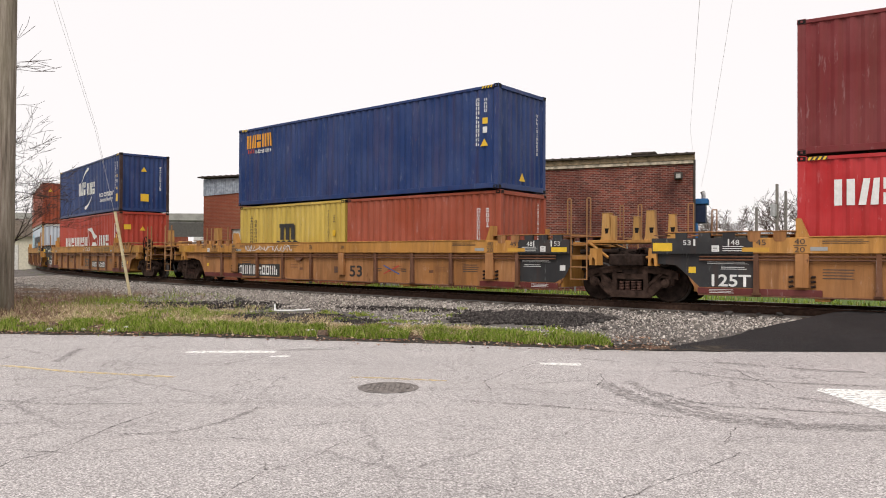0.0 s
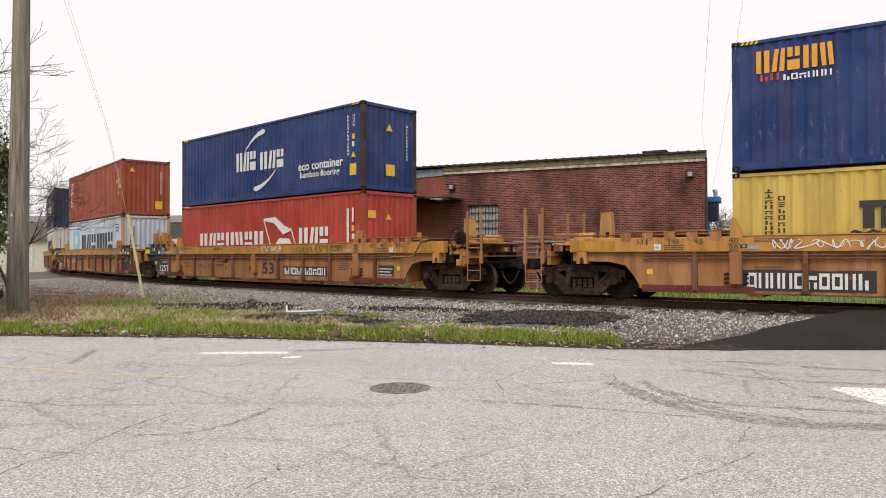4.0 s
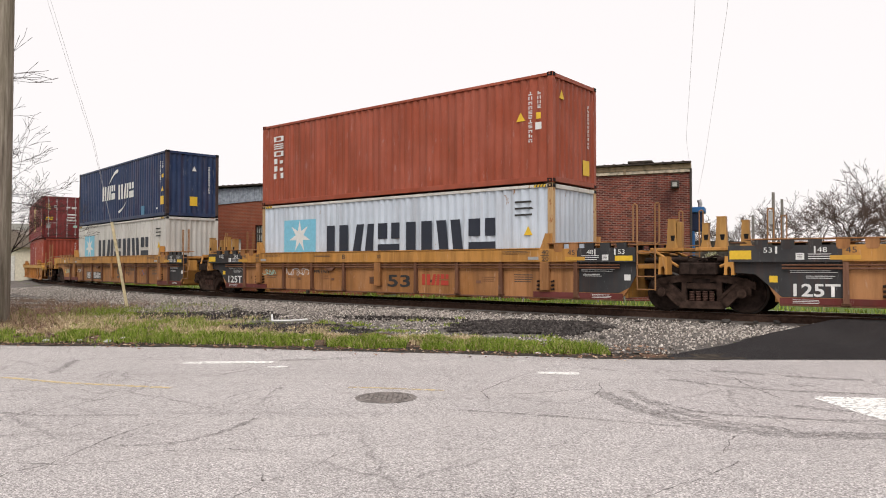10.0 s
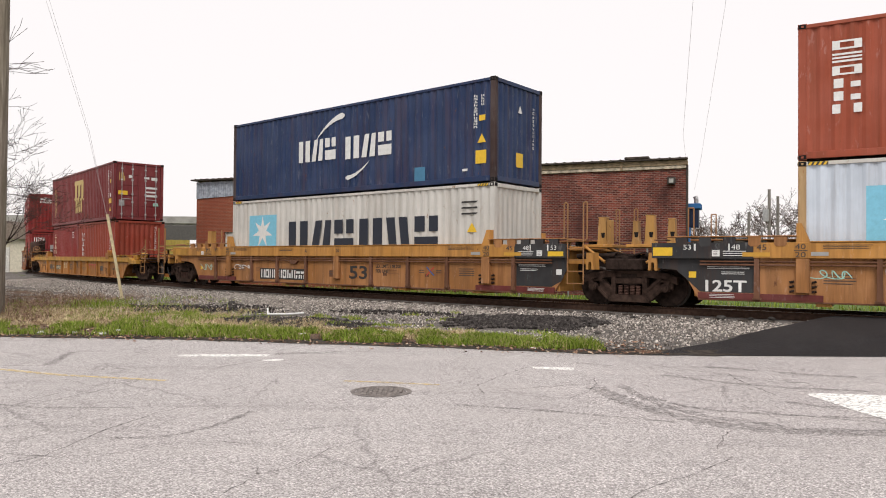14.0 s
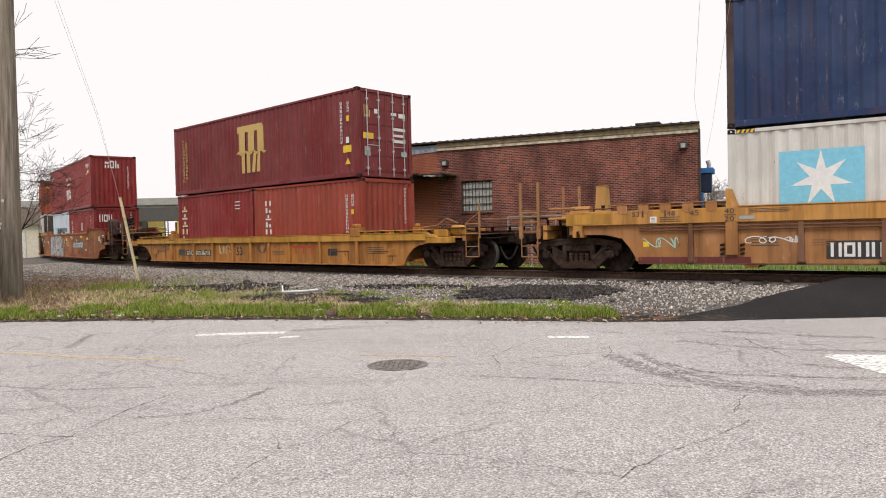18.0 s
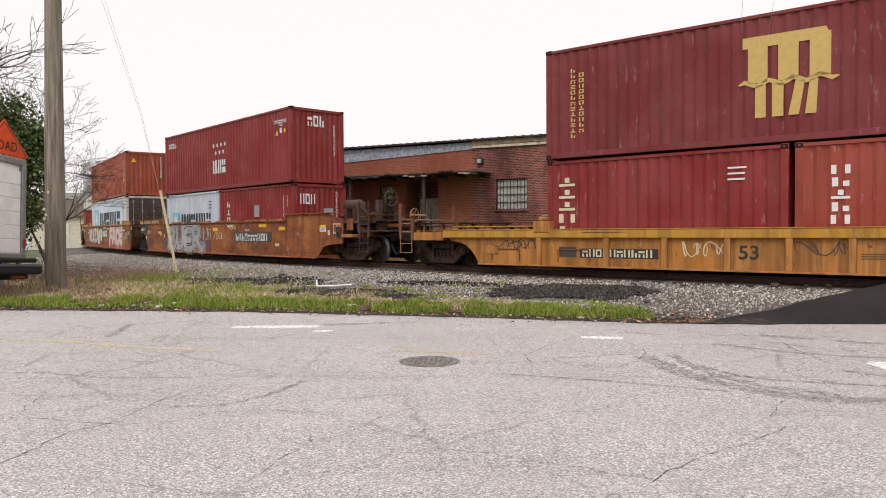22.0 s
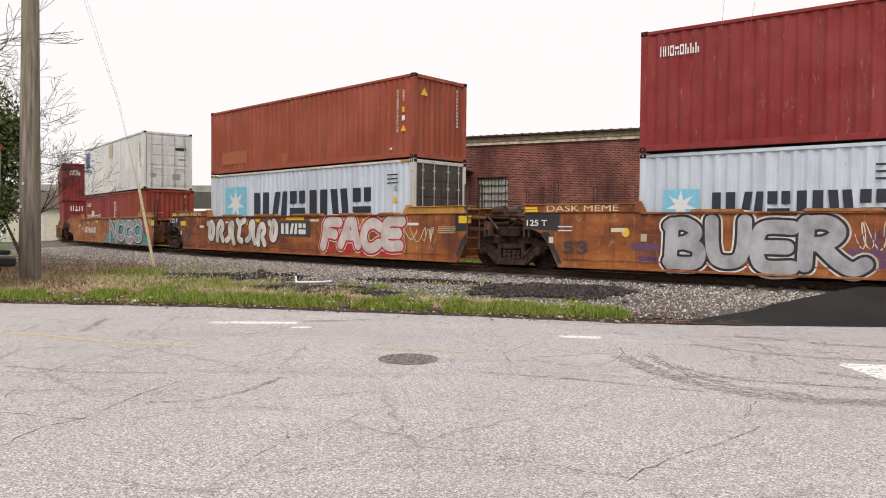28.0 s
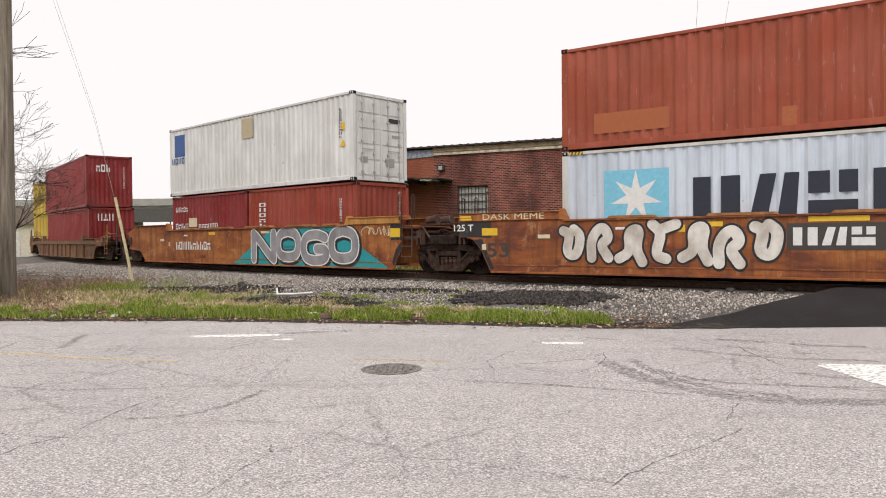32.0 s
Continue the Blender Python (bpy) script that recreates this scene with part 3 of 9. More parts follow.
def end_stop(root, x0, x1, y, z0, z1, mat):
    """A hollow container stop: a tapered box with a slot and a foot."""
    bm = bmesh.new()
    d = (x1 - x0) * 0.12
    extrude_profile(bm, [(x0 - 0.03, z0), (x1 + 0.03, z0), (x1, z0 + 0.12), (x1 - d, z1), (x0 + d, z1), (x0, z0 + 0.12)], "y", y - 0.1, y + 0.1)
    st = part("end_stop", bm, mat, root)
    xm = x0 + 0.62 * (x1 - x0)
    bm = bmesh.new()
    extrude_profile(bm, [(xm - 0.055, z0 + 0.3), (xm + 0.055, z0 + 0.3), (xm + 0.035, z0 + 0.17), (xm - 0.035, z0 + 0.17)], "y", y - 0.107, y - 0.1)
    part("hand_hole", bm, HOLE, st)
    part("cap", boxes((x0 + d - 0.015, x1 - d + 0.015, y - 0.11, y + 0.11, z1, z1 + 0.02), bev=0.005), mat, st)
    return st


def side_pad(root, x0, x1, s, z0, z1, mat, out=1.47):
    """A jacking pad: a cast block with a dark pocket underneath."""
    y0, y1 = sorted((s * 1.18, s * out))
    bm = bmesh.new()
    w = 0.3 * (x1 - x0)
    zm = z0 + 0.45 * (z1 - z0)
    extrude_profile(bm, [(x0, z0), (x0 + w, z0), (x0 + w, zm - 0.06), (x0 + 1.3 * w, zm), (x1 - 1.3 * w, zm), (x1 - w, zm - 0.06), (x1 - w, z0), (x1, z0), (x1 - 0.02, z1), (x0 + 0.02, z1)], "y", y0, y1)
    return part("jacking_pad", bm, mat, root)


def end_gear(root, sg, kind, mat, top, hand=False):
    """All that stands beyond the well at one end. sg: +1 front, -1 rear; kind: own truck or shared joint."""
    def B(name, x0, x1, y0, y1, z0, z1, m, bev=0.01, under=None):
        a, b = sorted((sg * x0, sg * x1))
        return part(name, boxes((a, b, y0, y1, z0, z1), bev=bev), m, under or root)

    def S(a, b):
        return sorted((sg * a, sg * b))
    own = kind == "own"
    rusty = mat is RUSTY
    low = top < 1.3
    gm = GEARBROWN if rusty else mat
    pm = GEARBROWN if rusty else PIPE
    B("bulkhead", 8.12, 8.2, -1.3, 1.3, 0.3, top - 0.05, mat)
    B("centre_sill", 8.2, 11.1 if own else 9.35, -0.36, 0.36, 0.72, 1.2 if not low else 1.0, TRUCKSTEEL)
    B("bolster", 9.4, 10.0, -1.2, 1.2, 0.86, 1.04 if low else 1.14, TRUCKSTEEL, 0.03)
    if own:
        B("end_deck", 8.2, 10.5, -1.22, 1.22, top - 0.16, top - 0.1, mat)
    else:
        B("end_deck", 8.2, 8.46 if sg > 0 else 9.08, -1.22, 1.22, top - 0.16, top - 0.1, mat)
        B("joint_deck", 8.46, 9.3, -0.62, 0.62, 1.42, 1.5, gm) if sg > 0 else B("joint_deck", 9.08, 9.98, -0.62, 0.62, 1.42, 1.5, gm)
        for s in (-1, 1):
            a, b = S(9.02, 9.24) if sg > 0 else S(8.99, 9.2)
            side_pad(root, a, b, s, 0.87, 1.28, gm, 1.35 if rusty else 1.47)
            part("pad_arm", boxes((*S(8.4, 9.05), *sorted((s * 1.18, s * 1.3)), 1.0, 1.12), bev=0.012), gm, root)
        for y in (-0.5, 0.5):
            bm = bmesh.new()
            rod(bm, (sg * 8.6, y * 1.3, 1.42), (sg * 9.35, y * 2.2, 1.05), 0.035, 8)
            part("brake_lever", bm, gm, root)
        part("slack_adjuster", rods([(sg * 8.5, -0.95, 1.2), (sg * 9.45, -0.75, 1.22)], 0.06, 10), TRUCKSTEEL, root)
        part("brake_pipe", rods([(sg * 8.5, -0.7, 1.34), (sg * 9.0, -0.85, 1.12), (sg * 9.5, -0.7, 1.3), (sg * 9.9, -0.7, 1.2)], 0.022, 6), TRUCKSTEEL, root)
        bm = bmesh.new()
        rod(bm, (sg * 9.0, 0, 0.95), (sg * 9.75, 0, 0.95), 0.32, 14)
        part("joint_casting", bm, TRUCKSTEEL, root)
        if not rusty:
            if sg > 0:
                end_stop(root, 8.84, 9.08, -0.4, 1.5, 2.18, POSTYELLOW)
                part("stop_brace", boxes((9.08, 9.2, -0.48, -0.32, 1.5, 2.12), bev=0.01), POSTYELLOW, root)
            else:
                end_stop(root, -9.86, -9.7, -0.4, 1.5, 2.06, POSTYELLOW)
                end_stop(root, -9.55, -9.3, -0.4, 1.5, 2.2, POSTYELLOW)
                end_stop(root, -9.0, -8.81, -0.4, 1.5, 2.1, POSTYELLOW)
        else:
            for y in (-0.55, 0.1):
                bm = bmesh.new()
                rod(bm, (sg * 8.75, y, 1.58), (sg * 9.15, y, 1.62), 0.13, 10)
                part("air_valve", bm, GEARBROWN, root)
        for s in (-1, 1):
            if sg > 0:
                y = s * 1.44
                hi = 2.5 if not rusty else 2.3
                lad = part("ladder", rods([(8.5, y, 0.5), (8.5, y, hi), (8.44, y, hi + 0.03), (8.4, y, hi), (8.4, y, 1.62)], 0.018, 6), pm, root)
                part("stile", rods([(8.94, y, 0.5), (8.94, y, hi), (9.0, y, hi + 0.03), (9.04, y, hi), (9.04, y, 1.62), (8.94, y, 1.55)], 0.018, 6), pm, lad)
                for z in (0.52, 0.82, 1.1, 1.38, 1.6):
                    part("rung", boxes((8.5, 8.94, y - 0.03, y + 0.03, z - 0.012, z + 0.012)), pm, lad)
            else:
                part("grab_iron", rods([(-8.34, s * 1.25, 1.62), (-8.34, s * 1.25, 2.3), (-8.22, s * 1.25, 2.3), (-8.22, s * 1.25, 1.62)], 0.016, 6), pm, root)
        return
    # an end with its own truck
    for s in (-1, 1):
        a, b = S(9.45, 9.72)
        if not low:
            side_pad(root, a, b, s, 0.88, 1.22, gm)
        xa, xb = S(10.7, 11.2)
        if low and sg > 0:
            part("ladder_post", boxes((xb - 0.025, xb + 0.025, s * 1.36 - 0.02, s * 1.36 + 0.02, 0.9, 1.86), bev=0.005), pm, root)
            part("brace", rods([(xa, s * 1.36, 1.0), (xa, s * 1.36, 1.32), (xb, s * 1.36, 1.62)], 0.018, 6), pm, root)
        elif low:
            part("ladder_post", boxes((xa - 0.045, xa + 0.045, s * 1.36 - 0.03, s * 1.36 + 0.03, 0.85, 1.92), bev=0.006), POSTBROWN, root)
            part("ladder_post", boxes((xb - 0.06, xb + 0.06, s * 1.36 - 0.03, s * 1.36 + 0.03, 0.8, 1.45), bev=0.006), POSTBROWN, root)
        else:
            tall = 2.32 if not rusty else 2.05
            for xp in (xa, xb):
                lp = part("ladder_post", boxes((xp - 0.036, xp + 0.036, s * 1.36 - 0.02, s * 1.36 + 0.02, 0.86, tall), bev=0.006), pm, root)
                part("gusset", boxes((xp - 0.055, xp + 0.055, s * 1.36 - 0.028, s * 1.36 + 0.028, 0.88, 1.2), bev=0.008), pm, lp)
        for zr in (1.04, 1.3, 1.54):
            if zr < (1.4 if low else 2.0):
                part("rung", rods([(xa, s * 1.36, zr), (xb, s * 1.36, zr)], 0.018, 6), pm, root)
        part("stirrup", rods([(xa + 0.02, s * 1.38, 0.95), (xa + 0.02, s * 1.38, 0.4), (xb - 0.02, s * 1.38, 0.4), (xb - 0.02, s * 1.38, 0.95)], 0.015, 6), pm, root)
        part("stirrup", rods([(xa + 0.02, s * 1.38, 0.68), (xb - 0.02, s * 1.38, 0.68)], 0.013, 6), pm, root)
    deckm = GEARBROWN if rusty or low else POSTBROWN
    B("end_platform", 10.45, 11.3, -1.3, 1.3, 1.0 if low else 1.05, 1.04 if low else 1.09, deckm)
    grate = B("walkway", 10.5, 11.3, -1.25, 1.25, 1.2 if low else 1.4, 1.23 if low else 1.43, deckm)
    for y in (-1.1, -0.4, 0.4, 1.1):
        B("walkway_leg", 10.85, 10.91, y - 0.03, y + 0.03, 1.04 if low else 1.09, 1.2 if low else 1.4, deckm, 0.004, grate)
    B("end_sill", 10.5, 10.62, -1.28, 1.28, 0.84, 1.1 if low else 1.2, gm if low else mat)
    part("cross_rail", rods([(sg * 11.25, -1.3, 1.6 if not low else 1.42), (sg * 11.25, 1.3, 1.6 if not low else 1.42)], 0.018, 6), pm, root)
    part("uncoupling_lever", rods([(sg * 11.2, -1.3, 0.92), (sg * 11.42, -0.9, 0.9), (sg * 11.48, -0.1, 0.98)], 0.014, 6), TRUCKSTEEL, root)
    if not low:
        if not rusty:
            end_stop(root, *S(9.33, 9.7), 0.1, 1.4, 2.2, POSTYELLOW)
            part("stop_support", boxes((*S(9.86, 9.93), -1.2, 1.2, 1.1, 1.5), bev=0.01), mat, root)
            part("pipe_run", rods([(sg * 9.9, -0.9, 1.62), (sg * 10.6, -0.9, 1.62)], 0.03, 8), pm, root)
        bm = bmesh.new()
        rod(bm, (sg * 9.95, 0.35, 1.55), (sg * 10.5, 0.35, 1.55), 0.16, 12)
        part("air_reservoir", bm, gm, root)
        for y in (-0.75, -0.3):
            bm = bmesh.new()
            rod(bm, (sg * 10.0, y, 1.36), (sg * 10.3, y, 1.36), 0.1, 10)
            part("brake_valve", bm, gm, root)
    bm = boxes((*S(11.0, 11.62), -0.09, 0.09, 0.76, 0.94), (*S(11.5, 11.85), -0.16 if sg > 0 else -0.02, 0.02 if sg > 0 else 0.16, 0.7, 1.0), bev=0.02)
    part("coupler", bm, TRUCKSTEEL, root)
    hose = [(sg * (11.1 + 0.62 * u), -0.35 * sg, 0.72 - 0.42 * math.sin(math.pi * min(1, u * 0.9 + 0.05))) for u in [i / 8 for i in range(9)]]
    part("air_hose", rods(hose, 0.03, 6), RUBBER, root)
    if hand:
        brake_stand(root, sg * 10.27, -1.3, 1.56, mat)


def ribbed_car(key, front, rear, label):
    """A well car with a box chord along the top, outside posts and guard pipes."""
    root = CARS[key] = tagged(new("well_car"), label, "railway wagon", "wagons of the train")

    def low_edge(sg, kind):
        if kind == "own":
            pts = [(8.1, 0.26), (8.3, 0.6), (8.5, 0.84), (8.9, 0.93), (9.85, 0.95), (9.85, 1.16)]
        elif sg > 0:
            pts = [(8.05, 0.26), (8.28, 0.56), (8.44, 0.85), (8.44, 1.16)]
        else:
            pts = [(8.1, 0.26), (8.32, 0.66), (8.58, 0.89), (9.1, 0.93), (9.1, 1.16)]
        return [(sg * x, z) for x, z in pts]

    def reach(sg, kind):
        return 9.9 if kind == "own" else 8.45 if sg > 0 else 9.1
    for s in (-1, 1):
        def yy(a, b):
            return min(s * a, s * b), max(s * a, s * b)
        prism("side_sheet", low_edge(1, front) + list(reversed(low_edge(-1, rear))), *yy(1.325, 1.365), SHEETTAN, root)
        part("top_chord", boxes((-reach(-1, rear), reach(1, front), *yy(1.29, 1.47), 1.16, 1.5), bev=0.015), TAN, root)
        part("chord_lip", boxes((-5.84, 5.84, *yy(1.27, 1.49), 1.5, 1.525), bev=0.006), TAN, root)
        part("bottom_flange", boxes((-8.1, 8.1, *yy(1.28, 1.385), 0.225, 0.262), bev=0.006), POSTBROWN, root)
        for x0, x1 in ((-8.1, -5.6), (5.6, 8.1)):
            part("sill_strip", boxes((x0, x1, *yy(1.366, 1.392), 0.26, 0.4), bev=0.006), MAROONSTRIP, root)
        for z in (1.09, 1.02):
            part("guard_pipe", rods([(-8.05, s * 1.43, z), (8.05, s * 1.43, z)], 0.02, 6), POSTBROWN, root)
        for x in (-6.87, -4.6, -3.1, -1.55, 1.55, 3.1, 4.6, 6.87):
            post = prism("side_post", [(x - 0.06, 0.3), (x + 0.06, 0.3), (x + 0.05, 1.16), (x - 0.05, 1.16)], *yy(1.36, 1.45), POSTBROWN, root)
            part("post_foot", boxes((x - 0.09, x + 0.09, *yy(1.36, 1.43), 0.262, 0.31), bev=0.006), POSTBROWN, post)
        for x in (-5.98, 0.0, 5.98):
            jp = part("lock_plate", boxes((x - 0.13, x + 0.13, *yy(1.36, 1.478), 0.44, 1.16), bev=0.012), SHEETTAN, root)
            for dx in (-0.21, 0.21) if x else ():
                bm = bmesh.new()
                for i in range(3):
                    rod(bm, (x + dx - 0.045, s * 1.40, 0.46 + i * 0.1), (x + dx + 0.045, s * 1.40, 0.48 + i * 0.1), 0.024, 6)
                part("lock_spring", bm, TRUCKSTEEL, jp)
        bm = bmesh.new()
        extrude_profile(bm, [(-2.42, 1.0), (-1.98, 1.0), (-2.1, 0.9), (-2.3, 0.9)], "y", *yy(1.366, 1.44))
        part("tie_down", bm, POSTBROWN, root)
        for sg, kind in ((1, front), (-1, rear)):
            ex = reach(sg, kind)
            far_end = min(ex, 8.8)
            a, b = sorted((sg * 6.08, sg * far_end))
            shelf = part("shelf", boxes((a, b, *yy(0.95, 1.49), 1.625, 1.65), bev=0.006), SHEETTAN, root)
            for i in range(5):
                x = sg * (6.4 + (far_end - 6.6) / 4.3 * i)
                bm = bmesh.new()
                extrude_profile(bm, [(x - 0.13, 1.625), (x + 0.13, 1.625), (x + 0.12, 1.46), (x + 0.08, 1.42), (x - 0.08, 1.42), (x - 0.12, 1.46)], "y", *yy(1.4, 1.478))
                part("bracket", bm, BLACKEND if kind == "joint" and i > 1 else SHEETTAN, shelf)
            bm = bmesh.new()
            extrude_profile(bm, [(sg * 5.84, 1.5), (sg * 6.1, 1.5), (sg * 6.1, 1.9), (sg * 6.0, 1.9)], "y", *yy(1.25, 1.44))
            part("guide_gusset", bm, TAN, root)
            if ex > 8.9:
                a, b = sorted((sg * 8.8, sg * (ex - 0.02)))
                part("tread", boxes((a, b, *yy(1.0, 1.4), 1.56, 1.585), bev=0.005), POSTBROWN, root)
            if kind == "own":
                if s < 0 and key == "c":
                    bm = rods([(sg * 9.3, -1.5, 1.56), (sg * 9.02, -1.5, 1.53), (sg * 8.76, -1.49, 1.2), (sg * 8.66, -1.48, 1.08), (sg * 8.5, -1.47, 1.06), (sg * 7.7, -1.46, 1.055)], 0.025, 8)
                    part("handrail_pipe", bm, PIPE, root)
                part("chord_patch", boxes((*sorted((sg * 8.72, sg * 9.88)), *yy(1.47, 1.4745), 1.2, 1.44)), CHORDYELLOW, root, "brighter yellow chord end")
            else:
                blk = [p for p in low_edge(sg, kind) if p[1] < 1.15]
                blk = [(sg * 6.93, 0.41), (sg * 8.06 if sg < 0 else sg * 8.0, 0.41)] + blk[1:] + [(blk[-1][0], 1.155), (sg * 6.93, 1.155)]
                prism("painted_panel", blk, *yy(1.36, 1.3685), BLACKEND, root, "black painted end panel")
                part("painted_chord", boxes((*sorted((sg * 6.93, sg * (ex + 0.01))), *yy(1.28, 1.4745), 1.155, 1.504)), BLACKEND, root, "black painted chord end")
    for x in (-5.6, -2.8, 0.0, 2.8, 5.6):
        part("cross_beam", boxes((x - 0.15, x + 0.15, -1.33, 1.33, 0.16, FLOOR), bev=0.01), TAN, root)
    end_gear(root, 1, front, TAN, 1.5, hand=key == "c")
    end_gear(root, -1, rear, TAN, 1.5)
    ride(root, Q[key])


def low_car(key, mat, label):
    """A single well car with low sides and flat outside posts."""
    root = CARS[key] = tagged(new("well_car"), label, "railway wagon", "wagons of the train")
    yellow = CHORDYELLOW if mat is TAN2 else mat
    for s in (-1, 1):
        def yy(a, b):
            return min(s * a, s * b), max(s * a, s * b)
        arch = [(8.22, 0.13), (8.34, 0.34), (8.5, 0.52), (8.65, 0.64), (8.88, 0.73), (9.2, 0.77), (9.3, 0.86)]
        pts = arch + [(-x, z) for x, z in reversed(arch)]
        prism("side_sheet", pts, *yy(1.325, 1.365), mat, root)
        part("top_chord", boxes((-9.45, 9.2, *yy(1.29, 1.46), 0.86, 1.08), bev=0.015), yellow, root)
        part("chord_lip", boxes((-9.45, 9.2, *yy(1.25, 1.475), 1.08, 1.1), bev=0.005), yellow, root)
        part("deck_beam", boxes((9.2, 10.2, *yy(1.22, 1.44), 0.78, 0.96), bev=0.015), yellow, root)
        part("deck_beam", boxes((-10.6, -9.45, *yy(1.22, 1.44), 0.78, 1.02), bev=0.015), mat, root)
        bm = bmesh.new()
        extrude_profile(bm, [(9.2, 0.96), (9.2, 1.08), (9.55, 1.0), (9.6, 0.96)], "y", *yy(1.3, 1.45))
        part("gusset", bm, yellow, root)
        for x in (-5.2, 5.2, -7.3, 7.3):
            loop = [(x - 0.45, s * 1.378, 0.24), (x - 0.45, s * 1.378, 0.55), (x + 0.45, s * 1.378, 0.55), (x + 0.45, s * 1.378, 0.24)]
            part("hinged_flap", rods(loop, 0.014, 5), POSTBROWN, root)
        for x in (-7.75, 7.75):
            bm = bmesh.new()
            extrude_profile(bm, [(x - 0.2, 0.42), (x + 0.2, 0.42), (x + 0.2, 0.58), (x - 0.1, 0.66), (x - 0.2, 0.6)], "y", *yy(1.365, 1.39))
            part("step_pocket", bm, mat, root)
        part("bottom_flange", boxes((-8.2, 8.2, *yy(1.28, 1.46), 0.1, 0.14), bev=0.006), mat, root)
        for x in (-6.2, -4.25, -2.75, -1.3, 0.0, 1.2, 2.45, 4.22, 6.15):
            part("side_post", boxes((x - 0.07, x + 0.07, *yy(1.36, 1.45), 0.14, 0.86), bev=0.008), mat, root)
        for sg in (1, -1):
            a, b = sorted((sg * 6.3, sg * 9.1))
            shelf = part("shelf", boxes((a, b, *yy(0.9, 1.48), 1.16, 1.19), bev=0.008), yellow, root)
            for i in range(5):
                x = sg * (6.6 + 0.6 * i)
                part("bracket", boxes((x - 0.1, x + 0.1, *yy(1.24, 1.45), 1.1, 1.16), bev=0.008), POSTBROWN if i % 2 else mat, shelf)
            part("lock_plate", boxes((*sorted((sg * 5.85, sg * 6.35)), *yy(1.2, 1.48), 1.0, 1.3), bev=0.02), mat, root)
            part("guide", boxes((*sorted((sg * 5.95, sg * 6.2)), *yy(1.25, 1.46), 1.3, 1.42), bev=0.03), mat, root)
        walkm = POSTBROWN
        walk_deck = part("raised_walkway", boxes((-10.5, -8.85, *yy(0.75, 1.4), 1.28, 1.31), bev=0.006), TRUCKSTEEL, root)
        for x in (-10.3, -9.6, -8.95):
            part("walkway_leg", boxes((x - 0.04, x + 0.04, *yy(1.2, 1.3), 1.0, 1.28), bev=0.006), walkm, walk_deck)
        part("raised_walkway", boxes((9.3, 10.45, *yy(0.75, 1.3), 1.2, 1.225), bev=0.006), walkm, root)
    for x in (-5.6, -2.8, 0.0, 2.8, 5.6):
        part("cross_beam", boxes((x - 0.15, x + 0.15, -1.33, 1.33, 0.12, FLOOR), bev=0.01), mat, root)
    end_gear(root, 1, "own", mat, 1.08, hand=False)
    end_gear(root, -1, "own", mat, 1.08)
    bm = bmesh.new()
    rod(bm, (9.98, -1.05, 1.14), (10.3, -1.05, 1.14), 0.15, 14)
    bmesh.ops.create_uvsphere(bm, u_segments=12, v_segments=8, radius=0.15, matrix=Matrix.Translation((10.3, -1.05, 1.14)))
    part("brake_cylinder", bm, yellow, root)
    part("cylinder_bracket", boxes((9.4, 9.95, -1.3, -1.0, 0.96, 1.18), bev=0.03), yellow, root)
    part("brake_wheel", wheel_ring(-10.88, -1.05, 1.56, 0.2, "x"), PIPE, root)
    part("brake_rod", rods([(-10.85, -1.05, 1.56), (-10.4, -1.05, 1.54)], 0.03, 8), PIPE, root)
    part("air_pipe", rods([(10.0, -0.9, 1.35), (9.6, -0.95, 1.5), (9.3, -1.0, 1.3), (8.8, -1.1, 1.25)], 0.018, 6), PIPE, root)
    ride(root, Q[key])


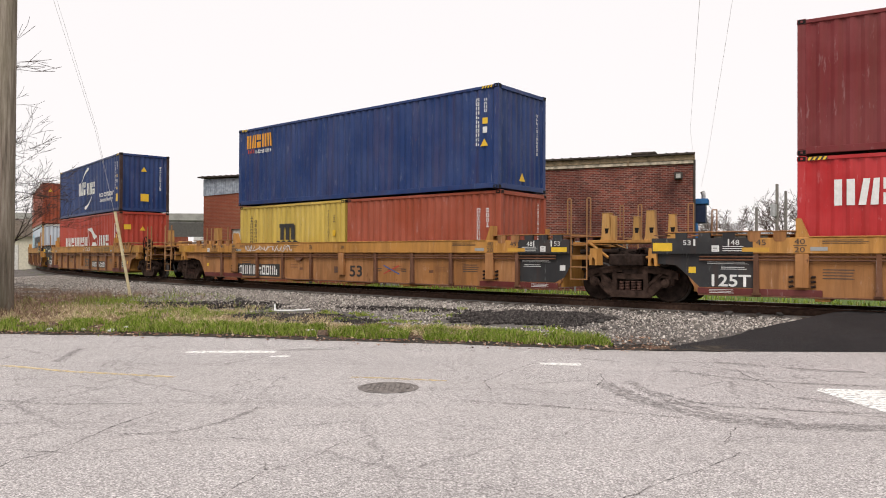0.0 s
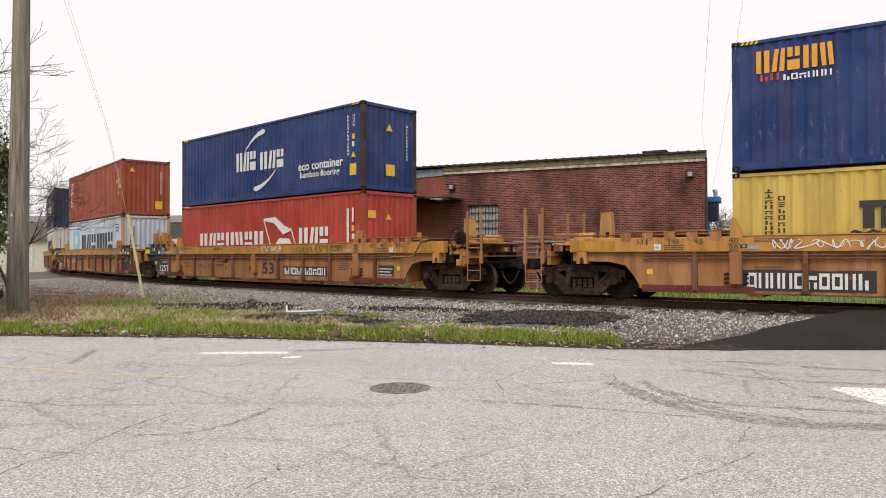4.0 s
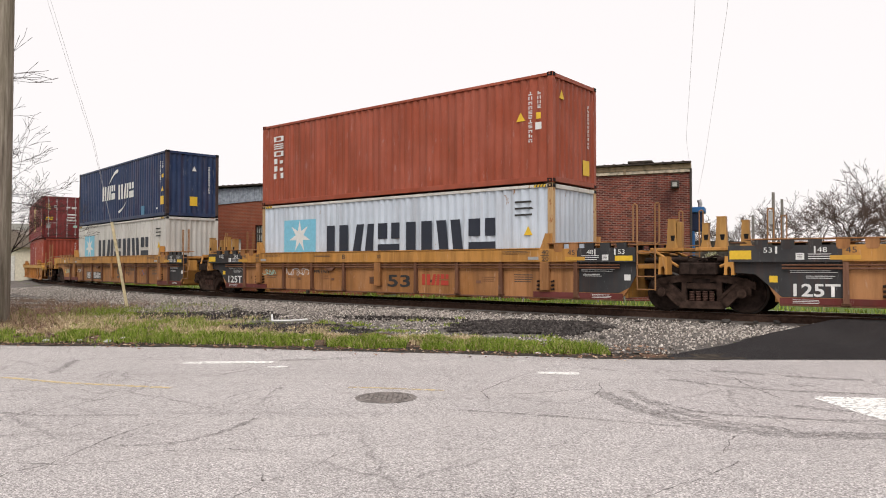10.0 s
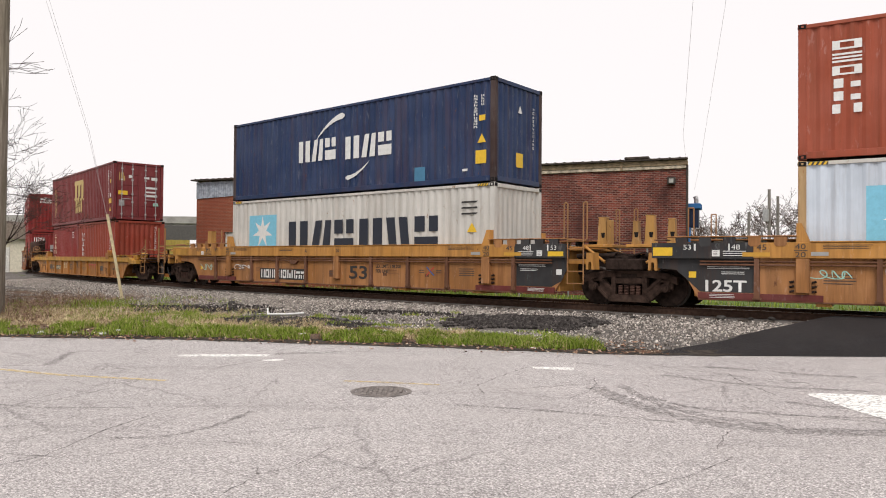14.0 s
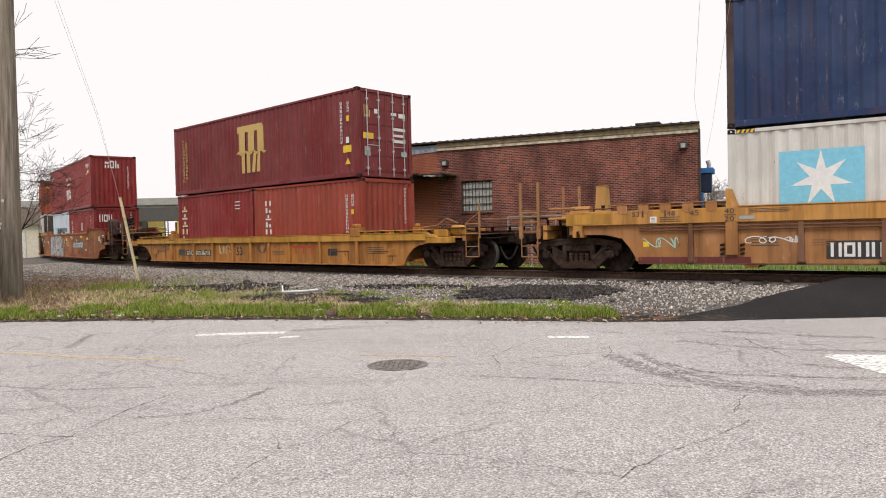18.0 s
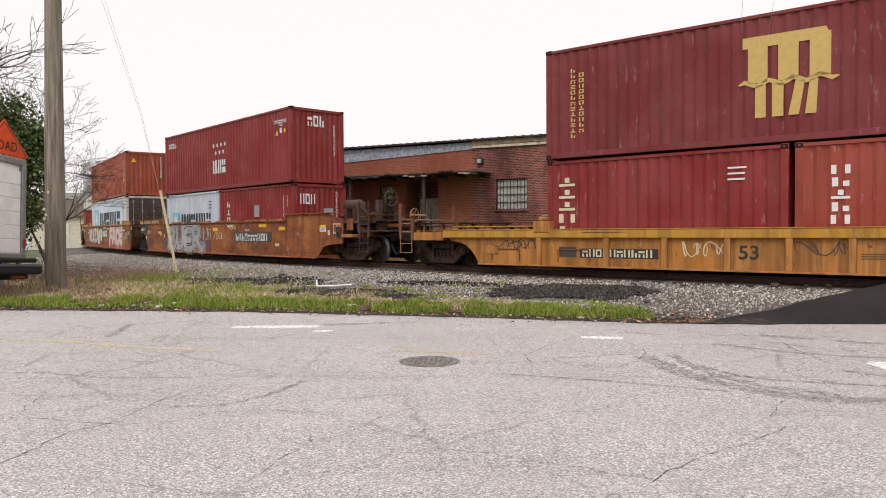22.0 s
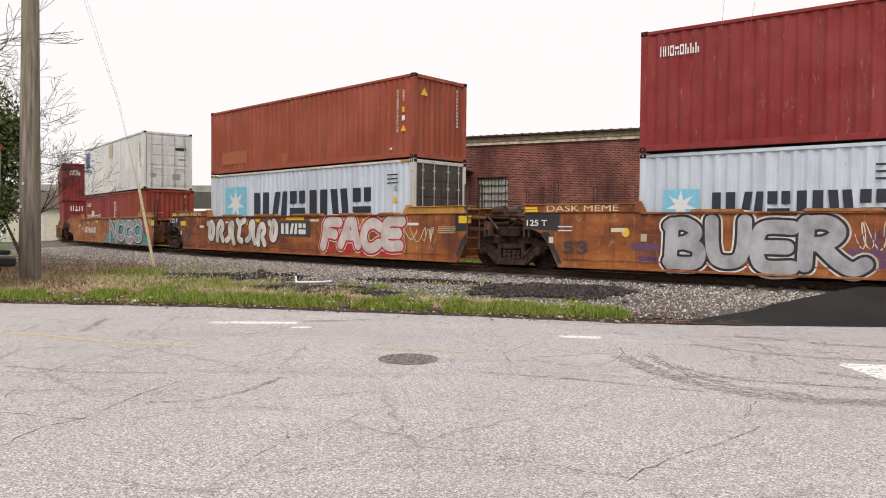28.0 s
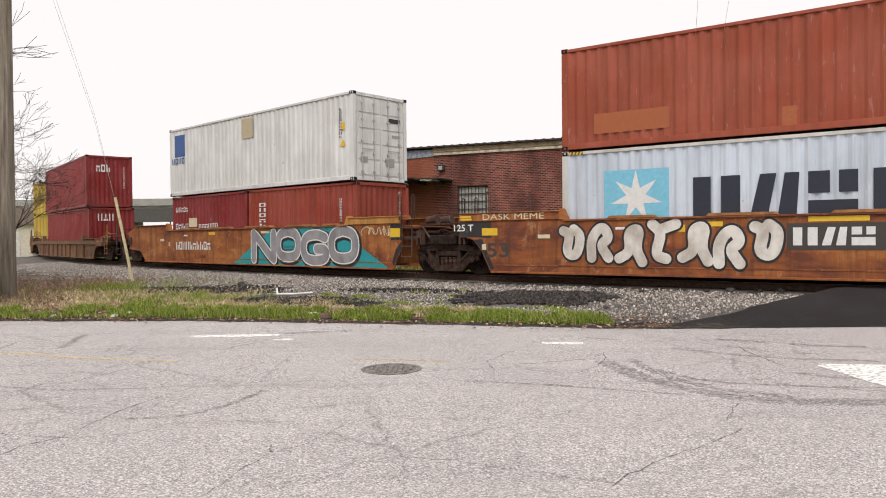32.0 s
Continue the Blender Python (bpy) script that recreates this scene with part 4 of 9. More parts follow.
def smooth_car(key, front, rear, label):
    """A well car with plain high sides that step up at the ends."""
    root = CARS[key] = tagged(new("well_car"), label, "railway wagon", "wagons of the train")

    def end_pts(sg, kind):
        if kind == "own":
            pts = [(8.18, 0.14), (8.45, 0.42), (8.6, 0.54), (8.9, 0.6), (9.75, 0.66), (9.82, 1.46), (9.1, 1.64), (9.0, 1.7), (6.08, 1.7), (6.0, 1.48)]
        elif sg > 0:
            pts = [(8.12, 0.14), (8.3, 0.5), (8.48, 0.78), (8.48, 1.5), (6.05, 1.5), (6.0, 1.48)]
        else:
            pts = [(8.14, 0.14), (8.43, 0.7), (8.66, 0.98), (8.86, 1.06), (9.12, 1.08), (9.12, 1.5), (6.05, 1.5), (6.0, 1.48)]
        return [(sg * x, z) for x, z in pts]
    for s in (-1, 1):
        def yy(a, b):
            return min(s * a, s * b), max(s * a, s * b)
        pts = end_pts(1, front) + list(reversed(end_pts(-1, rear)))
        prism("side_sheet", pts, *yy(1.36, 1.40), RUSTY, root)
        part("bottom_flange", boxes((-8.1, 8.1, *yy(1.33, 1.47), 0.1, 0.15), bev=0.006), RUSTY, root)
        part("top_lip", boxes((-5.98, 5.98, *yy(1.3, 1.45), 1.45, 1.5), bev=0.01), RUSTY, root)
        part("floor_strip", boxes((-8.0, 8.0, *yy(1.40, 1.412), 0.3, 0.33)), RUSTY, root)
        for sg, kind in ((1, front), (-1, rear)):
            tan_end = (key, sg) in (("h", 1), ("i", 1))
            if kind == "joint":
                ex = 8.4 if sg > 0 else 9.12
                part("end_chord", boxes((*sorted((sg * 6.06, sg * ex)), *yy(1.32, 1.44), 1.5, 1.7), bev=0.012), TAN if tan_end else RUSTY, root)
            part("end_shelf", boxes((*sorted((sg * 6.06, sg * (9.0 if kind == "own" else 8.45 if sg > 0 else 9.15))), *yy(1.0, 1.47), 1.7, 1.73), bev=0.008), TAN if tan_end else RUSTY, root)
            bm = bmesh.new()
            extrude_profile(bm, [(sg * 5.86, 1.5), (sg * 6.08, 1.5), (sg * 6.08, 1.78), (sg * 6.0, 1.78)], "y", *yy(1.25, 1.45))
            part("guide_gusset", bm, TAN if tan_end else RUSTY, root)
        for x, half in ((-4.2, 0.6), (-1.7, 0.75), (0.9, 0.85), (3.5, 0.75), (5.1, 0.4)):
            bm = bmesh.new()
            extrude_profile(bm, [(x - half, 1.5), (x + half, 1.5), (x + half - 0.06, 1.56), (x - half + 0.06, 1.56)], "y", *yy(1.26, 1.46))
            part("guide_hump", bm, SHEETTAN, root)
        for sg, kind in ((1, front), (-1, rear)):
            if kind == "joint" and sg < 0:
                prism("painted_panel", [(-8.1, 1.04), (-8.84, 1.075), (-9.115, 1.09), (-9.115, 1.49), (-8.1, 1.49)], *yy(1.36, 1.4035), BLACKEND, root, "black painted end panel")
                # black strip along the slanted lower end of the sheet
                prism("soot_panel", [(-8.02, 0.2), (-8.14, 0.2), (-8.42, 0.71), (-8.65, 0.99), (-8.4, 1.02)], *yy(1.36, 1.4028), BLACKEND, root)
            elif kind == "joint":
                prism("painted_panel", [(8.0, 1.0), (8.475, 1.0), (8.475, 1.49), (8.0, 1.49)], *yy(1.36, 1.4035), BLACKEND, root, "black painted end panel")
                # the same black strip at the front end
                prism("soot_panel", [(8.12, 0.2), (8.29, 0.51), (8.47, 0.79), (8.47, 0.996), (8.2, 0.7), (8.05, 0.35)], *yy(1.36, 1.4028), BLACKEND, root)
    for x in (-5.6, -2.8, 0.0, 2.8, 5.6):
        part("cross_beam", boxes((x - 0.15, x + 0.15, -1.36, 1.36, 0.12, FLOOR), bev=0.01), RUSTY, root)
    end_gear(root, 1, front, RUSTY, 1.5)
    end_gear(root, -1, rear, RUSTY, 1.5)
    if front == "own":
        bm = bmesh.new()
        rod(bm, (9.5, -0.95, 1.96), (10.15, -0.95, 1.96), 0.19, 18)
        rod(bm, (10.15, -0.95, 1.96), (10.28, -0.95, 1.96), 0.19, 18, 0.1)
        rod(bm, (9.42, -0.95, 1.96), (9.5, -0.95, 1.96), 0.21, 18)
        part("brake_reservoir", bm, GEARBROWN, root, "rust-brown brake cylinder")
        for x in (9.5, 10.0):
            part("reservoir_stand", boxes((x, x + 0.14, -1.15, -0.75, 1.4, 1.84), bev=0.01), GEARBROWN, root)
        part("gear_plate", boxes((9.84, 10.2, -1.3, -1.24, 1.1, 1.5), bev=0.02), RUSTY, root)
        part("step_board", boxes((9.75, 10.4, -1.46, -1.2, 0.86, 0.97), bev=0.015), SHEETTAN, root)
        part("gear_frame", boxes((10.3, 10.44, -1.2, -0.9, 1.1, 2.05), (10.95, 11.1, -0.9, -0.5, 1.1, 2.1), bev=0.015), GEARBROWN, root)
        part("chain_box", boxes((11.02, 11.24, -0.7, -0.3, 1.5, 2.2), bev=0.04), TRUCKSTEEL, root)
        part("brake_wheel", wheel_ring(11.36, -0.55, 2.16, 0.26, "x"), GEARBROWN, root)
        part("gear_lever", rods([(10.35, -1.1, 1.9), (10.7, -0.95, 1.62), (11.1, -0.7, 1.75)], 0.04, 8), GEARBROWN, root)
        for y in (-1.2, -0.6, 0.6):
            part("deck_rail", rods([(9.7, y, 1.36), (11.3, y, 1.36)], 0.03, 6), GEARBROWN, root)
    ride(root, Q[key])


ribbed_car("a", "own", "joint", "mustard yellow ribbed well car with a black end")
ribbed_car("b", "joint", "own", "mustard yellow ribbed well car with ladders")
ribbed_car("c", "own", "joint", "mustard yellow ribbed well car with a hand brake")
ribbed_car("d", "joint", "joint", "mustard yellow ribbed well car jointed at both ends")
ribbed_car("e", "joint", "own", "mustard yellow ribbed well car with chalk scrawls")
low_car("f", TAN2, "orange-yellow low-sided single well car")
smooth_car("g", "own", "joint", "rusty brown well car with silver graffiti")
smooth_car("h", "joint", "joint", "rusty brown well car covered in white and red graffiti")
smooth_car("i", "joint", "own", "rusty brown well car with teal and silver graffiti")
low_car("j", DULL, "dull brown low-sided single well car")
low_car("k", DULL, "dull brown low-sided single well car")
low_car("l", DULL, "dull brown low-sided single well car")

# ---- trucks: frames with two wheelsets ----
SPIN = []


def lathe(bm, prof, n=32):
    """Turns (y, r) pairs about the y axis."""
    rings = [[bm.verts.new((r * math.cos(a), y, r * math.sin(a))) for a in [2 * math.pi * i / n for i in range(n)]] for y, r in prof]
    for a, b in zip(rings, rings[1:]):
        for i in range(n):
            bm.faces.new((a[i], a[(i + 1) % n], b[(i + 1) % n], b[i]))


def wheel_mesh(s):
    bm = bmesh.new()
    lathe(bm, [(s * 0.71, 0.1), (s * 0.72, 0.14), (s * 0.78, 0.18), (s * 0.75, 0.36), (s * 0.70, 0.395), (s * 0.69, 0.457), (s * 0.70, 0.485), (s * 0.725, 0.485), (s * 0.735, 0.459), (s * 0.83, 0.455), (s * 0.835, 0.40), (s * 0.79, 0.37), (s * 0.815, 0.18), (s * 0.85, 0.13), (s * 0.85, 0.09)])
    bmesh.ops.recalc_face_normals(bm, faces=bm.faces[:])
    for f in bm.faces:
        r = (f.calc_center_median().x ** 2 + f.calc_center_median().z ** 2) ** 0.5
        y = abs(f.calc_center_median().y)
        f.material_index = 1 if r > 0.44 and y > 0.72 else 0
    return mesh_of(bm, "wheel", [TRUCKSTEEL, WHEELSTEEL], True)


def frame_mesh(s):
    """A cast side frame: bowed top member, two diagonals, spring seat and bearing caps, with raised rims."""
    bm = bmesh.new()
    y0, y1 = sorted((s * 0.95, s * 1.09))
    extrude_profile(bm, [(-1.16, 0.54), (-1.16, 0.7), (-0.95, 0.79), (-0.55, 0.85), (0.55, 0.85), (0.95, 0.79), (1.16, 0.7), (1.16, 0.54), (0.98, 0.6), (0.72, 0.66), (0.45, 0.7), (-0.45, 0.7), (-0.72, 0.66), (-0.98, 0.6)], "y", y0, y1)
    for k in (-1, 1):
        extrude_profile(bm, [(k * 1.04, 0.6), (k * 0.74, 0.7), (k * 0.34, 0.34), (k * 0.34, 0.12), (k * 0.56, 0.14)], "y", y0, y1)
        extrude_profile(bm, [(k * 0.46, 0.28), (k * 0.34, 0.28), (k * 0.33, 0.72), (k * 0.44, 0.72)], "y", y0 - 0.012, y1 + 0.012)
        rim0, rim1 = sorted((s * 1.09, s * 1.115))
        extrude_profile(bm, [(k * 1.02, 0.6), (k * 0.96, 0.63), (k * 0.5, 0.2), (k * 0.55, 0.145)], "y", rim0, rim1)
        extrude_profile(bm, [(k * 0.8, 0.66), (k * 0.74, 0.69), (k * 0.36, 0.36), (k * 0.41, 0.31)], "y", rim0, rim1)
        box(bm, k * 0.89 - 0.17, k * 0.89 + 0.17, y0, y1 + 0.01 if s > 0 else y1, 0.4, 0.62, 0.03)
        rod(bm, (k * 0.89, s * 1.06, 0.457), (k * 0.89, s * 1.2, 0.457), 0.115, 16, 0.1)
        rod(bm, (k * 0.89, s * 1.2, 0.457), (k * 0.89, s * 1.225, 0.457), 0.06, 10)
    extrude_profile(bm, [(-0.5, 0.1), (0.5, 0.1), (0.42, 0.27), (-0.42, 0.27)], "y", y0 - 0.03, y1 + 0.03)
    box(bm, -0.34, 0.34, y0 - 0.02, y1 + 0.02, 0.53, 0.68, 0.02)
    rim0, rim1 = sorted((s * 1.09, s * 1.11))
    extrude_profile(bm, [(-0.95, 0.72), (-0.55, 0.81), (0.55, 0.81), (0.95, 0.72), (0.95, 0.77), (0.55, 0.85), (-0.55, 0.85), (-0.95, 0.77)], "y", rim0, rim1)
    return mesh_of(bm, "side_frame", FRAMESTEEL)


def spring_mesh():
    """One coil spring, turned as a ridged column."""
    bm = bmesh.new()
    rings = []
    for i in range(13):
        r = 0.068 if i % 2 else 0.05
        rings.append([bm.verts.new((r * math.cos(t), r * math.sin(t), 0.27 + i * 0.0185)) for t in [k * math.pi / 5 for k in range(10)]])
    for p, q in zip(rings, rings[1:]):
        for k in range(10):
            bm.faces.new((p[k], p[(k + 1) % 10], q[(k + 1) % 10], q[k]))
    return mesh_of(bm, "spring", SPRINGRED)


FRAMESTEEL = plain("dusty_cast_steel", (0.058, 0.037, 0.029), 0.85, 0.0, 0.35, 6, 0.4, 0.08)
SPRINGRED = plain("rusty_spring_steel", (0.085, 0.045, 0.034), 0.7, 0.2, 0.3, 9)
W_ME, F_ME, S_ME = {s: wheel_mesh(s) for s in (-1, 1)}, {s: frame_mesh(s) for s in (-1, 1)}, spring_mesh()
bm = bmesh.new()
rod(bm, (0, -1.12, 0), (0, 1.12, 0), 0.085, 12)
A_ME = mesh_of(bm, "axle", TRUCKSTEEL)
BO_ME = mesh_of(boxes((-0.22, 0.22, -1.1, 1.1, 0.5, 0.8), (-0.9, 0.9, -0.12, 0.12, 0.4, 0.5), bev=0.03), "bolster", TRUCKSTEEL)


def truck(q):
    root = tagged(new("wagon_truck"), "dark sooty cast steel four-wheel wagon truck on the rails", "wagon truck", "trucks of the train")
    for s in (-1, 1):
        part("side_frame", F_ME[s], None, root)
        for dx in (-0.22, -0.075, 0.075, 0.22):
            part("spring", S_ME, None, root, m=Matrix.Translation((dx, s * 1.06, 0)))
    part("bolster", BO_ME, None, root)
    for x in (-0.89, 0.89):
        ws = part("wheelset", A_ME, None, root)
        for s in (-1, 1):
            part("wheel", W_ME[s], None, ws)
        SPIN.append((ws, x, q))
    ride(root, q, 0.0, 0.0)


for q in (Q["a"] + 9.7, Q["a"] - 9.7, Q["b"] - 9.7, Q["c"] + 9.7, Q["c"] - 9.7, Q["d"] - 9.72, Q["e"] - 9.7, Q["f"] + 9.8, Q["f"] - 9.75, Q["g"] + 9.85, Q["g"] - 9.68, Q["h"] - 9.72, Q["i"] - 9.75, Q["j"] + 9.8, Q["j"] - 9.75, Q["k"] + 9.8, Q["k"] - 9.75):
    truck(q)


# ---- paint on the train ----
def flat(name, color, rough=0.5, wear=0.0):
    m, nt, b = shade(name, rough, 0.0)
    n = noise_node(nt, 9, 6, 0.7, rand=True)
    nt.links.new(ramp(nt, n, ((0.3, tuple(c * 0.8 for c in color)), (0.7, color))), b.inputs["Base Color"])
    return m


WHITE = flat("white_lettering_paint", (0.72, 0.72, 0.7))
CREAM = flat("cream_lettering_paint", (0.66, 0.58, 0.4))
INK = flat("black_lettering_paint", (0.03, 0.028, 0.027))
SOOT = flat("faded_black_paint", (0.055, 0.045, 0.04))
NAVYINK = flat("dark_navy_lettering_paint", (0.02, 0.025, 0.04))
ORANGE = flat("orange_lettering_paint", (0.75, 0.33, 0.02))
REDPAINT = flat("red_lettering_paint", (0.45, 0.05, 0.03))
SIGNYELLOW = flat("yellow_sticker", (0.75, 0.48, 0.03))
SKYBLUE = flat("sky_blue_paint", (0.2, 0.52, 0.68))
GOLD = flat("gold_lettering_paint", (0.55, 0.38, 0.12))
TEALPATCH = flat("teal_patch_paint", (0.06, 0.2, 0.33))
GREYPATCH = flat("grey_patch_paint", (0.34, 0.34, 0.33))
ORANGEPATCH = flat("orange_primer_patch", (0.36, 0.1, 0.035))
ROYAL = flat("blue_mark_paint", (0.04, 0.1, 0.3))
BEIGE = flat("beige_patch", (0.48, 0.4, 0.26))
GREENINK = flat("dark_green_marker", (0.12, 0.13, 0.04))
MINT = flat("mint_chalk", (0.35, 0.6, 0.5))
def sprayed(name, fill, shadow, lo=0.35, hi=0.62):
    """Spray paint laid on unevenly, with soft shading."""
    m, nt, b = shade(name, 0.5)
    n = noise_node(nt, 2.2, 4, 0.6, (1, 1, 0.7), rand=True)
    nt.links.new(ramp(nt, n, ((lo, shadow), (hi, fill))), b.inputs["Base Color"])
    return m


SILVER = sprayed("silver_spray_paint", (0.42, 0.42, 0.44), (0.24, 0.235, 0.25))
DULLSILVER = sprayed("dull_silver_spray_paint", (0.3, 0.29, 0.3), (0.19, 0.18, 0.19))
CHALKY = sprayed("chalky_white_spray_paint", (0.68, 0.65, 0.6), (0.42, 0.37, 0.32))
PINKSILVER = sprayed("pale_pink_spray_paint", (0.6, 0.56, 0.53), (0.44, 0.36, 0.33))
PURPLE = flat("purple_spray_paint", (0.13, 0.06, 0.12))
TEAL = flat("teal_spray_paint", (0.02, 0.3, 0.33))
OUTLINE = flat("black_spray_paint", (0.02, 0.02, 0.022))
REDSPRAY = flat("red_spray_paint", (0.45, 0.022, 0.03))
PIECES = {
    "silver_spray_paint": {"fill": SILVER, "edge": OUTLINE, "halo": CHALKY, "stroke": 0.3, "edge_w": 0.055, "halo_w": 0.04},
    "dull_silver_spray_paint": {"fill": DULLSILVER, "edge": WHITE, "halo": OUTLINE, "stroke": 0.3, "edge_w": 0.045, "halo_w": 0.06, "drop": (0.05, -0.04)},
    "chalky_white_spray_paint": {"fill": CHALKY, "edge": OUTLINE, "stroke": 0.25, "edge_w": 0.05, "lean": 0.08},
    "pale_pink_spray_paint": {"fill": PINKSILVER, "edge": REDSPRAY, "halo": CHALKY, "stroke": 0.34, "edge_w": 0.065, "halo_w": 0.03, "lean": 0.12},
}
MARKS = (
    ((0, 0, 0.28, 1), (0.72, 0, 1, 1)),
    ((0, 0, 1, 0.2), (0, 0.8, 1, 1), (0, 0.2, 0.26, 0.8), (0.74, 0.2, 1, 0.8)),
    ((0, 0, 1, 0.22), (0, 0.4, 1, 0.6), (0, 0.78, 1, 1)),
    ((0.05, 0, 0.38, 1), (0.62, 0, 0.95, 0.6)),
    ((0, 0, 0.3, 0.42), (0.7, 0, 1, 0.42), (0, 0.58, 1, 0.84)),
    ((0, 0, 1, 0.3), (0.36, 0.42, 0.66, 1)),
)
SLABS = (
    (((0, 0), (0.38, 0), (0.38, 1), (0, 1)), ((0.6, 0), (1, 0), (1, 1), (0.6, 1))),
    (((0, 0), (0.36, 0), (0.56, 1), (0.24, 1)), ((0.56, 0), (0.94, 0), (1, 1), (0.72, 1))),
    (((0, 0), (0.9, 0), (0.9, 0.44), (0, 0.44)), ((0, 0.58), (0.4, 0.58), (0.4, 1), (0, 1)), ((0.56, 0.58), (0.9, 0.58), (0.9, 1), (0.56, 1))),
    (((0.16, 0), (0.48, 0), (0.36, 1), (0, 1)), ((0.66, 0), (1, 0), (0.86, 1), (0.52, 1))),
)
PEN = random.Random(7)


def face(bm, pts, y):
    bm.faces.new([bm.verts.new((x, y, z)) for x, z in pts])


def ribbon(bm, pts, widths, y):
    """A flat band along (x, z) points."""
    n = len(pts)
    up, dn = [], []
    for i in range(n):
        (xa, za), (xb, zb) = pts[max(0, i - 1)], pts[min(n - 1, i + 1)]
        l = math.hypot(xb - xa, zb - za) or 1
        nx, nz = -(zb - za) / l, (xb - xa) / l
        w = widths[i] / 2
        up.append((pts[i][0] + nx * w, pts[i][1] + nz * w))
        dn.append((pts[i][0] - nx * w, pts[i][1] - nz * w))
    for i in range(n - 1):
        face(bm, [dn[i], dn[i + 1], up[i + 1], up[i]], y)


def letters(txt, x0, z0, x1, z1, y, mat, root, name="lettering", bold=0.0, label=""):
    """Words fitted into a rectangle."""
    me = text_mesh(txt, 1.0, mat, name, 1.0, bold, 0.0)
    co = np.array([v.co[:] for v in me.vertices])
    lo, hi = co.min(0), co.max(0)
    sx, sz = (x1 - x0) / (hi[0] - lo[0]), (z1 - z0) / (hi[2] - lo[2])
    for v in me.vertices:
        v.co = Vector((x0 + (v.co.x - lo[0]) * sx, y, z0 + (v.co.z - lo[2]) * sz))
    return part(name, me, None, root, label)


STROKES = {
    "N": (((0, 0), (0, 1)), ((0, 1), (0.2, 0.85), (0.8, 0.15), (1, 0)), ((1, 0), (1, 1))),
    "O": (((0.5, 1), (0.1, 0.9), (0, 0.5), (0.1, 0.1), (0.5, 0), (0.9, 0.1), (1, 0.5), (0.9, 0.9), (0.5, 1)),),
    "G": (((0.95, 0.86), (0.6, 1), (0.1, 0.9), (0, 0.5), (0.1, 0.1), (0.55, 0), (1, 0.1), (1, 0.45), (0.6, 0.45)),),
    "B": (((0.05, 0), (0.1, 1)), ((0.0, 0.95), (0.5, 1.05), (0.95, 0.8), (0.6, 0.53), (0.1, 0.5)), ((0.5, 0.53), (1, 0.42), (0.95, 0.02), (0.4, 0), (0.0, 0.05))),
    "U": (((0, 1), (0.02, 0.3), (0.2, 0), (0.8, 0), (0.98, 0.3), (1, 1)),),
    "E": (((1, 0.96), (0.2, 1), (0, 0.75), (0, 0.25), (0.2, 0), (1, 0.04)), ((0.05, 0.5), (0.85, 0.5))),
    "R": (((0, 0), (0.05, 1)), ((0.0, 0.96), (0.6, 1.02), (0.95, 0.76), (0.6, 0.5), (0.1, 0.48)), ((0.4, 0.48), (0.85, 0.1), (1.25, -0.1), (1.55, 0.06))),
    "F": (((0.0, -0.02), (0.15, 0.5), (0.1, 0.95), (0.5, 1.02), (1.05, 0.98)), ((0.1, 0.5), (0.5, 0.55), (0.8, 0.48))),
    "A": (((-0.1, 0), (0.2, 0.55), (0.35, 1), (0.65, 1), (0.8, 0.55), (1.1, 0)), ((0.15, 0.38), (0.85, 0.38))),
    "C": (((1.05, 0.85), (0.6, 1.05), (0.1, 0.85), (0, 0.45), (0.25, 0.05), (0.7, 0), (1.05, 0.2)),),
    "K": (((0, 0), (0.05, 1)), ((1, 1.02), (0.4, 0.65), (0.1, 0.5)), ((0.1, 0.5), (0.55, 0.4), (1.05, 0))),
    "T": (((-0.05, 0.95), (0.5, 1), (1.05, 1.05)), ((0.5, 1), (0.55, 0.4), (0.4, 0))),
    "1": (((0.0, 0.9), (0.35, 0.8), (0.2, 0.2), (0.75, 0.1), (0.9, 0.75), (0.5, 0.95)),),
    "2": (((0.0, 0.1), (0.5, 0.3), (0.3, 0.9), (0.85, 1.0), (0.7, 0.4), (1.05, 0.0)),),
    "3": (((0.1, 0.0), (0.0, 0.6), (0.5, 1.0), (0.9, 0.6), (0.45, 0.4), (0.9, 0.0)),),
    "4": (((0.0, 1.0), (0.45, 0.75), (0.2, 0.1), (0.7, 0.0)), ((0.4, 0.85), (1.0, 1.0))),
}


def soft_path(pts, rounds=2):
    """Cuts the corners of an open path, to round it."""
    for _ in range(rounds):
        out = [pts[0]]
        for (xa, za), (xb, zb) in zip(pts, pts[1:]):
            out += [(0.75 * xa + 0.25 * xb, 0.75 * za + 0.25 * zb), (0.25 * xa + 0.75 * xb, 0.25 * za + 0.75 * zb)]
        pts = out + [pts[-1]]
    return pts


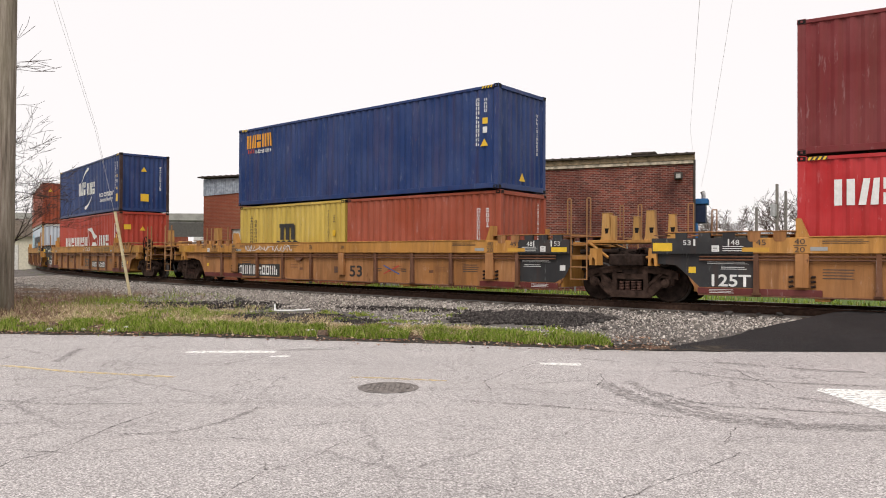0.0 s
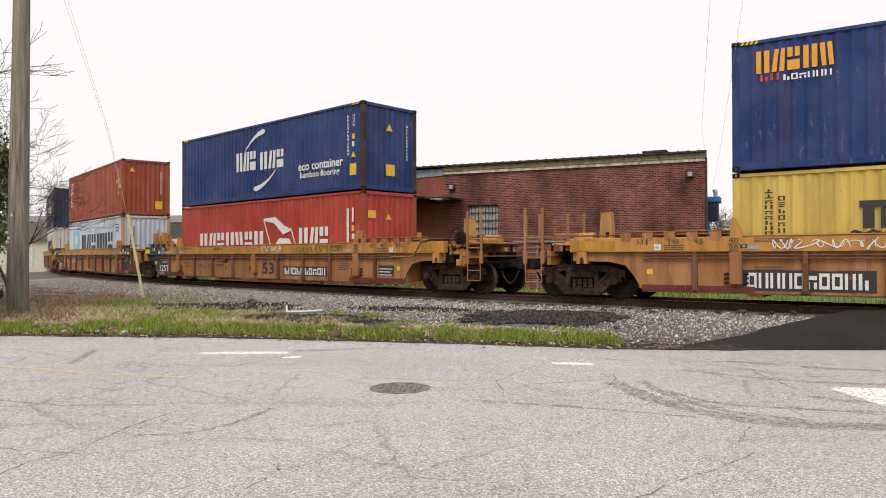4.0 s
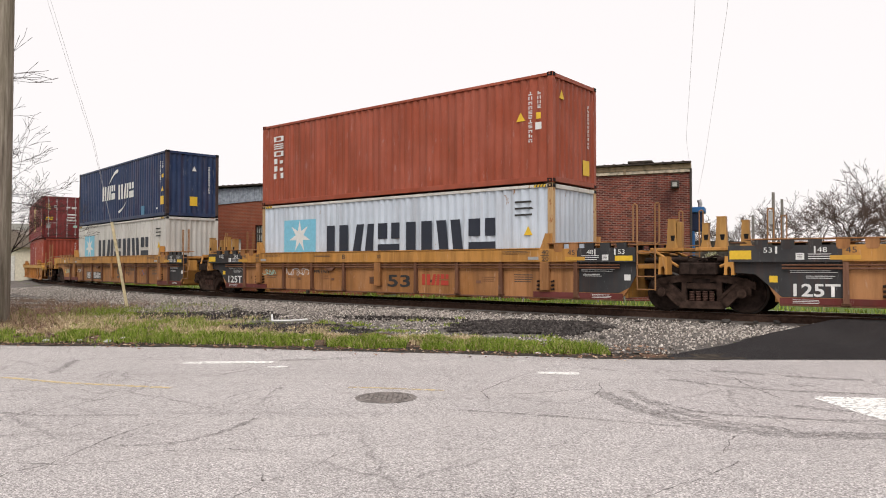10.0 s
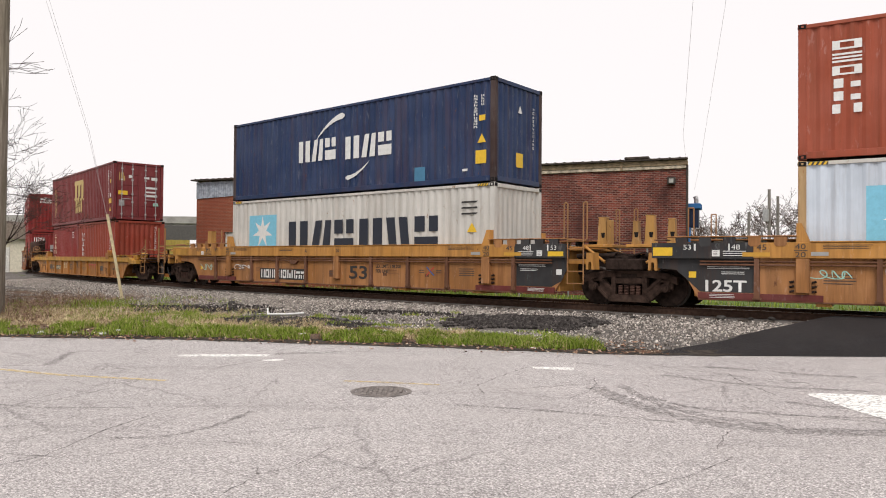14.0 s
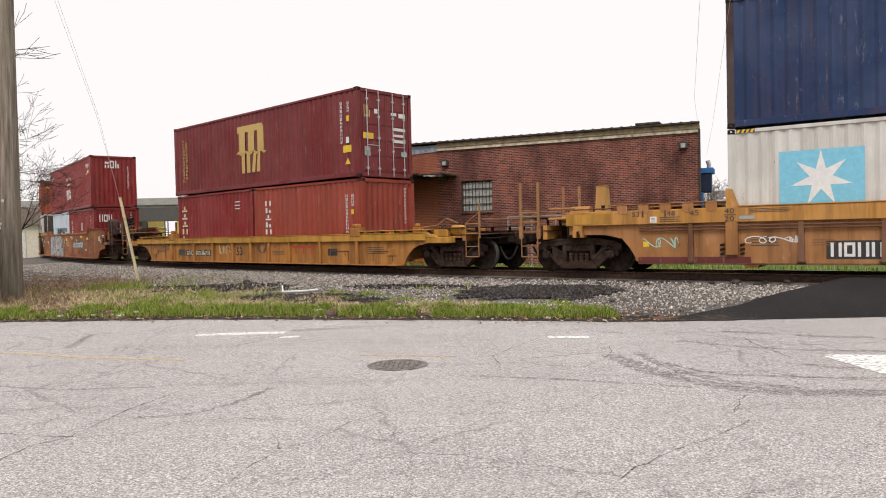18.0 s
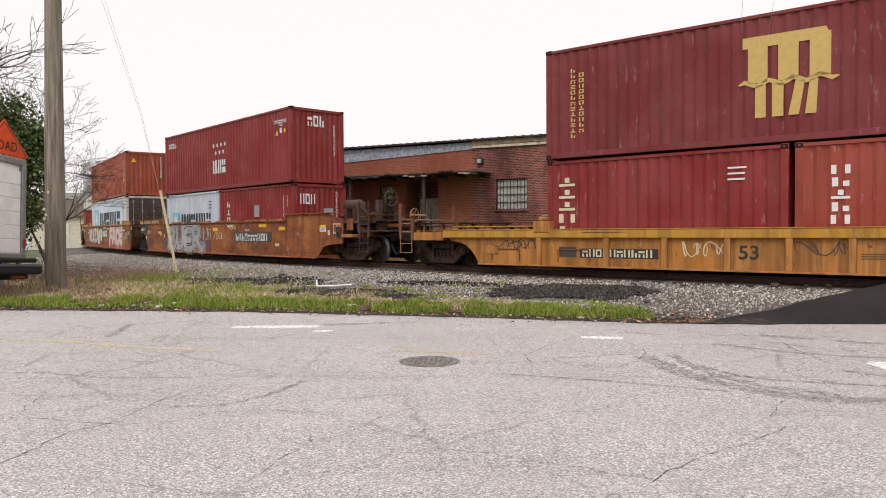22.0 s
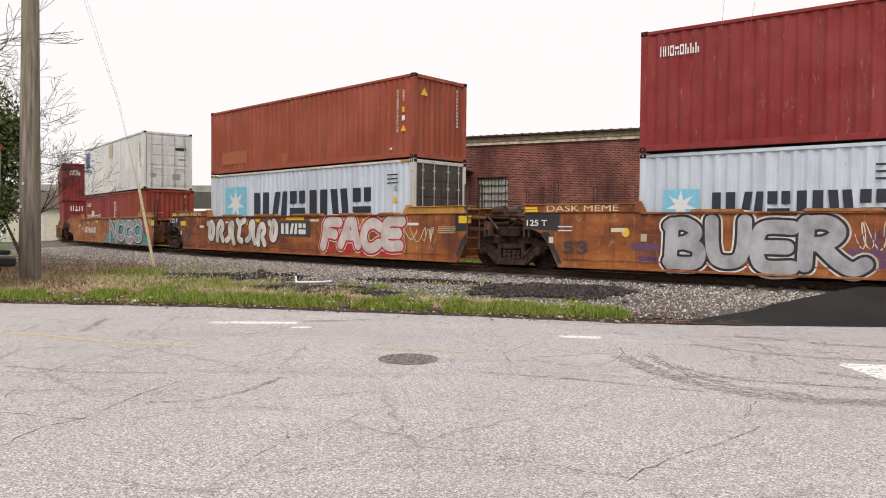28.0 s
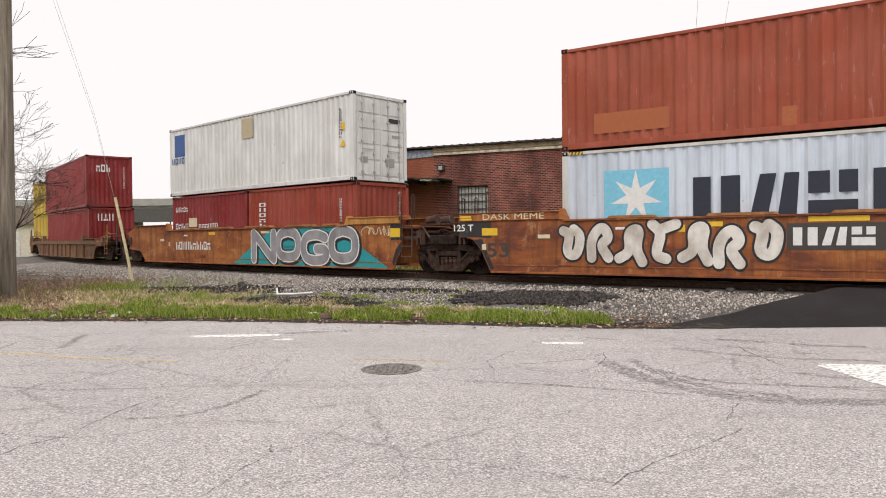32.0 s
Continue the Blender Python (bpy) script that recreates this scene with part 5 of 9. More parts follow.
def fat_stroke(bm, pts, width, y):
    """One wide band along a path, with round ends; it rises a hair along its way, so that it never lies in its own plane."""
    n, r = len(pts), width / 2
    pairs = []
    for i in range(n):
        (xa, za), (xb, zb) = pts[max(0, i - 1)], pts[min(n - 1, i + 1)]
        l = math.hypot(xb - xa, zb - za) or 1
        nx, nz = -(zb - za) / l, (xb - xa) / l
        yy = y - 0.000004 * i
        pairs.append((bm.verts.new((pts[i][0] + nx * r, yy, pts[i][1] + nz * r)), bm.verts.new((pts[i][0] - nx * r, yy, pts[i][1] - nz * r))))
    for (a, b), (c, d) in zip(pairs, pairs[1:]):
        bm.faces.new((b, d, c, a))
    for (up, dn), (px, pz), way in ((pairs[0], pts[0], 1), (pairs[-1], pts[-1], -1)):
        t0 = math.atan2(up.co.z - pz, up.co.x - px)
        arc = [bm.verts.new((px + r * math.cos(t0 + way * math.pi * k / 8), up.co.y, pz + r * math.sin(t0 + way * math.pi * k / 8))) for k in range(1, 8)]
        ring = [up, *arc, dn]
        bm.faces.new(ring if way > 0 else ring[::-1])


def spray_letters(root, word, x0, z0, x1, z1, y, fill, edge, halo=None, stroke=0.26, edge_w=0.07, halo_w=0.07, drop=(0.0, 0.0), lean=0.0):
    """Fat rounded sprayed letters, each a set of thick strokes with round ends, over an outline and a halo."""
    k = len(word)
    pad = stroke / 2 + edge_w
    step = (x1 - x0) / k
    lift = (0.0, 0.05, -0.03, 0.04, 0.0, -0.04, 0.03)
    layers = [(stroke, fill, "graffiti_letter", -0.006, (0, 0)), (stroke + 2 * edge_w, edge, "graffiti_outline", -0.003, (0, 0))]
    if halo:
        layers.append((stroke + 2 * edge_w + 2 * halo_w, halo, "graffiti_halo", 0.0, drop))
    for width, mat, nm, dy, (ox, oz) in layers:
        for i, ch in enumerate(word):
            bm = bmesh.new()
            lx, lw = x0 + i * step + pad * 0.75, step - 1.2 * pad
            lz, lh = z0 + pad + lift[i % 7] * (z1 - z0), (z1 - z0) - 2 * pad
            yk = y + dy - 0.0003 * i
            for path in STROKES[ch]:
                yk -= 0.0004
                fat_stroke(bm, soft_path([(lx + u * lw + lean * v * lh + ox, lz + v * lh + oz) for u, v in path], 3), width, yk)
            part(nm, bm, mat, root)


def mark(root, kind, mat, x0, z0, x1, z1, n=1, y=-1.2035):
    """Paint on the side that faces the road, inside a rectangle."""
    if y < -1.3 and z0 > 1.1 and y > -1.38:
        y = -1.4785
    if kind not in ("plate", "panel", "teal"):
        y -= 0.004
    w, h = x1 - x0, z1 - z0
    bm = bmesh.new()
    name = "painted_mark"
    if kind in ("panel", "plate"):
        face(bm, [(x0, z0), (x1, z0), (x1, z1), (x0, z1)], y)
        name = "painted_panel"
    elif kind in ("glyphs", "column"):
        pitch = (w if kind == "glyphs" else h) / n
        for i in range(n):
            if kind == "glyphs" and pitch > 0.3:
                ox, cw = x0 + i * pitch, pitch * 0.86
                for slab in SLABS[(0, 1, 2, 0, 3, 2)[i % 6]]:
                    face(bm, [(ox + u * cw, z0 + v * h) for u, v in slab], y)
                if i < n - 1:
                    part("letter_shape", bm, mat, root)
                    bm = bmesh.new()
                continue
            cells = MARKS[(0, 1, 3, 4)[PEN.randrange(4)] if kind == "glyphs" else PEN.randrange(6)]
            gap = 0.82 if kind == "glyphs" else 0.72
            for a, b, c, d in cells:
                if kind == "glyphs":
                    ox, oz, cw, ch = x0 + i * pitch, z0, pitch * gap, h
                else:
                    ox, oz, cw, ch = x0, z1 - (i + 1) * pitch, w, pitch * gap
                face(bm, [(ox + a * cw, oz + b * ch), (ox + c * cw, oz + b * ch), (ox + c * cw, oz + d * ch), (ox + a * cw, oz + d * ch)], y)
            if w / n > 0.18 and i < n - 1:
                part("letter_shape", bm, mat, root)
                bm = bmesh.new()
        name = "lettering"
    elif kind == "triangle":
        face(bm, [(x0, z0), (x1, z0), ((x0 + x1) / 2, z1)], y)
        name = "warning_sticker"
    elif kind == "lines":
        p = h / n
        for i in range(n):
            face(bm, [(x0, z0 + i * p), (x1 - w * 0.15 * PEN.random(), z0 + i * p), (x1 - w * 0.15 * PEN.random(), z0 + (i + 0.3) * p), (x0, z0 + (i + 0.3) * p)], y)
        name = "lettering"
    elif kind in ("star", "spark"):
        k, ratio = (7, 0.37) if kind == "star" else (6, 0.5)
        cx, cz = (x0 + x1) / 2, (z0 + z1) / 2
        if kind == "star":
            face(bm, [(x0, z0), (x1, z0), (x1, z1), (x0, z1)], y + 0.004)
        r = 0.49 * min(w, h) if kind == "star" else 0.5 * min(w, h)
        pts = []
        for i in range(2 * k):
            a = math.pi / 2 + i * math.pi / k
            q = r * (1 if i % 2 == 0 else ratio)
            pts.append((cx + q * math.cos(a), cz + q * math.sin(a)))
        for i in range(2 * k):
            f = bm.faces.new([bm.verts.new((p[0], y, p[1])) for p in ((cx, cz), pts[i], pts[(i + 1) % (2 * k)])])
            f.material_index = 1 if kind == "star" else 0
        part("star_mark", bm, [mat, WHITE], root)
        return
    elif kind == "swoosh":
        m = 12
        pts, ws = [], []
        for i in range(m + 1):
            u = i / m
            pts.append((x0 + w * u, (z0 + h * (1 - (1 - u) ** 1.9)) if n > 0 else (z0 + h * u ** 1.9)))
            ws.append(h * 0.32 * (0.1 + 0.9 * (u if n > 0 else 1 - u)) * (1 if 0 < i < m else 0.3))
        ribbon(bm, pts, ws, y)
    elif kind == "sail":
        ribbon(bm, [(x0, z1), (x0 + 0.35 * w, z0 + 0.96 * h), (x0 + 0.62 * w, z0 + 0.62 * h), (x0 + 0.86 * w, z0 + 0.62 * h)], [0.06 * h, 0.22 * h, 0.3 * h, 0.02], y)
        ribbon(bm, [(x0, z1), (x0 + 0.25 * w, z0)], [0.05 * h, 0.05 * h], y)
        ribbon(bm, [(x0 + 0.82 * w, z0 + 0.68 * h), (x1, z0)], [0.05 * h, 0.05 * h], y)
        ribbon(bm, [(x0 + 0.3 * w, z0), (x0 + 0.5 * w, z0 + 0.22 * h), (x0 + 0.75 * w, z0 + 0.2 * h), (x0 + 0.9 * w, z0)], [0.1 * h, 0.3 * h, 0.3 * h, 0.1 * h], y)
    elif kind == "stems":
        for i in range(n):
            a = x0 + w * (0.06 + 0.32 * i)
            face(bm, [(a, z0), (a + 0.21 * w, z0), (a + 0.21 * w, z1 - 0.1 * h), (a, z1 - 0.1 * h)], y)
        face(bm, [(x0, z1 - 0.24 * h), (x1 - 0.08 * w, z1 - 0.24 * h), (x1 - 0.14 * w, z1), (x0 + 0.0 * w, z1)], y - 0.001)
    elif kind == "wave":
        m = 16
        ribbon(bm, [(x0 + w * i / m, z0 + h * (0.45 + 0.25 * math.sin(i * 1.55))) for i in range(m + 1)], [h * (0.45 if 0 < i < m else 0.15) for i in range(m + 1)], y)
    elif kind == "cross":
        ribbon(bm, [(x0, z0), (x1, z1)], [0.035, 0.035], y)
        blue = bmesh.new()
        ribbon(blue, [(x0, z1), (x1, z0)], [0.035, 0.035], y - 0.002)
        part("cross_stroke", blue, ROYAL, root)
        for xa in (x0 - 0.28, x1 + 0.08):
            tiny = bmesh.new()
            for i in range(2):
                face(tiny, [(xa, z0 + h * (0.3 + 0.25 * i)), (xa + 0.2, z0 + h * (0.3 + 0.25 * i)), (xa + 0.2, z0 + h * (0.38 + 0.25 * i)), (xa, z0 + h * (0.38 + 0.25 * i))], y)
            part("lettering", tiny, SOOT, root)
        name = "cross_stroke"
    elif kind == "disc":
        face(bm, [((x0 + x1) / 2 + w / 2 * math.cos(a), (z0 + z1) / 2 + h / 2 * math.sin(a)) for a in [i * math.pi / 8 for i in range(16)]], y)
    elif kind == "scrawl":
        x = x0
        while x < x1 - 0.05:
            st = min(x1 - x, PEN.uniform(0.2, 0.55))
            f1, f2, ph = PEN.uniform(0.7, 1.6), PEN.uniform(1.0, 2.2), PEN.uniform(0, 6)
            amp = PEN.uniform(0.25, 0.5) * h
            p = [(x + st * u + 0.3 * st * math.sin(2 * math.pi * f1 * u + ph), z0 + h / 2 + amp * math.sin(2 * math.pi * f2 * u + ph * 1.7)) for u in [i / 16 for i in range(17)]]
            ribbon(bm, p, [0.012 + 0.014 * math.sin(math.pi * i / 16) for i in range(17)], y - PEN.uniform(0, 0.002))
            x += st * 0.8
        name = "graffiti_scrawl"
    elif kind == "teal":
        for a, b, c in ((x0, x0 + 0.3 * w, 0), (x1 - 0.3 * w, x1, 1)):
            face(bm, [(a, z0), (b, z0), (b if c == 0 else a, z1)], y)
        face(bm, [(x0 + 0.3 * w, z0), (x1 - 0.3 * w, z0), (x1 - 0.3 * w, z1), (x0 + 0.3 * w, z1)], y)
        name = "graffiti_ground"
    elif kind == "words":
        bm.free()
        letters(n, x0, z0, x1, z1, y, mat, root, bold=0.02)
        return
    elif kind == "tag":
        bm.free()
        spray_letters(root, n, x0, z0, x1, z1, y, **PIECES[mat.name])
        return
    made = part(name, bm, mat, root)
    if name in ("lettering", "graffiti_scrawl"):
        tagged(made, kind="stuff")


def end_mark(root, kind, mat, y0, z0, y1, z1, n=3, x=6.1):
    """Paint on the forward end of a container; y runs away from the road."""
    bm = bmesh.new()
    if kind == "panel":
        rects, tris = [(y0, z0, y1, z1)], []
    elif kind == "triangle":
        rects, tris = [], [((y0, z0), (y1, z0), ((y0 + y1) / 2, z1))]
    else:
        p = ((y1 - y0) if kind == "glyphs" else (z1 - z0)) / n
        rects, tris = [], []
        for i in range(n):
            for a, b, c, d in MARKS[PEN.randrange(6)]:
                if kind == "glyphs":
                    rects.append((y0 + (i + a * 0.8) * p, z0 + b * (z1 - z0), y0 + (i + c * 0.8) * p, z0 + d * (z1 - z0)))
                else:
                    rects.append((y0 + a * (y1 - y0), z1 - (i + 1 - b * 0.7) * p, y0 + c * (y1 - y0), z1 - (i + 1 - d * 0.7) * p))
    for a, b, c, d in rects:
        bm.faces.new([bm.verts.new((x, yy, zz)) for yy, zz in ((a, b), (c, b), (c, d), (a, d))])
    for t in tris:
        bm.faces.new([bm.verts.new((x, yy, zz)) for yy, zz in t])
    made = part("warning_sticker" if kind in ("panel", "triangle") else "lettering", bm, mat, root)
    if kind not in ("panel", "triangle"):
        tagged(made, kind="stuff")


mark(BOXES["b"][-1], "glyphs", ORANGE, -5.58, 2.13, -4.02, 2.62, 5)
mark(BOXES["b"][-1], "glyphs", WHITE, -5.04, 1.92, -4.08, 2.05, 6)
mark(BOXES["b"][-1], "glyphs", REDPAINT, -5.51, 1.95, -5.08, 2.1, 2)
mark(BOXES["b"][-1], "column", WHITE, 5.31, 1.23, 5.43, 2.6, 11)
mark(BOXES["b"][-1], "column", WHITE, 5.6, 2.15, 5.7, 2.56, 4)
mark(BOXES["b"][-1], "panel", SIGNYELLOW, 5.54, 1.82, 5.72, 1.99, 1)
mark(BOXES["b"][-1], "panel", WHITE, 5.55, 1.57, 5.7, 1.74, 1)
mark(BOXES["b"][-1], "triangle", SIGNYELLOW, 5.47, 1.2, 5.74, 1.42, 1)
mark(BOXES["b"][1], "column", INK, -2.35, 0.96, -2.19, 2.23, 11)
mark(BOXES["b"][1], "column", INK, -2.08, 0.96, -1.94, 2.08, 8)
mark(BOXES["b"][1], "stems", INK, -0.54, 1.3, 0.45, 1.87, 3)
mark(BOXES["b"][1], "wave", INK, -0.71, 1.16, 0.62, 1.29, 1)
mark(BOXES["b"][1], "column", INK, 2.16, 1.18, 2.23, 2.3, 11)
mark(BOXES["b"][1], "column", INK, 2.44, 1.85, 2.53, 2.12, 4)
mark(BOXES["b"][1], "panel", SIGNYELLOW, 2.41, 1.4, 2.55, 1.59, 1)
mark(BOXES["b"][0], "column", WHITE, 2.21, 1.15, 2.33, 2.13, 11)
mark(BOXES["b"][0], "column", WHITE, 2.53, 1.56, 2.63, 2.12, 4)
mark(BOXES["c"][-1], "glyphs", WHITE, -1.62, 1.16, -0.13, 1.89, 3)
mark(BOXES["c"][-1], "glyphs", WHITE, 0.07, 1.12, 1.73, 1.78, 3)
mark(BOXES["c"][-1], "swoosh", WHITE, -1.05, 1.88, 0.4, 2.57, 1)
mark(BOXES["c"][-1], "swoosh", WHITE, -0.38, 0.41, 1.18, 1.1, -1)
mark(BOXES["c"][-1], "words", WHITE, 2.53, 0.86, 5.05, 1.15, 'eco container')
mark(BOXES["c"][-1], "words", WHITE, 2.64, 0.53, 4.87, 0.82, 'bamboo flooring')
mark(BOXES["c"][-1], "column", WHITE, 5.27, 1.16, 5.37, 2.52, 11)
mark(BOXES["c"][-1], "column", WHITE, 5.56, 2.12, 5.66, 2.52, 4)
mark(BOXES["c"][-1], "panel", SIGNYELLOW, 5.52, 1.69, 5.65, 1.86, 1)
mark(BOXES["c"][-1], "panel", WHITE, 5.52, 1.44, 5.63, 1.61, 1)
mark(BOXES["c"][-1], "triangle", SIGNYELLOW, 5.47, 1.09, 5.7, 1.29, 1)
mark(BOXES["c"][-1], "panel", SIGNYELLOW, 5.4, 0.5, 5.73, 0.88, 1)
mark(BOXES["c"][0], "glyphs", WHITE, -4.49, 0.97, 0.38, 1.71, 7)
mark(BOXES["c"][0], "sail", WHITE, 0.32, 1.0, 2.45, 2.13, 1)
mark(BOXES["c"][0], "glyphs", WHITE, 2.57, 1.01, 4.38, 1.76, 3)
mark(BOXES["c"][0], "panel", WHITE, 5.24, 1.04, 5.35, 2.33, 1)
mark(BOXES["c"][0], "panel", WHITE, 5.51, 1.87, 5.6, 2.34, 1)
mark(BOXES["c"][0], "panel", SIGNYELLOW, 5.5, 1.57, 5.63, 1.76, 1)
mark(BOXES["c"][0], "panel", WHITE, 5.5, 1.31, 5.64, 1.49, 1)
mark(BOXES["d"][-1], "column", WHITE, -5.45, 0.93, -4.91, 2.52, 6)
mark(BOXES["d"][-1], "column", WHITE, 5.35, 1.1, 5.47, 2.48, 11)
mark(BOXES["d"][-1], "column", WHITE, 5.63, 1.98, 5.73, 2.46, 4)
mark(BOXES["d"][-1], "panel", SIGNYELLOW, 5.59, 1.7, 5.73, 1.87, 1)
mark(BOXES["d"][-1], "panel", WHITE, 5.56, 1.42, 5.75, 1.61, 1)
mark(BOXES["d"][-1], "triangle", SIGNYELLOW, 4.96, 1.69, 5.25, 1.93, 1)
mark(BOXES["d"][0], "star", SKYBLUE, -4.84, 1.17, -3.16, 2.32, 1)
mark(BOXES["d"][0], "glyphs", NAVYINK, -2.6, 0.89, 4.54, 2.06, 6)
mark(BOXES["d"][0], "lines", INK, 4.91, 2.07, 5.51, 2.59, 3)
mark(BOXES["d"][0], "triangle", SIGNYELLOW, 5.2, 1.55, 5.47, 1.79, 1)
mark(BOXES["e"][-1], "glyphs", WHITE, -2.23, 1.14, -0.2, 1.87, 3)
mark(BOXES["e"][-1], "glyphs", WHITE, 0.12, 1.08, 2.36, 1.81, 3)
mark(BOXES["e"][-1], "swoosh", WHITE, -1.32, 1.86, 0.07, 2.54, 1)
mark(BOXES["e"][-1], "swoosh", WHITE, 0.14, 0.47, 1.24, 0.96, -1)
mark(BOXES["e"][-1], "column", WHITE, 5.36, 1.52, 5.49, 2.48, 11)
mark(BOXES["e"][-1], "column", WHITE, 5.62, 2.14, 5.72, 2.46, 4)
mark(BOXES["e"][-1], "panel", SIGNYELLOW, 5.43, 0.52, 5.8, 0.89, 1)
mark(BOXES["e"][-1], "triangle", SIGNYELLOW, 5.5, 1.1, 5.79, 1.35, 1)
mark(BOXES["e"][-1], "panel", SIGNYELLOW, 5.55, 1.71, 5.76, 1.87, 1)
mark(BOXES["e"][-1], "panel", TEALPATCH, 3.15, 0.16, 3.57, 0.58, 1)
mark(BOXES["e"][-1], "panel", WHITE, 4.96, 0.34, 5.15, 0.41, 1)
mark(BOXES["e"][0], "star", SKYBLUE, -5.04, 1.1, -3.44, 2.32, 1)
mark(BOXES["e"][0], "glyphs", NAVYINK, -2.74, 0.95, 4.35, 2.04, 6)
mark(BOXES["e"][0], "lines", INK, 4.95, 2.03, 5.54, 2.52, 3)
mark(BOXES["e"][0], "triangle", SIGNYELLOW, 5.15, 1.53, 5.5, 1.8, 1)
mark(BOXES["f"][-1], "stems", GOLD, -1.04, 1.36, 0.92, 2.39, 3)
mark(BOXES["f"][-1], "wave", GOLD, -1.12, 1.25, 0.9, 1.47, 1)
mark(BOXES["f"][-1], "glyphs", GOLD, -0.77, 0.59, 0.6, 1.32, 2)
mark(BOXES["f"][-1], "column", GOLD, -5.36, 0.53, -5.22, 2.37, 13)
mark(BOXES["f"][-1], "column", GOLD, -5.12, 0.66, -4.98, 2.24, 11)
mark(BOXES["f"][-1], "column", WHITE, 5.2, 1.14, 5.31, 2.52, 11)
mark(BOXES["f"][-1], "column", WHITE, 5.56, 2.14, 5.66, 2.49, 4)
mark(BOXES["f"][-1], "panel", SIGNYELLOW, 5.51, 1.84, 5.65, 2.02, 1)
mark(BOXES["f"][-1], "panel", SIGNYELLOW, 5.32, 0.83, 5.74, 1.06, 1)
mark(BOXES["f"][-1], "triangle", SIGNYELLOW, 5.42, 0.44, 5.69, 0.65, 1)
mark(BOXES["f"][-1], "panel", WHITE, 5.48, 1.13, 5.63, 1.33, 1)
mark(BOXES["f"][1], "column", CREAM, -2.67, 0.61, -2.19, 2.21, 5)
mark(BOXES["f"][1], "lines", WHITE, 1.73, 1.85, 2.17, 2.24, 3)
mark(BOXES["f"][0], "column", WHITE, -2.33, 0.57, -1.97, 2.14, 6)
mark(BOXES["f"][0], "column", WHITE, 2.2, 0.81, 2.31, 2.11, 11)
mark(BOXES["f"][0], "column", WHITE, 2.49, 1.69, 2.6, 2.09, 4)
mark(BOXES["f"][0], "panel", SIGNYELLOW, 2.46, 1.42, 2.59, 1.58, 1)
mark(BOXES["g"][-1], "glyphs", WHITE, -5.62, 2.24, -4.69, 2.48, 8)
mark(BOXES["g"][-1], "spark", WHITE, -0.68, 1.82, -0.44, 2.1, 1)
mark(BOXES["g"][-1], "spark", WHITE, -0.3, 1.82, -0.07, 2.1, 1)
mark(BOXES["g"][-1], "spark", WHITE, 0.07, 1.83, 0.3, 2.1, 1)
mark(BOXES["g"][-1], "spark", WHITE, 0.44, 1.83, 0.66, 2.1, 1)
mark(BOXES["g"][-1], "spark", WHITE, -0.47, 1.5, -0.24, 1.77, 1)
mark(BOXES["g"][-1], "spark", WHITE, -0.1, 1.5, 0.13, 1.77, 1)
mark(BOXES["g"][-1], "spark", WHITE, 0.27, 1.51, 0.49, 1.78, 1)
mark(BOXES["g"][-1], "glyphs", WHITE, -0.65, 0.73, 0.69, 1.31, 3)
mark(BOXES["g"][-1], "glyphs", WHITE, 4.88, 2.31, 5.81, 2.46, 9)
mark(BOXES["g"][-1], "glyphs", WHITE, 5.28, 2.2, 5.51, 2.31, 4)
mark(BOXES["g"][-1], "triangle", SIGNYELLOW, 4.97, 1.86, 5.18, 2.07, 1)
mark(BOXES["g"][-1], "panel", WHITE, 5.28, 1.93, 5.44, 2.12, 1)
mark(BOXES["g"][-1], "panel", SIGNYELLOW, 5.58, 1.93, 5.71, 2.09, 1)
mark(BOXES["g"][0], "column", WHITE, -2.35, 0.8, -2.09, 2.12, 4)
mark(BOXES["g"][0], "panel", GREYPATCH, 0.0, 1.35, 0.39, 1.82, 1)
mark(BOXES["g"][0], "column", WHITE, 2.25, 1.23, 2.32, 2.19, 11)
mark(BOXES["g"][0], "column", WHITE, 2.54, 1.68, 2.6, 2.17, 5)
mark(BOXES["g"][0], "lines", WHITE, 2.52, 1.35, 2.67, 1.52, 2)
mark(BOXES["g"][1], "star", SKYBLUE, -2.43, 0.95, -1.59, 1.71, 1)
mark(BOXES["g"][1], "glyphs", NAVYINK, -1.29, 0.95, 2.27, 1.62, 6)
mark(BOXES["g"][1], "lines", INK, 1.94, 1.81, 2.26, 2.24, 3)
mark(BOXES["h"][-1], "panel", ORANGEPATCH, -5.22, 0.36, -3.34, 0.86, 1)
mark(BOXES["h"][-1], "panel", ORANGEPATCH, -0.91, 0.15, -0.62, 0.58, 1)
mark(BOXES["h"][-1], "column", WHITE, 5.31, 0.83, 5.39, 2.17, 12)
mark(BOXES["h"][-1], "column", WHITE, 5.57, 1.79, 5.66, 2.15, 4)
mark(BOXES["h"][-1], "panel", SIGNYELLOW, 5.55, 1.43, 5.66, 1.59, 1)
mark(BOXES["h"][-1], "panel", WHITE, 5.54, 1.17, 5.68, 1.33, 1)
mark(BOXES["h"][-1], "triangle", SIGNYELLOW, 5.5, 0.84, 5.73, 1.05, 1)
mark(BOXES["h"][-1], "panel", WHITE, 4.99, 0.3, 5.11, 0.37, 1)
mark(BOXES["h"][0], "star", SKYBLUE, -4.96, 1.0, -3.36, 2.34, 1)
mark(BOXES["h"][0], "glyphs", NAVYINK, -2.8, 0.97, 4.38, 2.07, 6)
mark(BOXES["h"][0], "lines", INK, 4.89, 2.15, 5.44, 2.54, 3)
mark(BOXES["h"][0], "panel", GREYPATCH, 5.19, 1.93, 5.33, 2.08, 1)
mark(BOXES["h"][0], "triangle", SIGNYELLOW, 5.12, 1.57, 5.37, 1.78, 1)
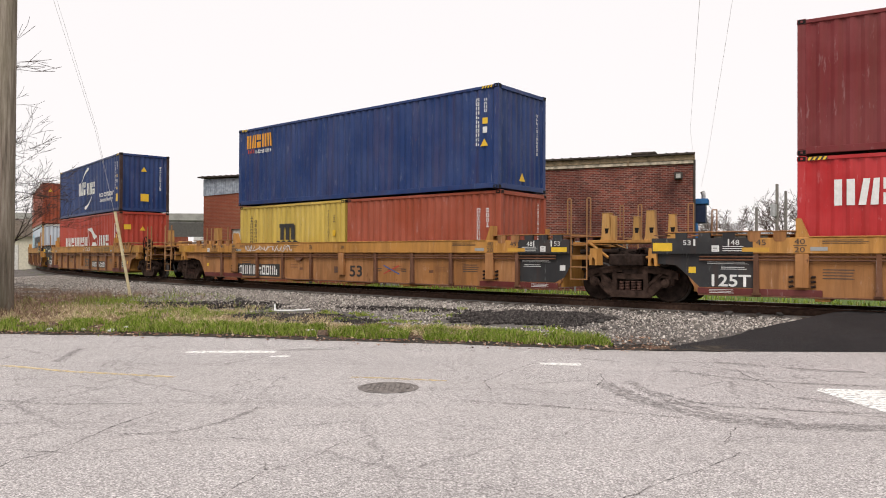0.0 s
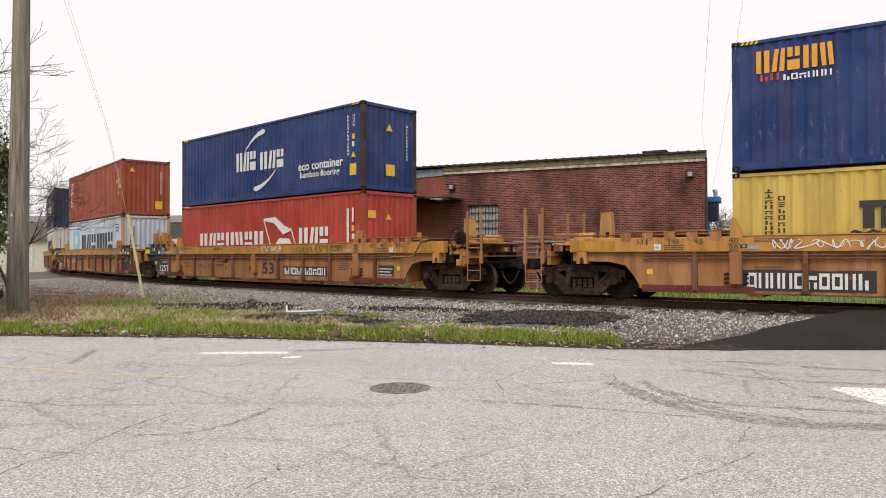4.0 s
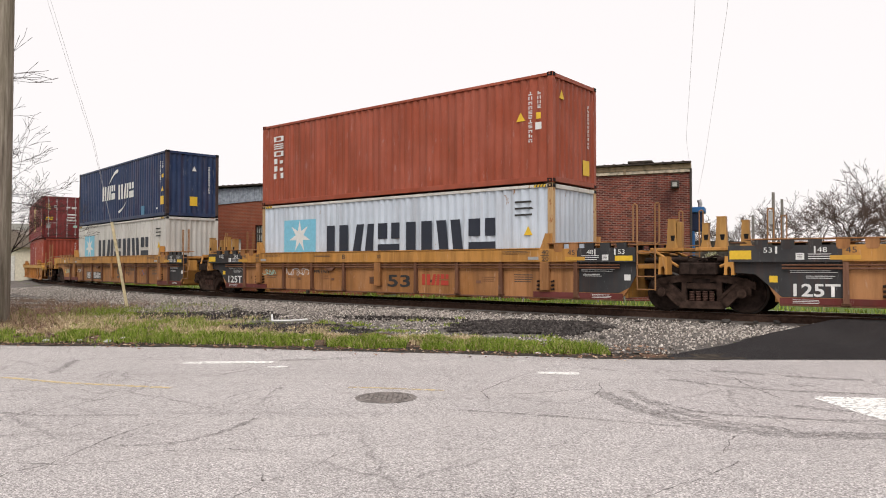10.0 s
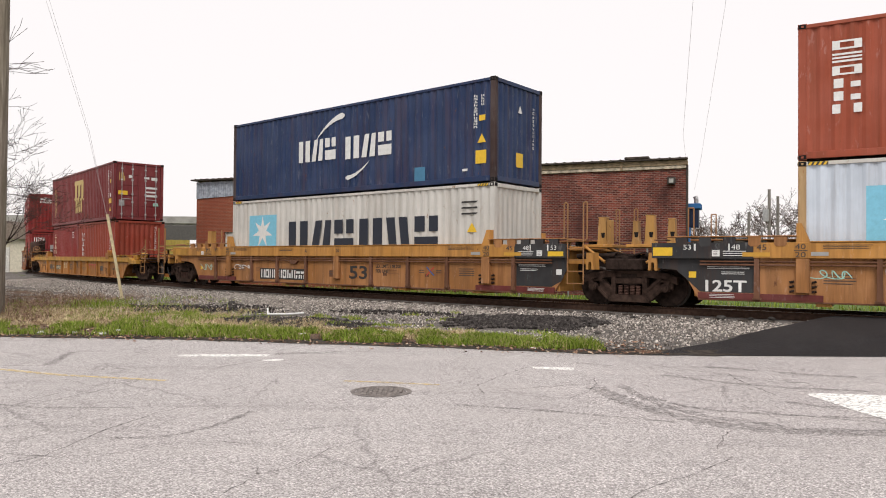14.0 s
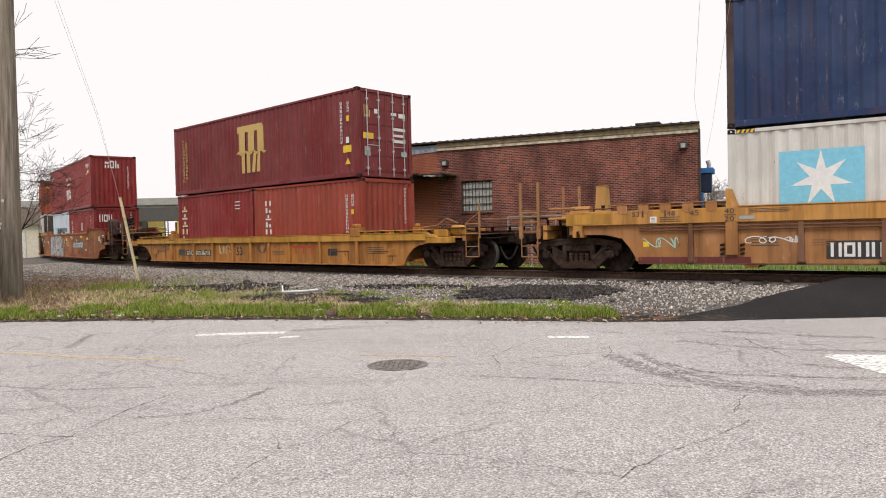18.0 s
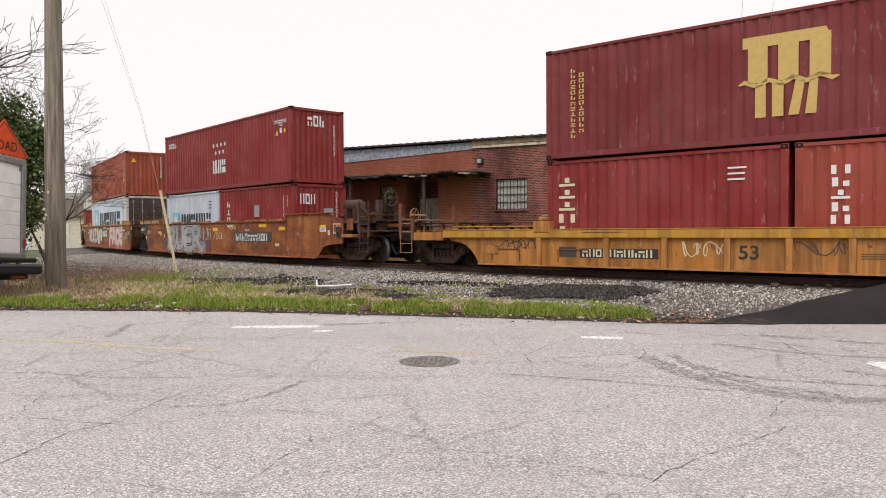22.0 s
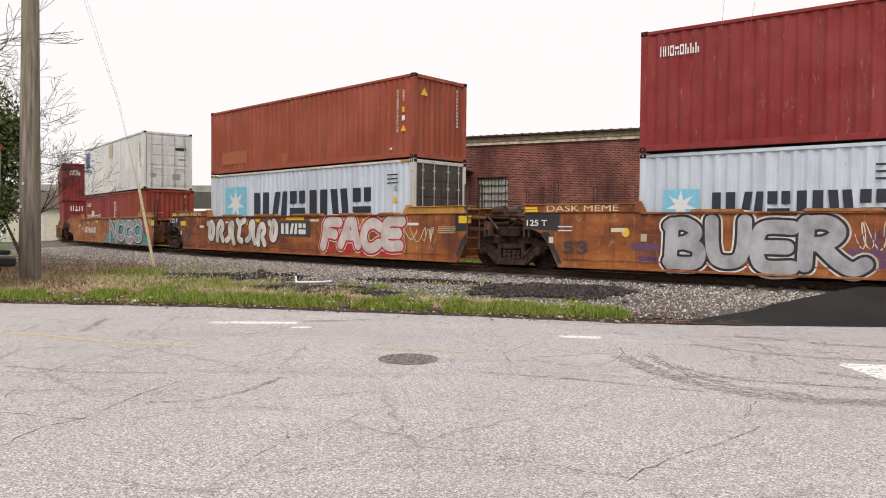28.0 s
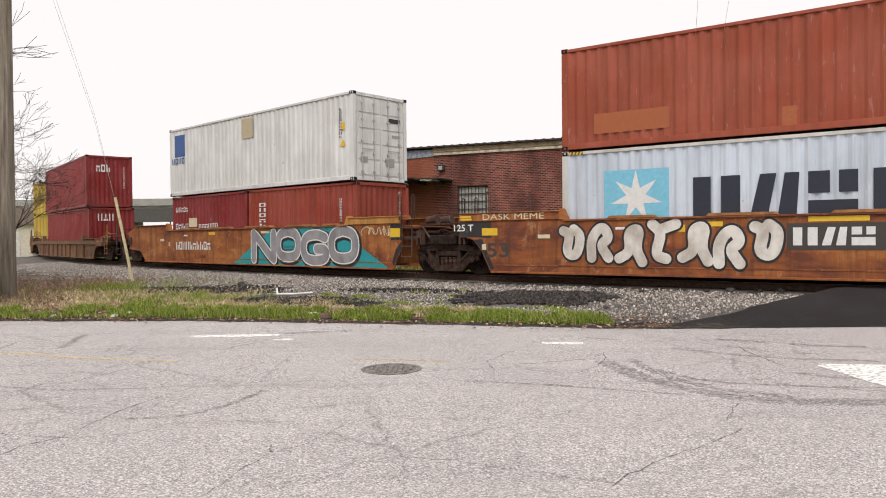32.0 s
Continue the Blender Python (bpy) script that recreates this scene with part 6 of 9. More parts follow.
mark(BOXES["i"][-1], "panel", ROYAL, -5.67, 1.67, -4.79, 2.59, 1)
mark(BOXES["i"][-1], "glyphs", ROYAL, -5.89, 1.37, -4.8, 1.61, 4)
mark(BOXES["i"][-1], "panel", BEIGE, -0.43, 1.95, 0.34, 2.7, 1)
mark(BOXES["i"][-1], "panel", SIGNYELLOW, 5.48, 1.69, 5.68, 1.91, 1)
mark(BOXES["i"][-1], "column", INK, 5.39, 1.41, 5.51, 2.42, 9)
mark(BOXES["i"][-1], "triangle", SIGNYELLOW, 5.41, 1.14, 5.72, 1.38, 1)
mark(BOXES["i"][1], "glyphs", WHITE, -2.73, 1.92, -1.65, 2.14, 6)
mark(BOXES["i"][1], "glyphs", WHITE, -2.76, 1.19, -1.58, 1.44, 4)
mark(BOXES["i"][1], "glyphs", WHITE, -0.73, 1.21, 0.86, 1.41, 6)
mark(BOXES["i"][1], "panel", CREAM, -1.57, 1.28, -0.87, 1.65, 1)
mark(BOXES["i"][0], "column", WHITE, -2.36, 0.98, -1.96, 2.13, 6)
mark(BOXES["i"][0], "column", WHITE, 2.18, 1.3, 2.3, 2.08, 9)
mark(BOXES["a"][0], "glyphs", WHITE, -5.4, 1.83, -4.09, 2.37, 3)
mark(CARS["b"], "plate", INK, -5.87, 0.31, -3.32, 0.76, 1, y=-1.369)
mark(CARS["b"], "glyphs", WHITE, -5.76, 0.37, -3.41, 0.7, 10, y=-1.369)
mark(CARS["b"], "words", INK, 0.33, 0.4, 0.91, 0.76, '53', y=-1.369)
mark(CARS["b"], "cross", REDPAINT, 1.87, 0.52, 2.54, 0.78, 1, y=-1.369)
mark(CARS["b"], "scrawl", WHITE, -5.24, 1.2, -2.56, 1.44, 1, y=-1.369)
mark(CARS["b"], "glyphs", INK, -5.88, 1.24, -5.7, 1.32, 1, y=-1.369)
mark(CARS["c"], "plate", INK, 1.86, 0.39, 4.41, 0.72, 1, y=-1.369)
mark(CARS["c"], "glyphs", WHITE, 1.92, 0.43, 4.35, 0.67, 10, y=-1.369)
mark(CARS["c"], "words", INK, 0.49, 0.42, 1.24, 0.85, '53', y=-1.369)
mark(CARS["c"], "plate", INK, 7.01, 0.45, 7.71, 0.79, 1, y=-1.369)
mark(CARS["c"], "lines", WHITE, 7.05, 0.48, 7.67, 0.76, 3, y=-1.369)
mark(CARS["c"], "scrawl", WHITE, 0.58, 1.22, 1.85, 1.48, 1, y=-1.369)
mark(CARS["c"], "scrawl", GREENINK, 2.65, 1.19, 4.01, 1.44, 1, y=-1.369)
mark(CARS["c"], "scrawl", GREENINK, 4.05, 1.21, 5.33, 1.46, 1, y=-1.369)
mark(CARS["c"], "cross", REDPAINT, -3.89, 0.62, -3.61, 0.83, 1, y=-1.369)
mark(CARS["c"], "words", WHITE, -7.84, 0.43, -6.97, 0.7, '125T', y=-1.369)
mark(CARS["c"], "words", INK, -2.9, 0.82, -1.96, 0.91, 'LD. LMT. 118,200', y=-1.369)
mark(CARS["c"], "words", INK, -2.9, 0.7, -2.36, 0.78, 'PER UNIT', y=-1.369)
mark(CARS["d"], "words", INK, 0.36, 0.42, 1.29, 0.79, '53', y=-1.369)
mark(CARS["d"], "glyphs", REDPAINT, 1.76, 0.5, 2.84, 0.82, 3, y=-1.369)
mark(CARS["d"], "words", WHITE, -7.94, 0.42, -7.08, 0.68, '125T', y=-1.369)
mark(CARS["d"], "scrawl", MINT, -5.86, 0.7, -5.12, 0.97, 1, y=-1.369)
mark(CARS["d"], "scrawl", WHITE, -4.47, 0.73, -3.26, 0.97, 1, y=-1.369)
mark(CARS["d"], "words", INK, -3.03, 0.81, -2.26, 0.91, 'PER UNIT', y=-1.369)
mark(CARS["e"], "plate", INK, -4.14, 0.35, -1.57, 0.73, 1, y=-1.369)
mark(CARS["e"], "glyphs", WHITE, -4.06, 0.4, -1.62, 0.69, 10, y=-1.369)
mark(CARS["e"], "words", INK, 0.54, 0.45, 1.35, 0.87, '53', y=-1.369)
mark(CARS["e"], "words", INK, 1.73, 0.8, 2.79, 0.92, 'LD. LMT. 118,200', y=-1.369)
mark(CARS["e"], "words", INK, 1.73, 0.66, 2.33, 0.77, 'PER UNIT', y=-1.369)
mark(CARS["e"], "cross", REDPAINT, 3.8, 0.62, 4.09, 0.87, 1, y=-1.369)
mark(CARS["e"], "scrawl", MINT, -7.89, 0.59, -7.18, 0.87, 1, y=-1.369)
mark(CARS["e"], "scrawl", WHITE, -5.69, 0.67, -4.66, 0.87, 1, y=-1.369)
mark(CARS["f"], "plate", INK, -5.02, 0.35, -2.92, 0.59, 1, y=-1.369)
mark(CARS["f"], "glyphs", CREAM, -4.94, 0.38, -3.04, 0.57, 10, y=-1.369)
mark(CARS["f"], "plate", SOOT, -5.62, 0.36, -5.11, 0.63, 1, y=-1.369)
mark(CARS["f"], "scrawl", SOOT, -7.22, 0.56, -6.61, 0.82, 1, y=-1.369)
mark(CARS["f"], "words", INK, -1.06, 0.38, -0.63, 0.7, '53', y=-1.369)
mark(CARS["f"], "plate", INK, 4.6, 0.4, 5.09, 0.63, 1, y=-1.369)
mark(CARS["g"], "plate", SOOT, 1.68, 0.67, 4.94, 1.06, 1, y=-1.404)
mark(CARS["g"], "glyphs", WHITE, 1.87, 0.71, 4.6, 1.0, 10, y=-1.404)
mark(CARS["g"], "plate", SIGNYELLOW, -0.34, 1.11, 0.15, 1.26, 1, y=-1.404)
mark(CARS["g"], "plate", SIGNYELLOW, 5.46, 1.13, 5.94, 1.26, 1, y=-1.404)
mark(CARS["g"], "tag", SILVER, -5.42, 0.1, -1.58, 1.43, 'BUER', y=-1.404)
mark(CARS["g"], "scrawl", CREAM, 1.14, 1.13, 1.89, 1.46, 1, y=-1.404)
mark(CARS["g"], "scrawl", PURPLE, -1.61, 0.25, -0.81, 1.12, 1, y=-1.404)
mark(CARS["g"], "lines", WHITE, 2.69, 1.11, 3.12, 1.24, 2, y=-1.404)
mark(CARS["g"], "words", WHITE, -9.05, 1.16, -8.45, 1.32, '125 T', y=-1.404)
mark(CARS["g"], "words", SOOT, -8.0, 0.46, -7.31, 0.78, '53', y=-1.404)
mark(CARS["g"], "disc", SIGNYELLOW, -6.43, 0.9, -6.23, 1.13, 1, y=-1.404)
mark(CARS["g"], "lines", WHITE, -8.14, 1.03, -7.71, 1.23, 2, y=-1.404)
mark(CARS["g"], "scrawl", CREAM, -1.42, 0.65, -0.49, 1.35, 1, y=-1.404)
mark(CARS["g"], "scrawl", CREAM, -0.31, 0.75, 0.57, 1.08, 1, y=-1.404)
mark(CARS["h"], "tag", CHALKY, -6.16, 0.3, -0.85, 1.46, "1324231", y=-1.404)
mark(CARS["h"], "plate", SOOT, -0.79, 0.73, 1.15, 1.3, 1, y=-1.404)
mark(CARS["h"], "glyphs", WHITE, -0.67, 0.83, 0.96, 1.21, 3, y=-1.404)
for x, z, w, h in ((1.75, 0.2, 0.9, 0.3), (2.75, 0.16, 0.8, 0.42), (3.75, 0.14, 0.7, 0.36), (4.7, 0.16, 1.1, 0.3), (2.2, 1.05, 0.8, 0.3), (4.3, 0.9, 0.9, 0.35)):
    mark(CARS["h"], "disc", REDSPRAY, x, z, x + w, z + h, 1, y=-1.4005)
mark(CARS["h"], "tag", PINKSILVER, 1.68, 0.21, 5.81, 1.5, 'FACE', y=-1.404)
mark(CARS["h"], "plate", SIGNYELLOW, 8.13, 1.23, 8.61, 1.44, 1, y=-1.404)
mark(CARS["h"], "plate", SIGNYELLOW, -0.38, 1.33, 0.74, 1.44, 1, y=-1.404)
mark(CARS["h"], "scrawl", CREAM, 5.87, 0.65, 7.13, 1.13, 1, y=-1.404)
mark(CARS["h"], "scrawl", SIGNYELLOW, 5.24, 1.13, 5.6, 1.4, 1, y=-1.404)
mark(CARS["h"], "words", SOOT, -8.25, 0.52, -7.55, 0.91, '53', y=-1.404)
mark(CARS["h"], "words", WHITE, -9.31, 1.23, -8.67, 1.42, '125 T', y=-1.404)
mark(CARS["h"], "plate", SIGNYELLOW, -8.4, 1.11, -7.91, 1.31, 1, y=-1.404)
mark(CARS["h"], "lines", CREAM, 7.33, 0.94, 8.06, 1.17, 4, y=-1.404)
mark(CARS["h"], "plate", WHITE, 6.03, 1.16, 6.51, 1.24, 1, y=-1.404)
mark(CARS["h"], "plate", SIGNYELLOW, -3.45, 1.15, -2.93, 1.31, 1, y=-1.404)
mark(CARS["i"], "teal", TEAL, -0.84, 0.12, 7.95, 1.46, 1, y=-1.404)
mark(CARS["i"], "tag", DULLSILVER, 0.48, 0.15, 6.49, 1.46, 'NOGO', y=-1.404)
mark(CARS["i"], "glyphs", WHITE, -5.29, 0.66, -2.43, 0.99, 10, y=-1.404)
mark(CARS["i"], "plate", SIGNYELLOW, 7.95, 1.09, 8.4, 1.36, 1, y=-1.404)
mark(CARS["i"], "scrawl", CREAM, 6.66, 1.13, 7.96, 1.45, 1, y=-1.404)
mark(CARS["i"], "plate", SIGNYELLOW, 5.44, 1.15, 5.84, 1.33, 1, y=-1.404)

end_mark(BOXES["g"][-1], "glyphs", WHITE, -0.45, 2.2, 0.35, 2.62, x=6.075)
end_mark(BOXES["g"][0], "glyphs", WHITE, -0.92, 1.8, -0.2, 2.2, x=3.01)
end_mark(BOXES["g"][0], "panel", GREYPATCH, 0.15, 1.15, 0.6, 1.65, x=3.01)
end_mark(BOXES["j"][-1], "glyphs", WHITE, -0.69, 1.98, 0.09, 2.38, x=6.075)
end_mark(BOXES["j"][0], "glyphs", WHITE, -0.74, 1.85, 0.14, 2.25, x=3.01)
end_mark(BOXES["c"][-1], "panel", SIGNYELLOW, -0.21, 0.52, 0.19, 0.9, x=6.075)
end_mark(BOXES["c"][-1], "triangle", SIGNYELLOW, -0.21, 2.02, 0.1, 2.26, x=6.075)
end_mark(BOXES["c"][0], "panel", SIGNYELLOW, -1.0, 2.0, -0.66, 2.25, x=6.075)
end_mark(BOXES["c"][0], "triangle", SIGNYELLOW, -0.23, 1.96, 0.04, 2.18, x=6.075)
end_mark(BOXES["d"][-1], "panel", SIGNYELLOW, 0.45, 0.33, 0.82, 0.75, x=6.075)
end_mark(BOXES["d"][-1], "triangle", SIGNYELLOW, -0.84, 2.25, -0.58, 2.5, x=6.075)
end_mark(BOXES["e"][-1], "panel", SIGNYELLOW, -0.14, 0.49, 0.21, 0.9, x=6.075)
end_mark(BOXES["e"][-1], "triangle", WHITE, -0.05, 2.05, 0.16, 2.28, x=6.075)
end_mark(BOXES["b"][-1], "triangle", SIGNYELLOW, -0.18, 0.28, 0.14, 0.52, x=6.075)
end_mark(BOXES["h"][-1], "triangle", SIGNYELLOW, -0.91, 1.95, -0.6, 2.2, x=6.075)
for k, i, xx in (("b", -1, 6.075), ("c", -1, 6.075), ("d", -1, 6.075), ("e", -1, 6.075), ("g", -1, 6.075), ("h", -1, 6.075), ("j", -1, 6.075), ("b", 0, 3.01), ("f", 0, 3.01), ("g", 0, 3.01), ("i", 0, 3.01)):
    end_mark(BOXES[k][i], "column", WHITE, 0.72, 1.1, 0.8, 2.35, 11, x=xx)
d0 = BOXES["f"][-1]
end_mark(d0, "glyphs", GOLD, -0.95, 1.95, -0.65, 2.35, 2, x=6.096)
for a, b, c, e, mt in ((-0.5, 2.1, -0.35, 2.25, WHITE), (0.25, 2.1, 0.5, 2.2, WHITE), (0.6, 2.05, 0.9, 2.2, WHITE), (-1.0, 1.25, -0.55, 1.45, SIGNYELLOW), (-0.95, 0.7, -0.7, 1.0, GREYPATCH), (0.7, 0.75, 0.95, 0.9, MINT), (0.3, 1.2, 0.9, 1.3, WHITE), (0.3, 1.4, 0.85, 1.48, WHITE), (0.3, 1.6, 0.9, 1.7, WHITE)):
    end_mark(d0, "panel", mt, a, b, c, e, x=6.096)
d1 = BOXES["i"][-1]
for a, b, c, e, mt in ((0.35, 2.0, 0.9, 2.15, INK), (-0.9, 0.6, -0.6, 0.8, GREYPATCH), (0.2, 0.5, 0.6, 0.8, GREYPATCH), (0.5, 1.5, 0.9, 1.6, GREYPATCH)):
    end_mark(d1, "panel", mt, a, b, c, e, x=6.096)

# yellow and black height stripes on the top rails of the tall containers
for k, i in (("a", 0), ("b", -1), ("c", -1), ("d", 0), ("e", 0), ("h", 0)):
    root = BOXES[k][i]
    for sg in (-1, 1):
        ground_bm, stripe = bmesh.new(), bmesh.new()
        a, b = sorted((sg * 5.52, sg * 5.9))
        face(ground_bm, [(a, HIGH - 0.098), (b, HIGH - 0.098), (b, HIGH - 0.022), (a, HIGH - 0.022)], -1.2215)
        for j in range(4):
            x = a + 0.095 * j
            face(stripe, [(x, HIGH - 0.096), (x + 0.05, HIGH - 0.096), (x + 0.09, HIGH - 0.024), (x + 0.04, HIGH - 0.024)], -1.2235)
        st = part("height_stripe", ground_bm, INK, root)
        part("yellow_bars", stripe, SIGNYELLOW, st)

# small numbers and plates on the chords of the ribbed cars
def bar_lines(root, x0, x1, z0, z1, n, y, mat):
    """Lines of print too small to read."""
    bm = bmesh.new()
    p = (z1 - z0) / n
    for i in range(n):
        face(bm, [(x0, z0 + (i + 0.3) * p), (x1 - PEN.uniform(0, 0.2) * (x1 - x0), z0 + (i + 0.3) * p), (x1 - PEN.uniform(0, 0.2) * (x1 - x0), z0 + (i + 0.62) * p), (x0, z0 + (i + 0.62) * p)], y)
    tagged(part("lettering", bm, mat, root), kind="stuff")


def plate(root, x0, x1, z0, z1, y, mat, name="sticker"):
    bm = bmesh.new()
    face(bm, [(x0, z0), (x1, z0), (x1, z1), (x0, z1)], y)
    part(name, bm, mat, root)


CHORDSTICKER = flat("worn_yellow_stripe", (0.56, 0.3, 0.04))
SHEETDARK = flat("faint_brown_stencil", (0.2, 0.085, 0.035))
ENDS = {"a": ("own", "rear"), "b": ("front", "own"), "c": ("own", "rear"), "d": ("front", "rear"), "e": ("front", "own")}
for key in "abcde":
    root = CARS[key]
    for sg, kind in zip((1, -1), ENDS[key]):
        def span(a, b):
            return sorted((sg * a, sg * b))
        yc = -1.4795
        blackend = kind != "own"
        tone = WHITE if blackend else SOOT
        shift = {"own": 0.0, "rear": 0.2, "front": 0.0}[kind]
        if kind == "rear":
            plate(root, *span(9.08, 8.64), 1.21, 1.4, yc, SIGNYELLOW)
        elif kind == "front":
            plate(root, *span(8.4, 7.95), 1.19, 1.31, yc, SIGNYELLOW)
        a, b = span(8.2 + shift, 8.03 + shift)
        letters("53", a, 1.35, b, 1.46, yc, tone, root)
        plate(root, *span(7.97 + shift, 7.93 + shift), 1.33, 1.48, yc, tone, "tick_mark")
        plate(root, *span(7.78, 7.62), 1.2, 1.34, yc, WHITE)
        bar_lines(root, *span(7.75, 7.65), 1.22, 1.32, 3, yc - 0.002, SOOT)
        bar_lines(root, *span(7.55, 7.05), 1.2, 1.34, 3, yc, tone)
        a, b = span(7.38, 7.2)
        letters("48", a, 1.35, b, 1.46, yc, tone, root)
        plate(root, *span(7.44, 7.41), 1.33, 1.48, yc, tone, "tick_mark")
        a, b = span(6.87, 6.67)
        letters("45", a, 1.34, b, 1.46, yc, SOOT, root)
        if blackend:
            plate(root, *span(7.15, 6.6), 1.2, 1.29, yc - 0.001, CHORDSTICKER)
        a, b = span(6.12, 5.92)
        letters("40", a, 1.36, b, 1.47, yc, SOOT, root)
        letters("20", a, 1.19, b, 1.3, yc, SOOT, root)
        plate(root, *span(6.14, 5.88), 1.322, 1.336, yc, SOOT, "rule_line")
        plate(root, *span(5.82, 5.5), 1.22, 1.3, yc, GREYPATCH)
        bar_lines(root, *span(5.6, 4.7), 1.36, 1.46, 3, yc, SOOT)
        bar_lines(root, *span(5.6, 5.0), 0.62, 0.86, 4, -1.3705, SOOT)
        for x in (3.9, 2.2):
            plate(root, *span(x, x - 0.16), 0.58, 0.66, -1.3705, POSTBROWN, "faded_mark")
            bar_lines(root, *span(x + 0.5, x + 0.05), 0.62, 0.78, 3, -1.3705, SHEETDARK)
        if blackend:
            bar_lines(root, *span(7.9, 7.0), 0.92, 0.99, 2, -1.3725, WHITE)
            bar_lines(root, *span(7.6, 7.05), 0.8, 0.88, 2, -1.3725, WHITE)
            plate(root, *span(8.3, 8.14), 0.72, 0.86, -1.3725, SIGNYELLOW if kind == "rear" else WHITE)
            bar_lines(root, *span(7.85, 7.3), 0.28, 0.38, 3, -1.3965, WHITE)
        else:
            plate(root, *span(7.98, 7.84), 0.64, 0.76, -1.3705, SIGNYELLOW)
    letters("B" if key in "bd" else "A", -1.55, 1.28, -1.42, 1.42, -1.4795, SOOT, root)
    letters("20", 0.0, 1.3, 0.16, 1.4, -1.4795, SOOT, root)
    bar_lines(root, -2.9, -2.1, 1.34, 1.44, 2, -1.4795, SOOT)
    plate(root, -0.42, -0.2, 0.5, 0.72, -1.3705, POSTBROWN, "stencil_box")
    bar_lines(root, -0.4, -0.22, 0.53, 0.69, 3, -1.3745, SOOT)

# stickers and stencils on the brown cars
for key in "ghi":
    root = CARS[key]
    yc = -1.4085
    for x0, x1, z0, z1, mt in ((-2.6, -2.1, 1.26, 1.37, SIGNYELLOW), (3.9, 4.5, 1.26, 1.37, SIGNYELLOW), (1.1, 1.6, 1.28, 1.36, CREAM), (-6.7, -6.35, 1.02, 1.12, CREAM), (5.2, 5.5, 0.52, 0.62, CREAM), (-5.95, -5.8, 0.8, 0.98, BEIGE), (-4.6, -4.3, 1.22, 1.28, WHITE)):
        plate(root, x0, x1, z0, z1, yc, mt)
    letters("40", 4.85, 1.36, 5.02, 1.44, yc, SOOT, root)
    letters("20", 4.85, 1.22, 5.02, 1.3, yc, SOOT, root)
    letters("45", 5.9, 1.38, 6.05, 1.5, yc, SOOT, root)
    letters("48", 6.7, 1.38, 6.85, 1.5, yc, SOOT, root)
    bar_lines(root, -3.1, -2.2, 1.4, 1.46, 1, yc, SOOT)
    bar_lines(root, 2.5, 3.3, 0.6, 0.85, 4, yc, SOOT)
    for x in (-3.3, 4.2):
        part("access_plate", boxes((x - 0.45, x + 0.45, -1.412, -1.4, 0.34, 0.44), bev=0.003), RUSTY, root)

root = CARS["g"]
plate(root, 9.2, 9.64, 1.0, 1.34, -1.404, WHITE, "sign_frame")
plate(root, 9.225, 9.42, 1.03, 1.31, -1.406, RUSTY, "sign_field")
plate(root, 9.44, 9.615, 1.14, 1.31, -1.406, RUSTY, "sign_field")
plate(root, 8.35, 8.75, 1.06, 1.2, -1.404, WHITE)
plate(root, 8.35, 8.75, 1.2, 1.3, -1.404, SIGNYELLOW)
bar_lines(root, 8.38, 8.7, 1.08, 1.19, 3, -1.406, SOOT)
plate(root, 8.86, 9.0, 0.94, 1.12, -1.404, CREAM)
letters("DASK MEME", -8.45, 1.53, -6.5, 1.69, -1.4435, CREAM, root, "graffiti_scrawl")
letters("DASK MEME", -8.35, 1.53, -6.5, 1.69, -1.4435, CREAM, CARS["h"], "graffiti_scrawl")
for key in "gh":
    for x, z in ((-9.08, 1.6), (-9.06, 1.53)):
        plate(CARS[key], x, x + 0.36, z, z + 0.05, -1.4435, SIGNYELLOW)
    plate(CARS[key], -8.4, -8.27, 0.72, 0.88, -1.405, CREAM)
for x, z, w in ((-1.6, 0.5, 0.9), (-1.2, 0.28, 0.8), (-6.2, 0.55, 0.7), (-1.0, 0.9, 0.5), (-6.0, 0.25, 0.5)):
    mark(root, "wave", PURPLE, x, z, x + w, z + 0.28, 1, y=-1.402)

# scribbles and a faded red mark on the orange-yellow cars
for key in "fj":
    root = CARS[key]
    if key == "f":
        mark(root, "scrawl", SOOT, -7.7, 0.56, -6.3, 0.84, 1, y=-1.369)
        mark(root, "scrawl", CREAM, -2.45, 0.42, -1.4, 0.8, 1, y=-1.369)
        mark(root, "scrawl", SOOT, 0.15, 0.48, 1.1, 0.82, 1, y=-1.369)
        mark(root, "scrawl", CREAM, 1.5, 0.9, 3.0, 1.03, 1, y=-1.369)
        for x0, x1 in ((2.6, 3.0), (3.05, 3.45), (3.5, 3.9)):
            plate(root, x0, x1, 0.66, 0.72, -1.3725, REDPAINT, "faded_mark")
            plate(root, (x0 + x1) / 2 - 0.05, (x0 + x1) / 2 + 0.05, 0.45, 0.66, -1.3725, REDPAINT, "faded_mark")
        bar_lines(root, 1.35, 2.2, 0.42, 0.56, 3, -1.3725, SOOT)
        bar_lines(root, 6.6, 7.5, 0.45, 0.7, 4, -1.3725, SOOT)
        bar_lines(root, -4.9, -3.6, 0.98, 1.04, 1, -1.4665, SOOT)
mark(CARS["a"], "words", WHITE, -7.8, 0.43, -6.98, 0.7, "125T", y=-1.369)


